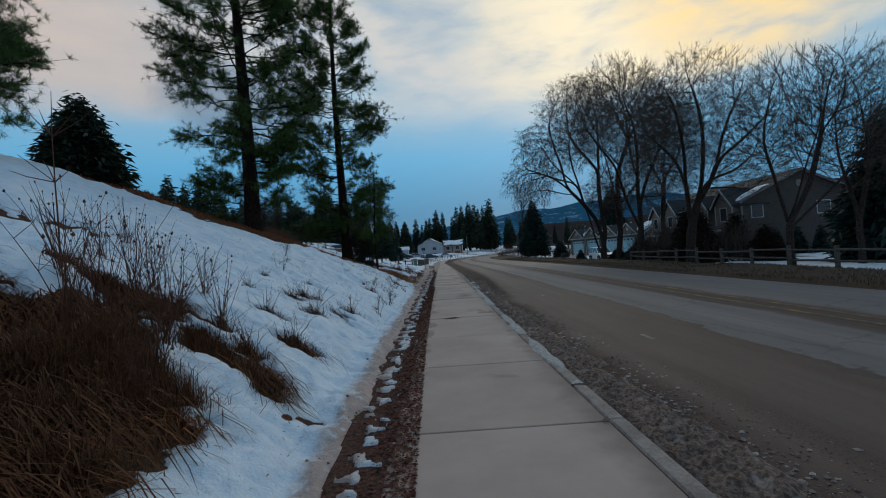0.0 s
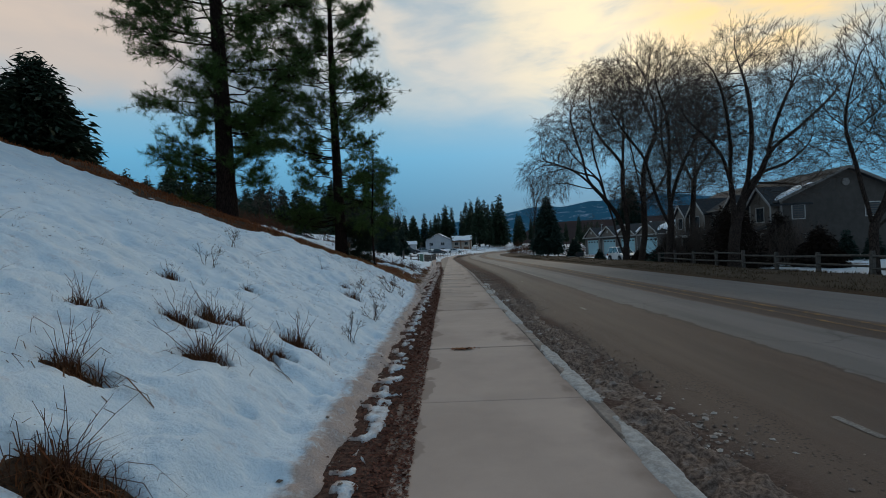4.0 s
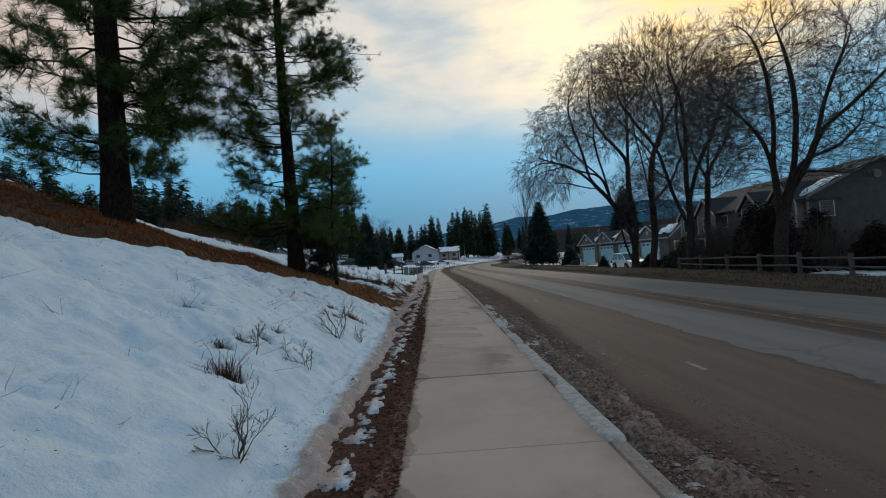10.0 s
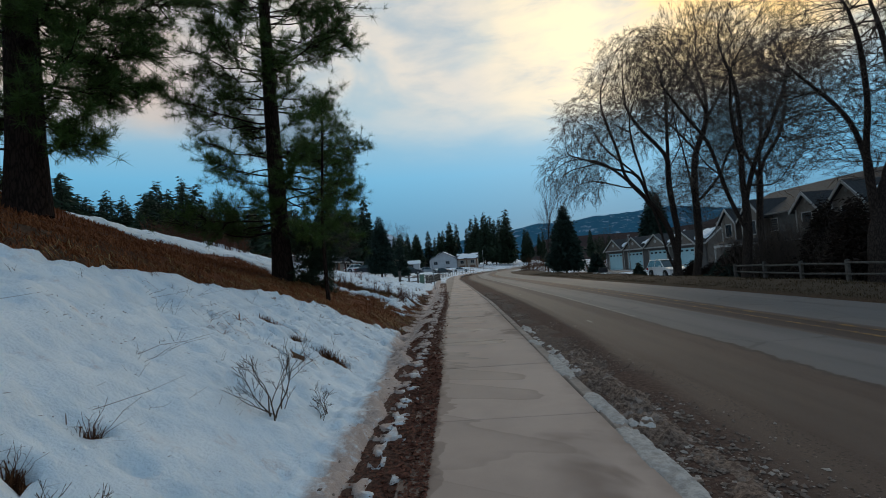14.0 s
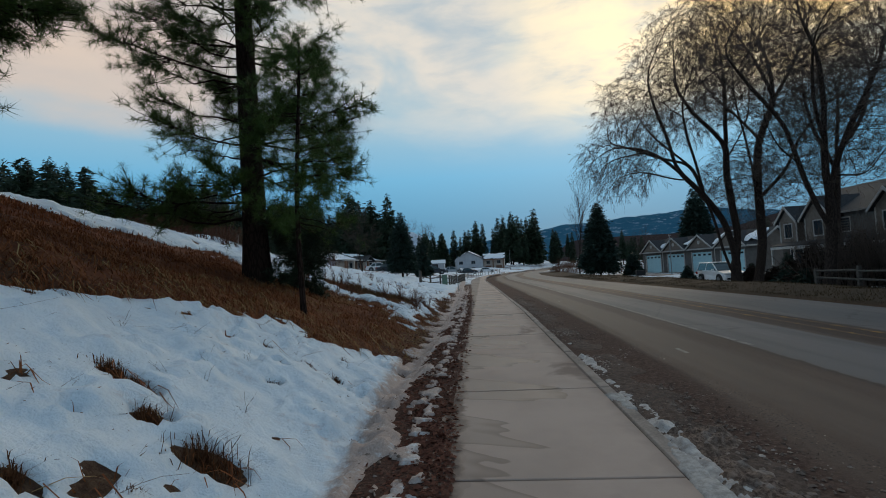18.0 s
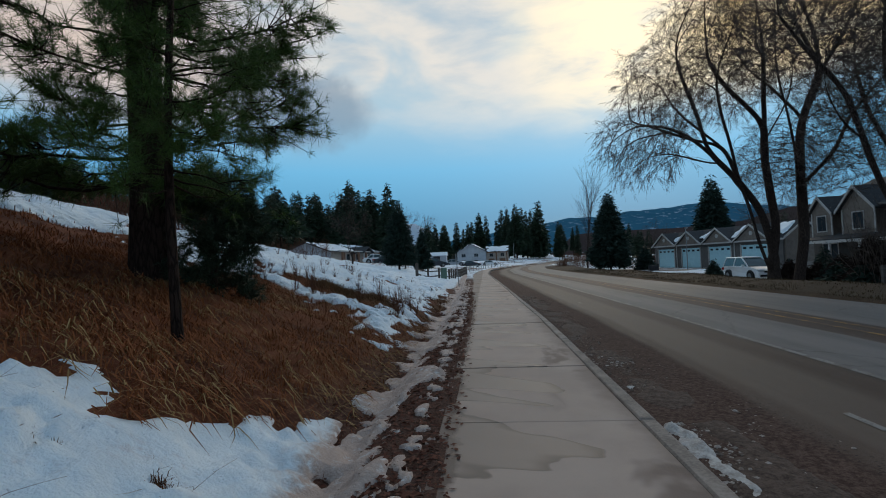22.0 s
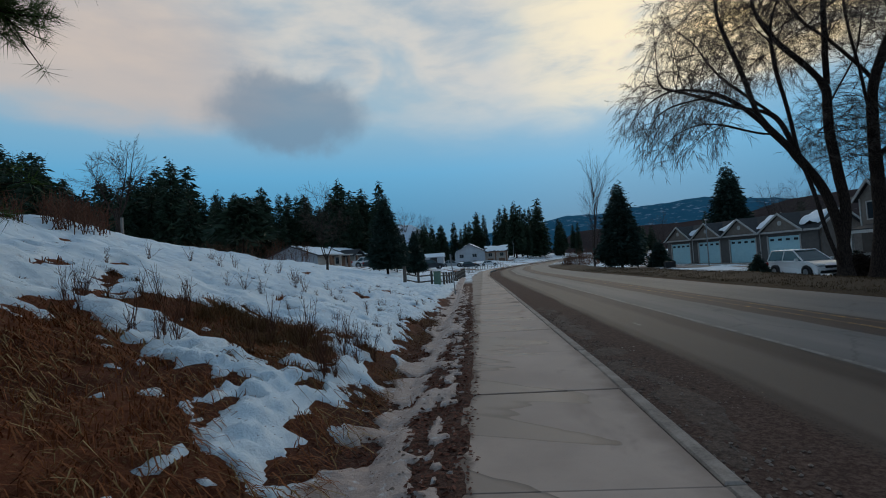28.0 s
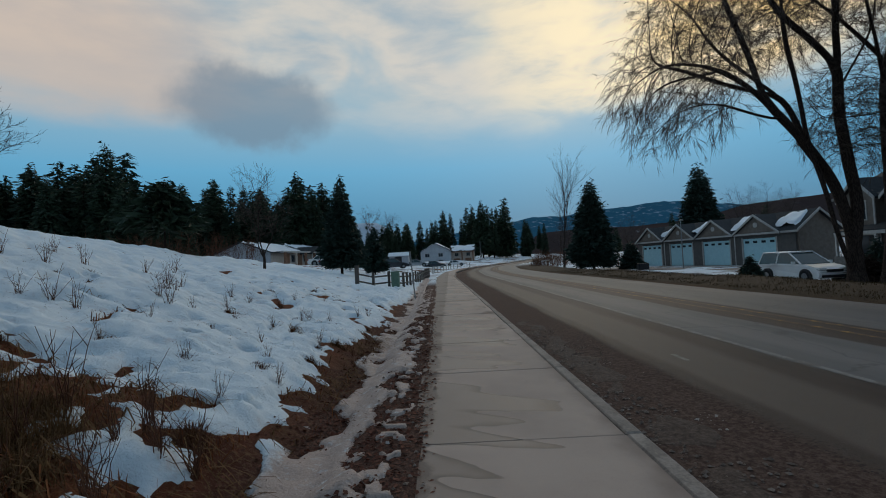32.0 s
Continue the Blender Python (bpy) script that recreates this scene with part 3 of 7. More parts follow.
TUFTS = [(-2.65, 9.05, 1.0), (-2.5, 9.35, 0.8), (-1.93, 9.75, 1.1), (-2.04, 8.8, 0.8), (-1.93, 9.05, 0.6), (-2.2, 8.1, 1.2), (-3.87, 10.4, 0.7), (-2.2, 14.4, 1.0), (-3.17, 11.2, 0.5),
         (-2.5, 14.95, 0.5), (-2.45, 15.3, 0.5), (-2.36, 15.8, 0.5), (-3.15, 15.5, 0.6), (-2.34, 16.3, 0.6), (-3.3, 8.1, 0.9), (-2.62, 7.1, 1.0), (-2.74, 8.6, 0.9), (-1.96, 6.2, 1.1), (-2.25, 5.35, 1.1), (-2.67, 5.7, 1.0),
         (-2.95, 23.2, 0.5), (-2.5, 22.5, 0.6), (-2.36, 22.1, 0.5), (-2.4, 23.1, 0.6), (-2.05, 23.2, 0.6), (-2.15, 23.9, 0.7), (-3.14, 20.9, 0.9), (-2.9, 20.85, 0.8), (-2.56, 20.55, 0.9), (-2.05, 20.4, 1.5), (-2.5, 19.5, 0.6), (-2.4, 35.0, 1.1), (-2.4, 39.9, 1.0), (-2.4, 38.2, 0.9), (-3.2, 37.9, 0.6), (-3.9, 37.7, 0.7)]


def bare(x, y):
    """Above nought where the ground is free of snow."""
    x, y = np.asarray(x, dtype=float), np.asarray(y, dtype=float)
    n = fbm(x, y, 1.1, 5, 21) + 0.55 * fbm(x, y, 4.5, 3, 23)
    n2 = fbm(x, y, 0.35, 4, 33)
    near = np.interp(-x, [0, 1.5, 1.85, 2.2, 2.6, 3.3, 3.75, 4.3, 4.7, 5.0, 5.4, 6, 7.2, 10, 14], [26.6, 26.3, 25.8, 25.0, 24.5, 24.4, 24.0, 22.9, 21.6, 20.2, 18.8, 17.5, 17.0, 17.6, 18.6])
    far = np.interp(-x, [0, 2, 3, 4, 6, 9, 12, 16], [29.0, 30.2, 31.3, 32.0, 33.2, 32.6, 30.0, 25.0])
    mound = np.minimum((y - near) / 0.9 + n * 0.95, (far - y) / 1.6 + n * 2.0)
    clump = 1.0 - np.hypot((0.88 * (x + 2.2) - 0.48 * (y - 4.85)) / 0.80, (0.48 * (x + 2.2) + 0.88 * (y - 4.85)) / 0.26) + n * 1.3
    clump = np.maximum(clump, 0.9 - np.hypot((x + 3.8) / 0.90, (y - 5.65 + 0.15 * (x + 3.8)) / 0.26) + n * 1.6)
    start = np.minimum((3.8 - 0.96 * np.clip(x + 1.9, -1.35, 0) - y) / 0.5, np.minimum((-1.68 - x) / 0.22, (6.0 + x) / 1.0)) + n * (1.5 + 2.2 * smooth(-x, 2.5, 3.2)) + 0.8 * n2 - 0.25
    strip = 0.55 - np.abs(y - 8.0 - 0.25 * (x + 6.5)) / 0.55 - smooth(-x, 5.6, 4.6) * 3 + n * 1.7
    reeds = 0.58 - np.hypot((x + 4.6) / 2.9, (y - 34.1 + 0.45 * np.clip(x + 3.2, -1.4, 0)) / 1.2) + n * 1.9 + 1.2 * n2
    k = kerb_x(y) - 1.15
    xd = x - k
    drain = (1.0 - np.abs(xd + 1.62 + 0.12 * n2) / (0.52 * smooth(y, 25.3, 27.5) * smooth(y, 62, 40) + 0.001)) + n * 1.5
    drain = np.where(y < 25.4, -2, drain)
    spots = fbm(x * 1.3, y * 0.9, 1.9, 4, 51) * 2.3 - 0.86 - 1.5 * smooth(y, 25, 22) + 0.12 * smooth(y, 33, 40) + 0.3 * n2
    pits = fbm(x * 1.1, y * 0.8, 3.6, 3, 57) * 2.2 - 1.05 - 3 * smooth(y, 18.6, 17.0) - 3 * smooth(y, 25.5, 27) - 3 * smooth(-x, 5.5, 7) - 3 * smooth(-x, 1.7, 1.4)
    hollow = np.full(np.shape(x), -9.0)
    for hx, hy, hs in TUFTS:
        hs = hs * (0.75 if hy > 20 else 1.0)
        hollow = np.maximum(hollow, 1.0 - np.hypot((x - hx - 0.03) * 0.8, (y - hy) * 1.4) / (0.135 * hs))
    hollow = hollow + n * 1.4
    out = np.maximum.reduce([hollow, pits, mound, clump, start, strip, reeds, drain, spots * 1.4])
    return out * smooth(y, 78, 66) - smooth(y, 66, 78) * 0.5


def snow_depth(x, y):
    """The snow's thickness over the land; below nought where there is none."""
    b = bare(x, y)
    k = kerb_x(y) - 1.15
    xd = np.asarray(x, dtype=float) - k
    edge = -1.05 - 0.22 * smooth(y, 17, 24) + 0.13 * fbm(x, y, 2.4, 4, 61)
    out = (xd - edge) / 0.18
    d = np.minimum(-b, -out)
    # a torn ridge of dirty ice beside the leaf litter
    late = smooth(y, 18, 29)
    ridge = 0.55 + 0.40 * late - np.abs(xd + 1.20 + 0.22 * late + 0.16 * fbm(x, y, 0.8, 3, 65)) / (0.20 + 0.15 * late) + fbm(x, y, 2.0, 4, 63) * (0.8 + 1.3 * late)
    crumbs = 0.22 - np.abs(xd + 0.88) / 0.15 + fbm(x, y, 8.5, 4, 67) * 2.6
    d = np.maximum(d, np.maximum(np.minimum(ridge, 0.45 - 0.15 * late), np.minimum(crumbs, 0.18)) * smooth(y, 60, 40))
    thick = 0.085 * smooth(d, 0.0, 0.55) + 0.03 * smooth(d, 0.4, 2.5)
    lump = fbm(x, y, 1.3, 3, 70) * 0.12 + fbm(x * 1.0, y * 0.7, 3.6, 4, 71) * 0.15 + fbm(x, y, 11, 3, 73) * 0.042 - 0.075 * smooth(fbm(x * 0.8, y * 1.5, 2.3, 3, 75), 0.20, 0.34) - 0.055 * smooth(fbm(x * 0.8, y * 1.4, 5.0, 2, 76), 0.20, 0.30)
    lump = lump * (0.60 + 0.30 * smooth(y, 17, 20) - 0.45 * smooth(y, 30.5, 34))
    return np.where(d > 0, np.maximum(thick + lump * smooth(d, 0.05, 0.6), 0.022 * smooth(d, 0, 0.2)) + 0.004, -0.05 - 0.1 * smooth(d, 0, -0.6))


# ---- ground, snow and road ----
def steps(*runs):
    """Grid lines: runs of (from, to, spacing at the start, spacing at the end)."""
    out = []
    for a, b, s0, s1 in runs:
        v = a
        while v < b:
            out.append(v)
            v += s0 + (s1 - s0) * (v - a) / (b - a)
    out.append(runs[-1][1])
    return np.array(out)


def sheet(name, xs, ys, height, mat, keys=(), cut=None, smooth_faces=True):
    X, Y = np.meshgrid(xs, ys)
    Z = height(X, Y)
    v = np.stack([X, Y, Z], -1).reshape(-1, 3)
    nx, ny = len(xs), len(ys)
    i = np.arange(ny - 1)[:, None] * nx + np.arange(nx - 1)[None, :]
    f = np.stack([i, i + 1, i + nx + 1, i + nx], -1).reshape(-1, 4)
    if cut is not None:
        keep = cut(X, Y).reshape(-1)
        f = f[keep[f].any(axis=1)]
        used = np.unique(f)
        remap = np.zeros(len(v), dtype=np.int64)
        remap[used] = np.arange(len(used))
        v, f = v[used], remap[f]
        keys = [(k, fn(X, Y).reshape(-1)[used]) for k, fn in keys]
    else:
        keys = [(k, fn(X, Y)) for k, fn in keys]
    return mesh_np(name, v, f, mat, smooth=smooth_faces, attrs=keys)


def mud_key(x, y):
    k = kerb_x(y) - 1.15
    band = smooth(-x + k, 1.85, 1.25) + smooth(-x + k, 2.3, 1.7) * smooth(y, 23, 27) * 0.8
    early = 0.9 * smooth(y, 21.5, 18) * smooth(-x, 1.5, 1.9)
    return np.clip(np.maximum(band, early) * (x < 3), 0, 1)


def yard_key(x, y):
    return np.maximum(smooth(x, kerb_x(y) + 8.6, kerb_x(y) + 9.2), 0.75 * smooth(y, 23.5, 21) * smooth(-x, 1.5, 1.9))


def far_snow_key(x, y):
    left = smooth(y, 62, 72) * (x < 6) + smooth(-x, 17, 20) * (y > 26)
    right = smooth(x - kerb_x(y), 15.6, 17.5) * 0.95 * smooth(y, 14, 26) + smooth(y, 110, 150) * (x > 5)
    return np.clip(left + right, 0, 1)


gx = np.concatenate([-np.array([1500, 900, 550, 350, 240, 170, 125, 95, 75, 60, 50, 42, 36, 31, 27, 24, 21.5, 19.5]), steps((-18, -4.5, 0.30, 0.09), (-4.5, -0.5, 0.06, 0.05), (-0.5, 12, 0.5, 0.5), (12, 40, 0.8, 3.0)), [46, 55, 66, 80, 100, 125, 160, 210, 300, 450, 800, 1500]])
gy = np.concatenate([[-300, -150, -80, -45, -25, -14, -8, -4], steps((-2.0, 42, 0.09, 0.10), (42, 75, 0.1, 0.5), (75, 140, 1, 4)), [150, 165, 185, 210, 240, 280, 340, 420, 560, 800, 1200, 2000]])
ground = sheet("ground", gx, gy, land, GROUND, [("mud", mud_key), ("yard", yard_key), ("far_snow", far_snow_key)])
tagged(ground, "brown winter ground with dry grass, leaf litter and old snow", "ground", kind="structure")


def dirt_key(x, y):
    xd = x - kerb_x(y) + 1.15
    near = smooth(-xd, 1.38 + 0.62 * smooth(y, 18, 29), 1.08 + 0.50 * smooth(y, 18, 29))
    drain = smooth(-xd, 2.4, 1.3) * smooth(y, 18, 24) * 0.28
    near = near * (1 - 0.55 * smooth(-xd, 0.97, 0.86) * smooth(y, 26, 22))
    return np.clip(near * 0.95 + drain + 0.08 * smooth(-xd, 3.0, 1.2), 0, 1)


def snow_cut(x, y):
    return snow_depth(x, y) > 0


sx = steps((-20, -9, 0.28, 0.16), (-9, -4, 0.12, 0.06), (-4, -0.55, 0.05, 0.022))
sy = steps((-2.0, 12, 0.045, 0.05), (12, 42, 0.05, 0.055), (42, 78, 0.09, 0.25))
snow = sheet("snow_bank", sx, sy, lambda x, y: land(x, y) + snow_depth(x, y), SNOW, [("dirt", dirt_key)], snow_cut)
tagged(snow, "old crusted snow on the bank, dirty beside the pavement", "snow", kind="stuff")


def strip_mesh(name, ys, lo, hi, z, mat, n=2, keys=False, lift=0.0):
    """A strip that follows the road from lo to hi metres beside the kerb line."""
    t = np.linspace(0, 1, n)
    Y = np.repeat(np.asarray(ys, dtype=float)[:, None], n, 1)
    d = lo + (hi - lo) * t[None, :] + 0 * Y
    X = kerb_x(Y) + d
    Z = z(d) + road_z(Y) + lift
    v = np.stack([X, Y, Z], -1).reshape(-1, 3)
    i = np.arange(len(ys) - 1)[:, None] * n + np.arange(n - 1)[None, :]
    f = np.stack([i, i + 1, i + n + 1, i + n], -1).reshape(-1, 4)
    return mesh_np(name, v, f, mat, smooth=True, attrs=[("across", d)] if keys else ())


def crown(d):
    """The road's height across: a gutter by the kerb, a slight crown in the middle."""
    return -0.13 + 0.10 * smooth(d, 0.1, 4.0) - 0.05 * smooth(d, 5.5, 9.0)


road_ys = np.concatenate([[-60, -30, -15], np.arange(-6, 120, 0.5), np.arange(120, 300, 3.0)])
road = strip_mesh("road", road_ys, 0.12, 9.15, crown, ROAD, 40, True)
tagged(road, "two-lane asphalt road, worn grey and dusty brown", "road", kind="structure")
for lo, hi, y0, y1 in ((5.28, 5.38, -20, 120), (5.72, 5.83, -20, 120)):
    line = strip_mesh("yellow_line", np.arange(y0, y1, 0.5), lo, hi, crown, YELLOW, 3, lift=0.005)
    tagged(line, "worn yellow centre line painted on the asphalt", "road marking", "centre lines", "structure")
line = strip_mesh("white_line", np.arange(26, 110, 0.5), 3.14, 3.23, crown, WHITE_LINE, 2, lift=0.005)
tagged(line, "worn white lane line painted on the asphalt", "road marking", kind="structure")
for y0 in (7.65, 15.6, 25.7, 38.3):
    dash = strip_mesh("white_dash", np.arange(y0, y0 + 0.55, 0.12), 1.97, 2.04, crown, WHITE_LINE, 2, lift=0.005)
    tagged(dash, "short worn white dash painted on the dusty lane", "road marking", "white dashes", "structure")


def gutter_crust(name, y0, y1, lo, hi, dens, seed, mat, label, base, tall):
    """A torn crust beside or over the kerb: height over strip coordinates, nothing where it is worn away."""
    d, y = np.meshgrid(np.arange(lo, hi, 0.018), np.arange(y0, y1, 0.03))
    mid, half = (lo + hi) / 2, (hi - lo) / 2
    m = dens - (np.abs(d - mid) / half) ** 2 + 1.5 * fbm(d, y * 0.7, 2.6, 5, seed) + 0.6 * fbm(d, y, 0.5, 2, seed + 4)
    h = tall * smooth(m, 0, 0.7) * (0.65 + 1.4 * (fbm(d, y, 15, 3, seed + 7) + 0.35)) - 0.02 * (m < 0)
    z = base(d) + h + 0.002
    v = np.stack([kerb_x(y) + d, y, z], -1).reshape(-1, 3)
    n = d.shape[1]
    i = np.arange(d.shape[0] - 1)[:, None] * n + np.arange(n - 1)[None, :]
    f = np.stack([i, i + 1, i + n + 1, i + n], -1).reshape(-1, 4)
    f = f[(m.reshape(-1) > 0)[f].any(axis=1)]
    used = np.unique(f)
    remap = np.zeros(len(v), dtype=np.int64)
    remap[used] = np.arange(len(used))
    tagged(mesh_np(name, v[used], remap[f], mat, smooth=True), label, "slush", kind="stuff")


def kerb_top(d):
    return np.where(d < 0.17, 0.002, crown(d))


gutter_crust("gutter_slush", 0.4, 22, 0.16, 0.85, 0.55, 131, SLUSH, "gritty tan slush heaped along the gutter", crown, 0.055)
gutter_crust("gutter_mud", 20, 44, 0.16, 1.0, 0.30, 141, DARK_SLUSH, "thin gritty crust drying in the gutter", crown, 0.012)
SNOW_CRUST = plain("dirty_snow_crust", (0.34, 0.29, 0.26), (0.62, 0.57, 0.53), 9.0, 0.85, grain=50, rel=0.7)
gutter_crust("gutter_snow", 17, 27.5, 0.13, 0.55, 0.02, 161, SNOW_CRUST, "crumbled dirty snow left along the gutter", crown, 0.05)
gutter_crust("kerb_ice", 5.2, 23, -0.05, 0.24, 0.10, 151, CRUST, "grey ice crust with torn edges over the kerb", kerb_top, 0.014)


# ---- grit, chunks of ice and leaf litter ----
def stones(name, X, Y, Z, size, mat, seed, flat=0.6):
    """Small broken lumps, eight faces each, in one mesh."""
    rng = np.random.default_rng(seed)
    n = len(X)
    base = np.array([[1, 0, 0], [-1, 0, 0], [0, 1, 0], [0, -1, 0], [0, 0, 1], [0, 0, -0.6]], dtype=float)
    tri = np.array([[0, 2, 4], [2, 1, 4], [1, 3, 4], [3, 0, 4], [2, 0, 5], [1, 2, 5], [3, 1, 5], [0, 3, 5]])
    v = base[None] * (0.6 + 0.8 * rng.random((n, 6, 1)))
    a = rng.random(n) * 6.28
    c, s = np.cos(a), np.sin(a)
    x = v[..., 0] * c[:, None] - v[..., 1] * s[:, None]
    y = v[..., 0] * s[:, None] + v[..., 1] * c[:, None]
    v = np.stack([x * size[:, None] + X[:, None], y * size[:, None] + Y[:, None], v[..., 2] * size[:, None] * flat + Z[:, None]], -1)
    f = (tri[None] + np.arange(n)[:, None, None] * 6).reshape(-1, 3)
    return mesh_np(name, v.reshape(-1, 3), f, mat)


def scatter_grit():
    rng = np.random.default_rng(4)
    n = 24000
    y = 42 * rng.random(n) ** 1.0 + 0.5
    d = np.abs(rng.normal(0.1, 0.6, n)) + 0.15
    d = np.where(rng.random(n) < 0.12, rng.random(n) * 2.2 + 0.2, d)
    keep = (fbm(d * 1.5, y, 0.9, 3, 81) + 0.35 > d * 0.22) & (d < 8) & ((y < 24) | (rng.random(n) < 0.35))
    d, y = d[keep], y[keep]
    size = (0.005 + 0.022 * rng.random(len(d)) ** 2.4) * smooth(d, 1.9, 0.7) + 0.003
    ob = stones("road_grit", kerb_x(y) + d, y, crown(d) + size * 0.3, size, GRIT, 5)
    tagged(ob, "grit and small stones along the gutter", "gravel", kind="stuff")
    n = 9000
    y = 42 * rng.random(n) + 0.5
    d = np.abs(rng.normal(0.40, 0.35, n)) + 0.12
    keep = fbm(d, y, 0.7, 3, 83) + 0.12 * smooth(y, 22, 4) > 0.10 + 0.25 * smooth(y, 25, 28)
    d, y = d[keep], y[keep]
    size = 0.006 + 0.030 * rng.random(len(d)) ** 3
    ob = stones("gutter_ice", kerb_x(y) + d, y, crown(d) + size * 0.1, size, ICE, 6, 0.4)
    tagged(ob, "crumbled dirty ice lying in the gutter", "ice", kind="stuff")
    n = 1300
    y = 44 * rng.random(n) - 0.5
    xd = -0.55 - np.abs(rng.normal(0, 0.22, n)) - 0.35 * (rng.random(n) < 0.4)
    x = xd + kerb_x(y) - 1.15
    size = 0.005 + 0.022 * rng.random(n) ** 2.5
    ob = stones("verge_stones", x, y, land(x, y) + np.maximum(snow_depth(x, y), 0) + size * 0.2, size, GRIT, 7)
    tagged(ob, "small stones in the mud beside the pavement", "gravel", kind="stuff")


def scatter_litter():
    """Dead leaves and chips of bark: small bent quads."""
    rng = np.random.default_rng(14)
    n = 58000
    y = 46 * rng.random(n) - 1
    wide = smooth(y, 20, 27)
    xd = -0.46 - np.abs(rng.normal(0, 0.26, n)) - wide * rng.random(n) * 1.25
    x = xd + kerb_x(y) - 1.15
    keep = snow_depth(x, y) < 0.02
    x, y = x[keep], y[keep]
    n = len(x)
    z = land(x, y) + np.maximum(snow_depth(x, y), 0) + 0.006
    on_slab = xd[keep] > -0.62
    z = np.where(on_slab, np.maximum(z, 0.008), z)
    L = 0.007 + (0.021 + 0.013 * smooth(y, 15, 22)) * rng.random(n) ** 1.5
    a = rng.random(n) * 6.28
    t = rng.normal(0, 0.35, n)
    ux, uy = np.cos(a) * L, np.sin(a) * L
    wx, wy = -np.sin(a) * L * 0.45, np.cos(a) * L * 0.45
    lift = np.abs(t) * L
    P = np.stack([
        np.stack([x - ux, y - uy, z], -1), np.stack([x + wx, y + wy, z + lift], -1),
        np.stack([x + ux, y + uy, z + 0.3 * lift], -1), np.stack([x - wx, y - wy, z], -1)], 1)
    f = np.arange(n * 4).reshape(-1, 4)
    ob = mesh_np("leaf_litter", P.reshape(-1, 3), f, LITTER)
    tagged(ob, "red-brown dead leaves in the mud beside the pavement", "leaf litter", kind="stuff")


def scatter_straw():
    """Bits of straw, bark and seed lying on the snow."""
    rng = np.random.default_rng(19)
    n = 30000
    x = -1.25 - 7.5 * rng.random(n) ** 1.6
    y = 0.5 + 46 * rng.random(n)
    keep = (snow_depth(x, y) > 0.01) & (fbm(x, y, 0.9, 4, 97) + 0.10 > rng.random(n) * 0.6)
    x, y = x[keep], y[keep]
    n = len(x)
    z = land(x, y) + snow_depth(x, y) + 0.004
    L = 0.006 + 0.028 * rng.random(n) ** 2.5
    a = rng.random(n) * 6.28
    u = np.stack([np.cos(a) * L, np.sin(a) * L, rng.normal(0, 0.3, n) * L], -1)
    w = np.stack([-np.sin(a), np.cos(a), 0.6 + 0 * a], -1) * (0.0018 + 0.0026 * rng.random(n))[:, None]
    c = np.stack([x, y, z], -1)
    v = np.stack([c - u, c + w, c + u, c - w], 1).reshape(-1, 3)
    tagged(mesh_np("straw_bits", v, np.arange(n * 4).reshape(-1, 4), REDTWIG), "bits of straw and bark scattered on the snow", "straw", kind="stuff")


scatter_grit()
scatter_litter()
scatter_straw()


# ---- grass and weeds ----
def blades(X, Y, Z, length, lean, width, rng, bend=0.6):
    """Thin bent blades, two faces each; returns vertices and triangles."""
    n = len(X)
    a = rng.random(n) * 6.28
    tilt = np.abs(rng.normal(0, lean, n))
    dx, dy = np.cos(a) * np.sin(tilt), np.sin(a) * np.sin(tilt)
    dz = np.cos(tilt)
    mx, my, mz = X + dx * length * 0.5, Y + dy * length * 0.5, Z + dz * length * 0.55
    ex, ey = X + dx * length * (1 + bend * 0.4), Y + dy * length * (1 + bend * 0.4)
    ez = Z + np.maximum(dz * length * (1 - bend * 0.35), 0.01)
    b = rng.random(n) * 6.28
    wx, wy = np.cos(b) * width, np.sin(b) * width
    v = np.stack([np.stack([X - wx, Y - wy, Z - 0.01], -1), np.stack([X + wx, Y + wy, Z - 0.01], -1),
                  np.stack([mx + wx * 0.7, my + wy * 0.7, mz], -1), np.stack([mx - wx * 0.7, my - wy * 0.7, mz], -1),
                  np.stack([ex, ey, ez], -1)], 1)
    q = np.arange(n)[:, None] * 5 + np.array([0, 1, 2, 3])[None]
    t = np.arange(n)[:, None] * 5 + np.array([3, 2, 4])[None]
    return v.reshape(-1, 3), q, t


def grass_field():
    rng = np.random.default_rng(24)
    n = 190000
    x = -1.3 - 15 * rng.random(n) ** 1.7
    y = 0.2 + 38 * rng.random(n)
    b = bare(x, y)
    clump = fbm(x, y, 2.2, 3, 91)
    keep = (b > 0.05) & (clump + 0.42 > rng.random(n) * 0.75) & (snow_depth(x, y) < 0)
    k = kerb_x(y) - 1.15
    drain = (x - k > -2.1) & (y > 22)
    keep &= ~(drain & (rng.random(n) < 0.9))
    x, y = x[keep], y[keep]
    L = 0.06 + 0.16 * rng.random(len(x)) ** 1.5
    v, q, t = blades(x, y, land(x, y), L, 0.75, 0.004 + 0.0008 * np.abs(x), rng, 0.9)
    ob = mesh_np("dry_grass", v, [q, t], STRAW)
    tagged(ob, "matted rust-brown dry grass on the slope", "grass", kind="stuff")


grass_field()


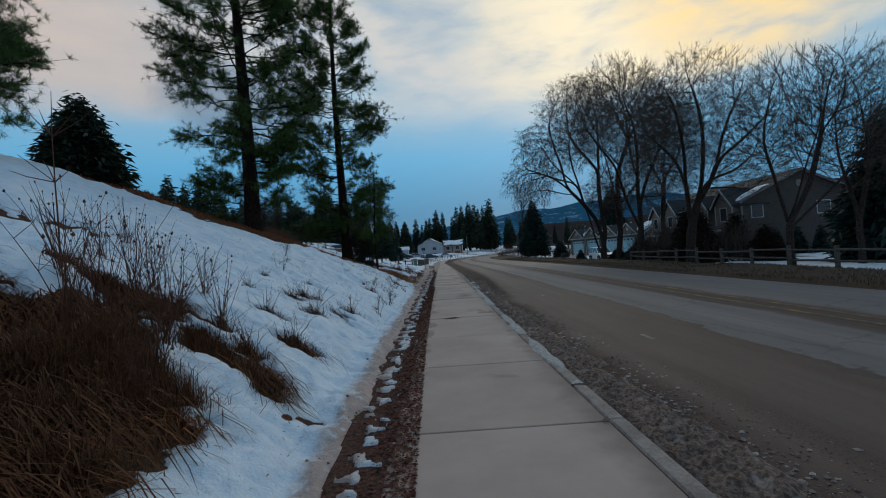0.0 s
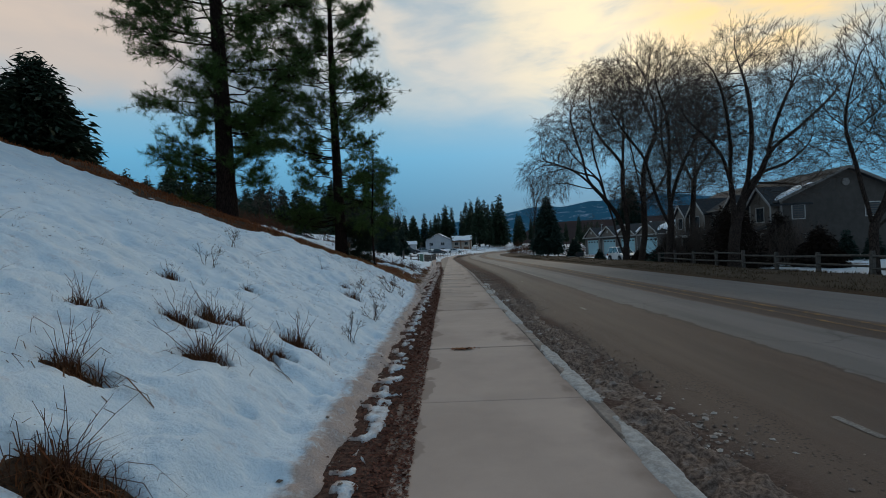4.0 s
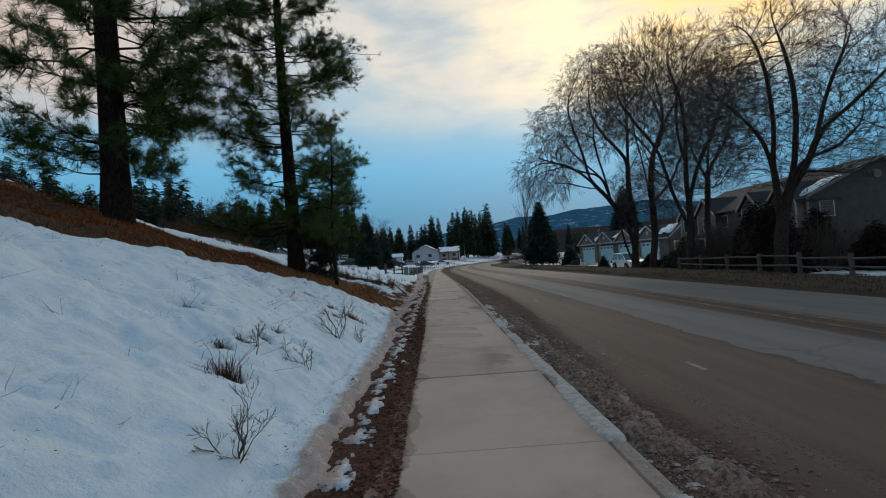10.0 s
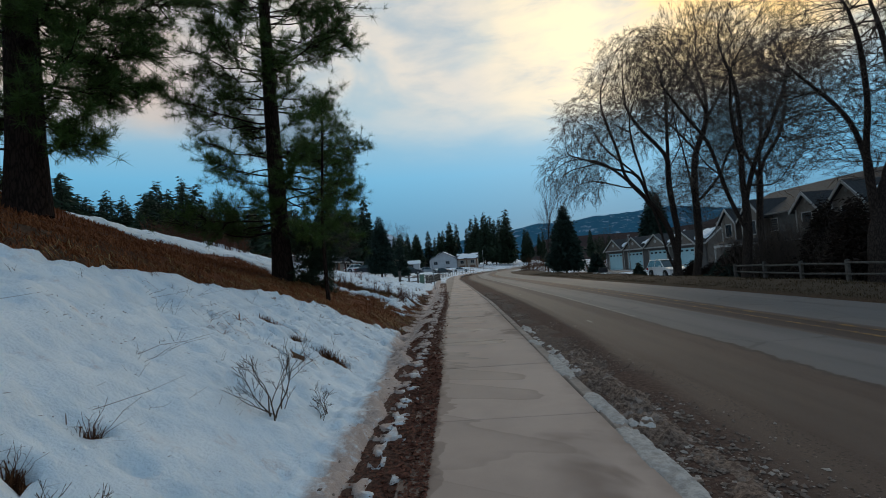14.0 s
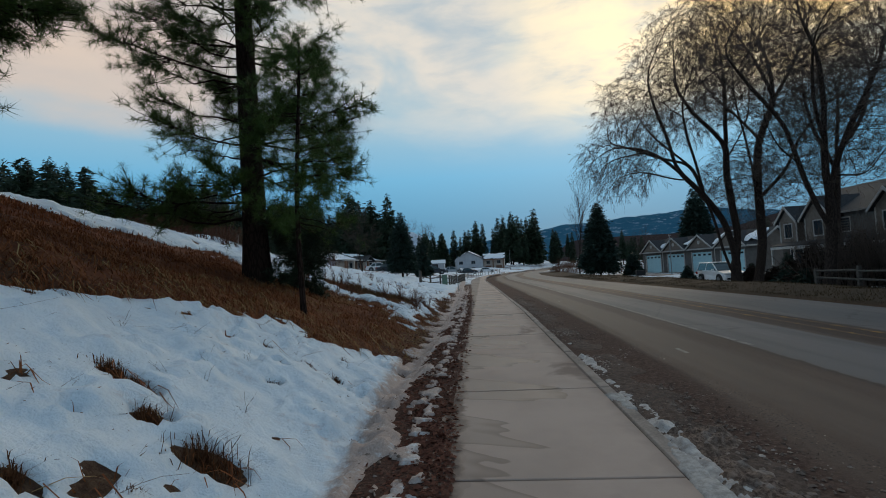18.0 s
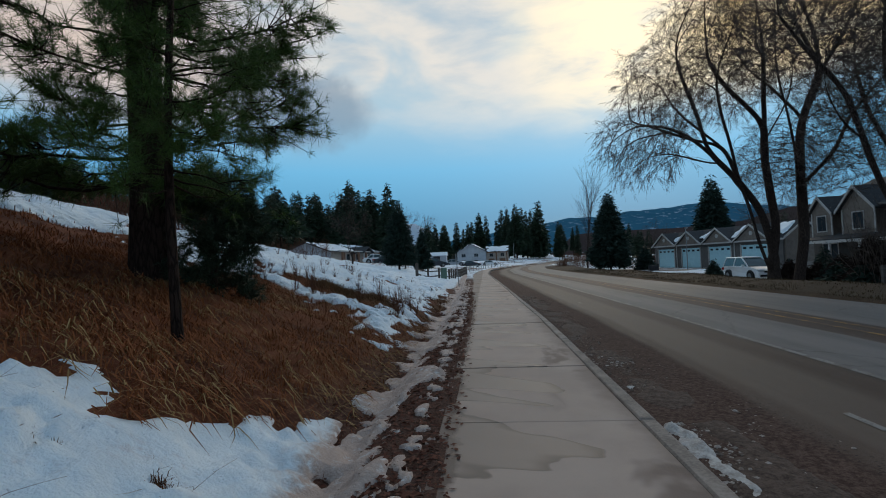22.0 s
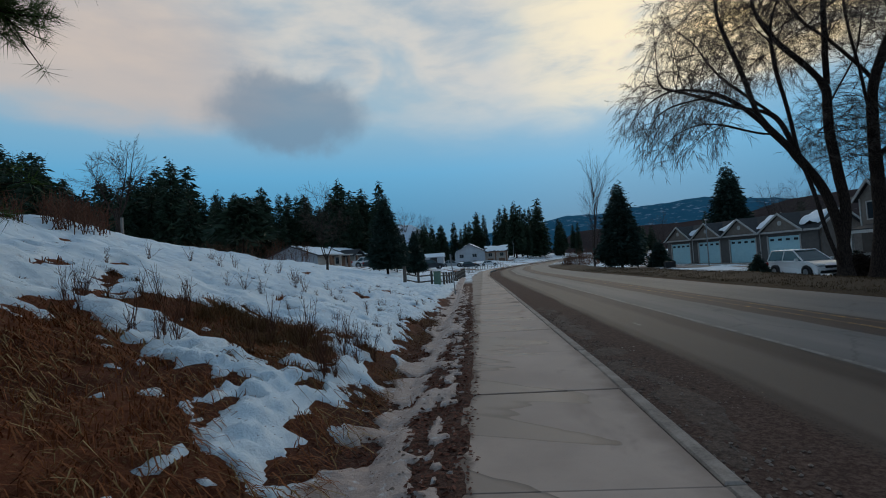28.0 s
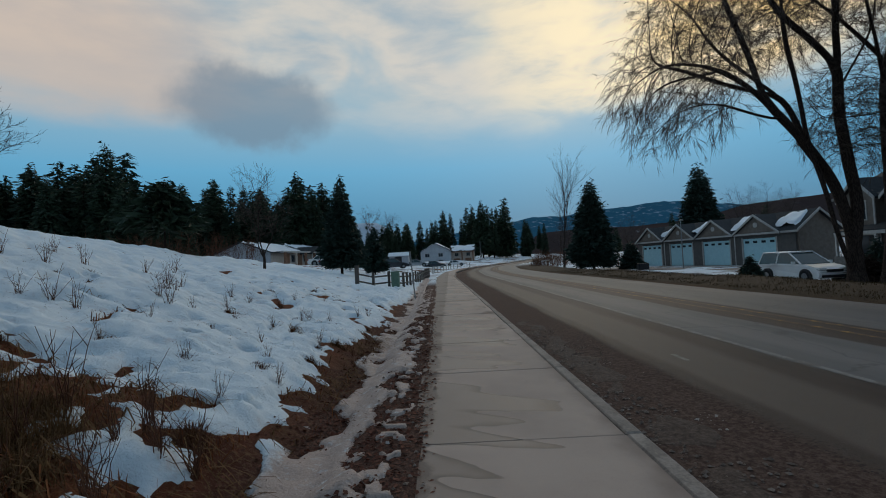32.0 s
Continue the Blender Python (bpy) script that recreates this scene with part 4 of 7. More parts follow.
def hanging_grass(name, area, n, length, seed, mat, label):
    """Long matted grass combed downhill, towards the pavement."""
    rng = np.random.default_rng(seed)
    x0, x1, y0, y1 = area
    x, y = x0 + (x1 - x0) * rng.random(n), y0 + (y1 - y0) * rng.random(n)
    keep = (bare(x, y) > -0.05) & (fbm(x, y, 1.7, 3, seed) + 0.30 > rng.random(n) * 0.8)
    x, y = x[keep], y[keep]
    n = len(x)
    z = land(x, y)
    L = length * (0.5 + rng.random(n))
    a = rng.normal(-0.25, 0.65, n)
    pts = []
    for k, (s, up) in enumerate(((0.0, 0.0), (0.33, 0.30), (0.7, 0.30), (1.0, 0.10))):
        px, py = x + np.cos(a + 0.3 * k * rng.normal(0, 0.5, n)) * L * s, y + np.sin(a) * L * s
        pz = np.maximum(land(px, py), z - L * s * 0.6) + L * up * (0.4 + 0.9 * rng.random(n)) + 0.005
        pts.append(np.stack([px, py, pz if k else z], -1))
    w = 0.0035 + 0.003 * rng.random(n)
    side = np.stack([-np.sin(a) * w, np.cos(a) * w, 0 * w], -1)
    v = np.stack([pts[0] - side, pts[0] + side, pts[1] - side, pts[1] + side, pts[2] - side * 0.8, pts[2] + side * 0.8, pts[3]], 1)
    i = np.arange(n)[:, None] * 7
    q = np.concatenate([i + np.array([[0, 1, 3, 2]]), i + np.array([[2, 3, 5, 4]])])
    t = i + np.array([[4, 5, 6]])
    tagged(mesh_np(name, v.reshape(-1, 3), [q, t], mat), label, "grass", kind="stuff")


def verge_grass():
    """Short trodden grass along the far side of the road."""
    rng = np.random.default_rng(29)
    n = 42000
    y = 4 + 74 * rng.random(n) ** 0.9
    r = 9.25 + 6.0 * rng.random(n) ** 1.3
    x = kerb_x(y) + r
    keep = fbm(x, y, 1.4, 3, 95) + 0.35 > rng.random(n) * 0.7
    x, y = x[keep], y[keep]
    v, q, t = blades(x, y, land(x, y), 0.05 + 0.10 * rng.random(len(x)) ** 1.5, 0.8, 0.010, rng, 0.9)
    tagged(mesh_np("verge_grass", v, [q, t], VERGE), "short dull brown grass on the far verge", "grass", kind="stuff")


VERGE = mat_leafy("verge_grass", (0.040, 0.027, 0.015), (0.115, 0.076, 0.038), 0.95)
verge_grass()
hanging_grass("matted_grass", (-5.2, -1.5, 0.2, 8.8), 34000, 0.36, 25, GRASS_DARK, "long dark matted grass hanging down the bank")
hanging_grass("bank_strands", (-4.6, -1.5, 0.2, 6.5), 3200, 0.36, 24, STRAW, "rust-brown strands hanging over the dark matted grass")
hanging_grass("slope_grass", (-8.5, -1.8, 18.5, 34.5), 42000, 0.26, 26, STRAW, "long rust-brown grass combed down the slope")
hanging_grass("straw_strands", (-6.0, -1.7, 19.5, 33.5), 6000, 0.30, 28, PALE_STRAW, "pale straw strands lying over the rust-brown grass")
hanging_grass("field_grass", (-6.2, -1.8, 32.5, 42.0), 14000, 0.28, 27, TANGLE, "flattened straw-brown grass between the snow patches")


def stalks(name, spots, mat, seed, stems, height, spread, twigs, label, thick=0.004, heads=0.0):
    """One clump of dead stems, with side twigs."""
    rng = np.random.default_rng(seed)
    made = None
    for x, y, s in spots:
        T = Tubes()
        for _ in range(stems):
            a, r = rng.random() * 6.28, rng.random() * spread * 0.4 * s
            bx, by = x + math.cos(a) * r, y + math.sin(a) * r
            bz = float(land(bx, by)) - 0.02
            h = height * s * (0.5 + 0.7 * rng.random())
            lx, ly = rng.normal(0, spread, 2) * s
            t = np.linspace(0, 1, 5)
            p = np.stack([bx + lx * t ** 1.5, by + ly * t ** 1.5, bz + h * t], -1)
            p[1:-1] += rng.normal(0, 0.012 * s, (3, 3))
            T.add(p, thick * s * (1.15 - 0.8 * t), 3)
            if heads and rng.random() < 0.6:
                w = heads * (0.6 + 0.6 * rng.random())
                T.add([p[-1] - [0, 0, w], p[-1] - [0, 0, 0.3 * w], p[-1] + [0, 0, w]], [0.2 * w, 0.8 * w, 0.1 * w], 5)
            for _ in range(twigs):
                i = rng.integers(1, 4)
                d = rng.normal(0, 1, 3)
                d[2] = abs(d[2]) * 0.8 + 0.5
                d *= h * (0.12 + 0.2 * rng.random()) / np.linalg.norm(d)
                T.add([p[i], p[i] + d * 0.6 + rng.normal(0, 0.01, 3), p[i] + d], np.array([0.6, 0.45, 0.25]) * thick * s, 3)
        ob = T.make(name, mat, smooth=False)
        tagged(ob, label, "dead weeds", label[:30])


def tufts(spots, seed, label="dry brown grass tuft poking out of the snow", mat=STRAW):
    rng = np.random.default_rng(seed)
    for x, y, s in spots:
        n = int(320 * s + 80)
        r = np.abs(rng.normal(0, 0.13 * s, n))
        a = rng.random(n) * 6.28
        X, Y = x + r * np.cos(a), y + r * np.sin(a)
        v, q, t = blades(X, Y, land(X, Y) + 0.01, (0.09 + 0.26 * rng.random(n) ** 2) * s, 0.95, 0.0035, rng, 1.0)
        ob = mesh_np("grass_tuft", v, [q, t], mat)
        tagged(ob, label, "grass tuft", "tufts in the snow")


rs = np.random.default_rng(77)
tufts([(x, y, s if y < 19 else 0.62 * s) for x, y, s in TUFTS], 31, mat=GRASS_DARK)
clump_at = [(0.70 * (2 * rs.random() - 1), 0.08 * rs.normal()) for _ in range(14)]
tufts([(-2.2 + 0.88 * a + 0.48 * c, 4.85 - 0.48 * a + 0.88 * c, 0.65 + 0.45 * rs.random()) for a, c in clump_at] +
      [(-1.95 - 0.9 * a - 0.3 * rs.random(), 2.4 + 1.35 * rs.random() + 0.85 * a, 0.8 + 0.6 * rs.random()) for a in rs.random(34)] +
      [(-3.3 - 1.0 * rs.random(), 5.45 + 0.35 * rs.random(), 0.7) for _ in range(9)], 32, "long dark brown grass clump hanging over the snow edge", GRASS_DARK)
tufts([(-1.95 - 3.4 * rs.random(), 5.2 + 6.8 * rs.random(), 0.26 + 0.28 * rs.random()) for _ in range(34)] + [(-1.9 - 3.6 * rs.random(), 12 + 12 * rs.random(), 0.22 + 0.2 * rs.random()) for _ in range(60)] +
      [(-2.3 - 5.5 * rs.random(), 35.3 + 14 * rs.random(), 0.26 + 0.34 * rs.random()) for _ in range(120)], 34, "small brown grass wisp lying in a dent of the snow", GRASS_DARK)
tufts([(-2.7 - 2.8 * a, 33.6 + 1.0 * rs.random() + 1.2 * a, 0.9 + 0.6 * rs.random()) for a in rs.random(17)], 33, "tangled brown grass clump on the snowy slope", TANGLE)
stalks("dead_weed", [(-2.9, 4.9, 1.2), (-3.3, 4.2, 1.3), (-2.35, 3.9, 0.9), (-2.6, 4.5, 1.1), (-2.2, 3.4, 0.9), (-3.0, 5.4, 1.0), (-3.4, 4.8, 1.2), (-3.7, 6.1, 1.1), (-2.6, 5.6, 1.0), (-3.6, 5.6, 1.2), (-4.1, 5.2, 1.2), (-3.9, 3.6, 1.3), (-3.2, 6.4, 0.9), (-2.8, 3.9, 1.1), (-4.6, 6.5, 1.0), (-4.9, 7.5, 0.9)],
       REDTWIG, 41, 16, 0.85, 0.18, 3, "dead brown weed stems standing on the snowy bank", 0.0045, 0.016)
stalks("upright_weed", [(x, y, s) for x, y, s in TUFTS if y < 19], REDTWIG, 47, 11, 0.42, 0.14, 2, "thin red-brown weed stems rising from a grass tuft", 0.0036)
stalks("tall_weed", [(-4.32, 5.45, 1.0)], REDTWIG, 45, 1, 2.0, 0.02, 14, "tall dark dried weed stalk on the snowy bank", 0.012, 0.05)
def shrub(spots, seed, label):
    """A small leafless shrub: a few thin stems that fork again and again."""
    rng = np.random.default_rng(seed)
    for x, y, h, n in spots:
        T = Tubes()

        def fork(p, d, L, r, level):
            d = d / np.linalg.norm(d)
            q = p + d * L * 0.5 + rng.normal(0, 0.03 * L, 3)
            e = q + (d + rng.normal(0, 0.16, 3)) * L * 0.5
            T.add([p, q, e], [r, r * 0.82, r * 0.62], 4 if level < 2 else 3)
            if level < 4:
                for k in range(3 if level else 2):
                    o = e if k == 0 else p + (e - p) * (0.45 + 0.5 * rng.random())
                    w = d + rng.normal(0, 0.44, 3)
                    w[2] = w[2] * 0.8 + 0.30
                    fork(o, w, L * (0.52 + 0.25 * rng.random()), max(0.0016, r * 0.60), level + 1)

        base = np.array([x, y, float(land(x, y)) - 0.03])
        for _ in range(n):
            way = np.array([rng.normal(0, 0.24), rng.normal(0, 0.24), 1.0])
            fork(base + [rng.normal(0, 0.05), rng.normal(0, 0.05), 0], way, h * 0.42 * (0.7 + 0.5 * rng.random()), 0.0085 * (0.5 + 0.6 * h), 0)
        tagged(T.make("bare_shrub", SHRUB, smooth=False), label, "shrub", "shrubs in the snow")


shrub([(-1.57, 13.0, 0.62, 5), (-1.77, 17.65, 0.85, 5), (-1.5, 18.3, 0.45, 3), (-1.75, 15.6, 0.45, 3), (-2.3, 15.2, 0.4, 3), (-3.9, 11.5, 0.5, 3), (-4.4, 13.5, 0.5, 3), (-1.5, 10.9, 0.55, 3)], 42, "small leafless shrub standing in the snow")
stalks("reed_clump", [(-6.6 + 4.6 * rs.random(), 32.8 + 2.2 * rs.random(), 0.8 + 0.5 * rs.random()) for _ in range(34)] + [(-5.2 + 3.4 * rs.random(), 35.5 + 9 * rs.random(), 0.6) for _ in range(26)] +
       [(-9 + 5 * rs.random(), 36 + 9 * rs.random(), 0.8 + 0.3 * rs.random()) for _ in range(20)],
       REDTWIG, 43, 10, 0.5, 0.09, 3, "dry reed-like weed stems in the snow", 0.0045)
stalks("fallen_stem", [(-2.0 - 4.5 * rs.random() ** 1.4, 4 + 20 * rs.random(), 0.7 + 0.4 * rs.random()) for _ in range(60)] + [(-2.4 - 4.5 * rs.random(), 35 + 12 * rs.random(), 0.7) for _ in range(16)], REDTWIG, 46, 4, 0.16, 0.30, 2, "bent dry stem lying over the snow", 0.0022)
stalks("thin_stem", [(-2.2 - 4 * rs.random(), 9 + 14 * rs.random(), 0.6) for _ in range(60)], TWIG, 44, 4, 0.38, 0.16, 2, "thin dry stem sticking out of the snow", 0.003)


def leaf_patch(x, y, n, r, seed):
    """A flattened heap of wet leaves on the pavement."""
    rng = np.random.default_rng(seed)
    X, Y = x + rng.normal(0, r, n), y + rng.normal(0, r * 0.35, n)
    Z = 0.006 + 0.012 * rng.random(n)
    a, L = rng.random(n) * 6.28, 0.012 + 0.02 * rng.random(n)
    u = np.stack([np.cos(a) * L, np.sin(a) * L, rng.normal(0, 0.004, n)], -1)
    w = np.stack([-np.sin(a) * L * 0.5, np.cos(a) * L * 0.5, rng.normal(0, 0.003, n)], -1)
    c = np.stack([X, Y, Z], -1)
    v = np.stack([c - u, c + w, c + u, c - w], 1).reshape(-1, 3)
    return mesh_np("leaf_heap", v, np.arange(n * 4).reshape(-1, 4), ORANGE_LEAF)


tagged(leaf_patch(0.09, 11.16, 260, 0.085, 88), "small flattened heap of orange-brown leaves on the pavement", "leaves")
one = stones("loose_stone", np.array([1.27]), np.array([4.05]), np.array([0.02]), np.array([0.035]), GRIT, 90, 0.8)
tagged(one, "dark loose stone lying on the kerb", "stone")


# ---- trees ----
def needle_tufts(P, D, size, rng, per=24, thin=0.030):
    """Bunches of needles: each a burst of thin triangles about the twig's way."""
    n = len(P)
    d = 0.55 * D[:, None, :] + rng.normal(0, 0.70, (n, per, 3))
    d /= np.linalg.norm(d, axis=2)[..., None]
    L = size[:, None] * (0.6 + 0.6 * rng.random((n, per)))
    root = P[:, None, :] + rng.normal(0, 0.10, (n, per, 3)) * size[:, None, None]
    tip = root + d * L[..., None]
    side = np.cross(d, rng.normal(0, 1, (n, per, 3)))
    side *= (L * thin)[..., None] / (np.linalg.norm(side, axis=2)[..., None] + 1e-9)
    v = np.stack([root - side, root + side, tip], 2).reshape(-1, 3)
    return v, np.arange(len(v)).reshape(-1, 3)


def pine(x, y, height, trunk_r, radius, low, seed, density=1.0, lean=(0, 0), name="pine_tree", label="", tuft=0.25, mat=NEEDLES, per=24, thin=0.030, skirt=0.92):
    """A ponderosa-like pine: a straight trunk, whorls of limbs that dip and turn up, bunches of long needles."""
    rng = np.random.default_rng(seed)
    z0 = float(land(x, y)) - 0.1
    top = empty(name, Matrix.Translation((x, y, z0)))
    T = Tubes()
    t = np.linspace(0, 1, 14)
    axis = np.stack([lean[0] * height * t + 0.06 * np.sin(5 * t + seed), lean[1] * height * t + 0.06 * np.cos(4 * t), height * t], -1)
    rad = trunk_r * (1 - 0.93 * t) + 0.02
    rad[0] *= 1.18
    T.add(axis, rad, 12)
    T.make("trunk", PINE_BARK, top)
    B = Tubes()
    P, D, S = [], [], []
    z = low
    while z < height * 0.985:
        f = (z - low) / (height - low)
        reach = radius * (skirt + (0.99 - skirt) * f / 0.3 if f < 0.3 else 1.18 * (1 - f) ** 0.55 + 0.04)
        for _ in range(rng.integers(4, 7)):
            a = rng.random() * 6.28
            L = reach * (0.62 + 0.45 * rng.random())
            c = np.array([np.interp(z, axis[:, 2], axis[:, 0]), np.interp(z, axis[:, 2], axis[:, 1]), z + rng.normal(0, 0.1)])
            out = np.array([math.cos(a), math.sin(a), 0])
            s = np.linspace(0, 1, 7)
            rise = (-0.20 + 0.62 * f) + rng.normal(0, 0.14)
            line = c + out * L * s[:, None]
            line[:, 2] += L * (rise * s + 0.26 * s ** 3)
            line[1:] += rng.normal(0, 0.05 * L, (6, 3)) * s[1:, None]
            r = max(0.010, 0.0135 * L)
            B.add(line, r * (1 - 0.85 * s), 4)
            m = int(L * 8.2 * density) + 5
            for _ in range(m):
                u = 0.42 + 0.58 * rng.random() ** 0.6
                p = np.array([np.interp(u, s, line[:, k]) for k in range(3)])
                sd = out * 0.6 + rng.normal(0, 0.6, 3)
                sd[2] = rng.normal(0.12, 0.48)
                tw = (0.16 + 0.24 * L * rng.random()) * (1.3 - 0.6 * u)
                q = p + sd * tw
                B.add([p, (p + q) / 2 + [0, 0, -0.03], q], [r * 0.35, r * 0.25, 0.004], 3)
                k = rng.integers(1, 3)
                for j in range(k):
                    w = 1 - 0.5 * j / k
                    P.append(p + (q - p) * w)
                    D.append(sd / np.linalg.norm(sd) * 0.8 + [0, 0, 0.35])
                    S.append(tuft * (0.75 + 0.5 * rng.random()))
        z += (0.30 + 0.26 * rng.random()) * min(1.0, 0.2 + height / 9)
    tagged(B.make("branching", PINE_BARK, top), kind="stuff")
    v, f = needle_tufts(np.array(P), np.array(D), np.array(S), rng, per, thin)
    mesh_np("crown", v, f, mat, top)
    return tagged(top, label, "pine tree")


def conifer_mesh(height, radius, seed, rows, low, rag, per, fine=1.0):
    """A dense conifer crown: many small sprays of needles, drooping outwards, uneven at the rim."""
    rng = np.random.default_rng(seed)
    n = rows * per * 4
    f = 1 - np.sqrt(rng.random(n)) * (1 - 0.0)
    f = np.clip(f + rng.normal(0, 0.015, n), 0, 0.995)
    tier = 0.86 + 0.28 * np.abs(np.sin(f * rows * 0.9 + rng.normal(0, 0.35, n)))
    a = rng.random(n) * 6.28
    lobes = 1 + rag * 0.55 * np.sin(a * 3 + f * 17 + seed) * rng.random(n)
    R = radius * ((1 - f) ** 0.82 * (0.62 + 0.38 * np.clip(f * 7, 0, 1)) + 0.035) * tier * lobes
    u = np.sqrt(rng.random(n)) * (1 - 0.35 * rag * rng.random(n))
    z = height * (low + (1 - low) * f) - 0.20 * R * u
    c = np.stack([np.cos(a) * R * u, np.sin(a) * R * u, z], -1)
    V = []
    for q in range(3):
        L = fine * (0.23 * radius + 0.18 * R) * (0.7 + 0.7 * rng.random(n))
        b = a + rng.normal(0, 0.5, n)
        dip = rng.normal(-0.25, 0.35, n)
        d = np.stack([np.cos(b) * np.cos(dip), np.sin(b) * np.cos(dip), np.sin(dip)], -1)
        side = np.cross(d, rng.normal(0, 1, (n, 3)))
        side /= np.linalg.norm(side, axis=1)[:, None] + 1e-9
        w = (L * (0.09 + 0.08 * rng.random(n)))[:, None]
        o = c + rng.normal(0, 0.08 * radius, (n, 3))
        V.append(np.stack([o - d * L[:, None] * 0.35, o + side * w, o + d * L[:, None] * 0.65, o - side * w], 1))
    V = np.concatenate(V).reshape(-1, 3)
    q = np.arange(len(V)).reshape(-1, 4)
    return V, q


def conifer(x, y, height, radius, seed, mat=SPRUCE, rows=26, low=0.08, label="", name="spruce_tree", rag=0.35, per=15, fine=1.0):
    top = empty(name, Matrix.Translation((x, y, float(land(x, y)) - 0.1)))
    T = Tubes()
    t = np.linspace(0, 1, 5)
    T.add(np.stack([0 * t, 0 * t, height * 0.97 * t], -1), max(0.05, height * 0.016) * (1.05 - 0.98 * t), 7)
    T.make("trunk", PINE_BARK, top)
    v, f = conifer_mesh(height, radius, seed, rows, low, rag, per, fine)
    mesh_np("crown", v, f, mat, top)
    return tagged(top, label, "conifer")


def bare_tree(x, y, limbs, seed, label, name="bare_tree", foot=None, trunk_r=0.34, twig=1.0, droop=0.5, levels=5, mat=PALE_BARK, fork=1.2, spread=0.62):
    """A leafless broad tree. limbs: (way x, y, z, length) of each main limb from the fork."""
    rng = np.random.default_rng(seed)
    z0 = float(land(x, y)) - 0.1 if foot is None else foot
    top = empty(name, Matrix.Translation((x, y, z0)))
    T, B = Tubes(), Tubes()
    t = np.linspace(0, 1, 5)
    T.add(np.stack([0.05 * np.sin(3 * t), 0 * t, fork * t], -1), trunk_r * (1.35 - 0.45 * t ** 0.5), 12)
    T.make("trunk", mat, top)
    specs = []

    def grow(p, d, L, r, level, into, bend=0.0):
        d = d / np.linalg.norm(d)
        n = (10, 7, 5, 4)[level]
        pts = [np.array(p)]
        way = d.copy()
        for i in range(n - 1):
            way = way + rng.normal(0, (0.08, 0.12, 0.15, 0.17)[level], 3)
            if level == 0:
                way[0] += bend
                way[2] += 0.03
            else:
                way[2] -= droop * (0, 0.07, 0.16, 0.26)[level] * (i / n)
            way = way / np.linalg.norm(way)
            pts.append(pts[-1] + way * L / (n - 1))
        pts = np.array(pts)
        s = np.linspace(0, 1, n)
        rr = r * (1 - (0.74 if level < 3 else 0.5) * s)
        into.add(pts, rr, (9, 5, 3, 3)[level])
        last = level == levels - 2
        k = (10, 9, int(7 * twig), int(8 * twig))[level]
        for j in range(k):
            u = (0.24 if level == 0 else 0.15) + (0.85 if level else 0.76) * ((j + rng.random() * 0.8) / k) ** 0.8
            u = min(u, 1.0)
            q = np.array([np.interp(u, s, pts[:, c]) for c in range(3)])
            i = min(n - 2, int(u * (n - 1)))
            along = pts[i + 1] - pts[i]
            along = along / np.linalg.norm(along)
            off = rng.normal(0, 1, 3)
            off -= along * off.dot(along)
            off /= np.linalg.norm(off)
            if level == 0:
                off[2] = abs(off[2]) * 0.5
            sp = spread * (1.15, 1.05, 0.85, 0.6)[level]
            dd = along * (1 - sp * 0.5) + off * sp * (0.8 + 0.5 * rng.random())
            if level:
                dd = dd + 0.10 * q / (np.linalg.norm(q) + 1e-6)
            LL = L * (0.50, 0.46, 0.52, 0.72)[level] * (0.7 + 0.5 * rng.random()) * (1.15 - 0.35 * u)
            if last:
                specs.append((*q, *dd, LL))
            else:
                grow(q, dd, LL, max(0.0065, r * (1 - 0.74 * u) * 0.42), level + 1, B)
        if not last:
            grow(pts[-1], way, L * 0.38, max(0.0065, rr[-1]), level + 1, B)

    for dx, dy, dz, L, *more in limbs:
        r = trunk_r * (0.85 if len(limbs) == 1 else 0.60) * (0.75 + 0.03 * L)
        limb = Tubes()
        grow(np.array([0.12 * dx, 0.12 * dy, fork * 0.72]), np.array([dx, dy, dz], dtype=float), L, r, 0, limb, more[0] if more else 0.0)
        limb.make("limb", mat, top)
    tagged(B.make("branching", mat, top), kind="stuff")
    S = np.array(specs)
    q, d, L = S[:, :3], S[:, 3:6], S[:, 6:7]
    d = d / np.linalg.norm(d, axis=1)[:, None]
    mid = q + d * L * 0.5 + rng.normal(0, 0.04, q.shape) * L
    d2 = d + rng.normal(0, 0.22, d.shape)
    d2[:, 2] -= droop * 0.45
    tip = mid + d2 / np.linalg.norm(d2, axis=1)[:, None] * L * 0.5
    # each twig a bent three-sided cone
    a = np.cross(d, rng.normal(0, 1, d.shape))
    a /= np.linalg.norm(a, axis=1)[:, None] + 1e-9
    b = np.cross(d, a)
    r0 = 0.0055
    v = np.stack([q + a * r0, q - a * r0 * 0.5 + b * r0, q - a * r0 * 0.5 - b * r0, mid + a * r0 * 0.8, mid - a * r0 * 0.4 - b * r0 * 0.7, tip], 1)
    o = np.arange(len(q))[:, None] * 6
    tri = np.concatenate([o + np.array([[k]]).reshape(1, -1) for k in ((3, 4, 5),)])
    quad = o + np.array([[0, 2, 4, 3]])
    mesh = mesh_np("twig_mass", v.reshape(-1, 3), [quad, o + np.array([[0, 1, 3]]), o + np.array([[1, 2, 4]]), tri], TWIG, top)
    tagged(mesh, kind="stuff")
    return tagged(top, label, "bare tree", "bare trees beyond the road")


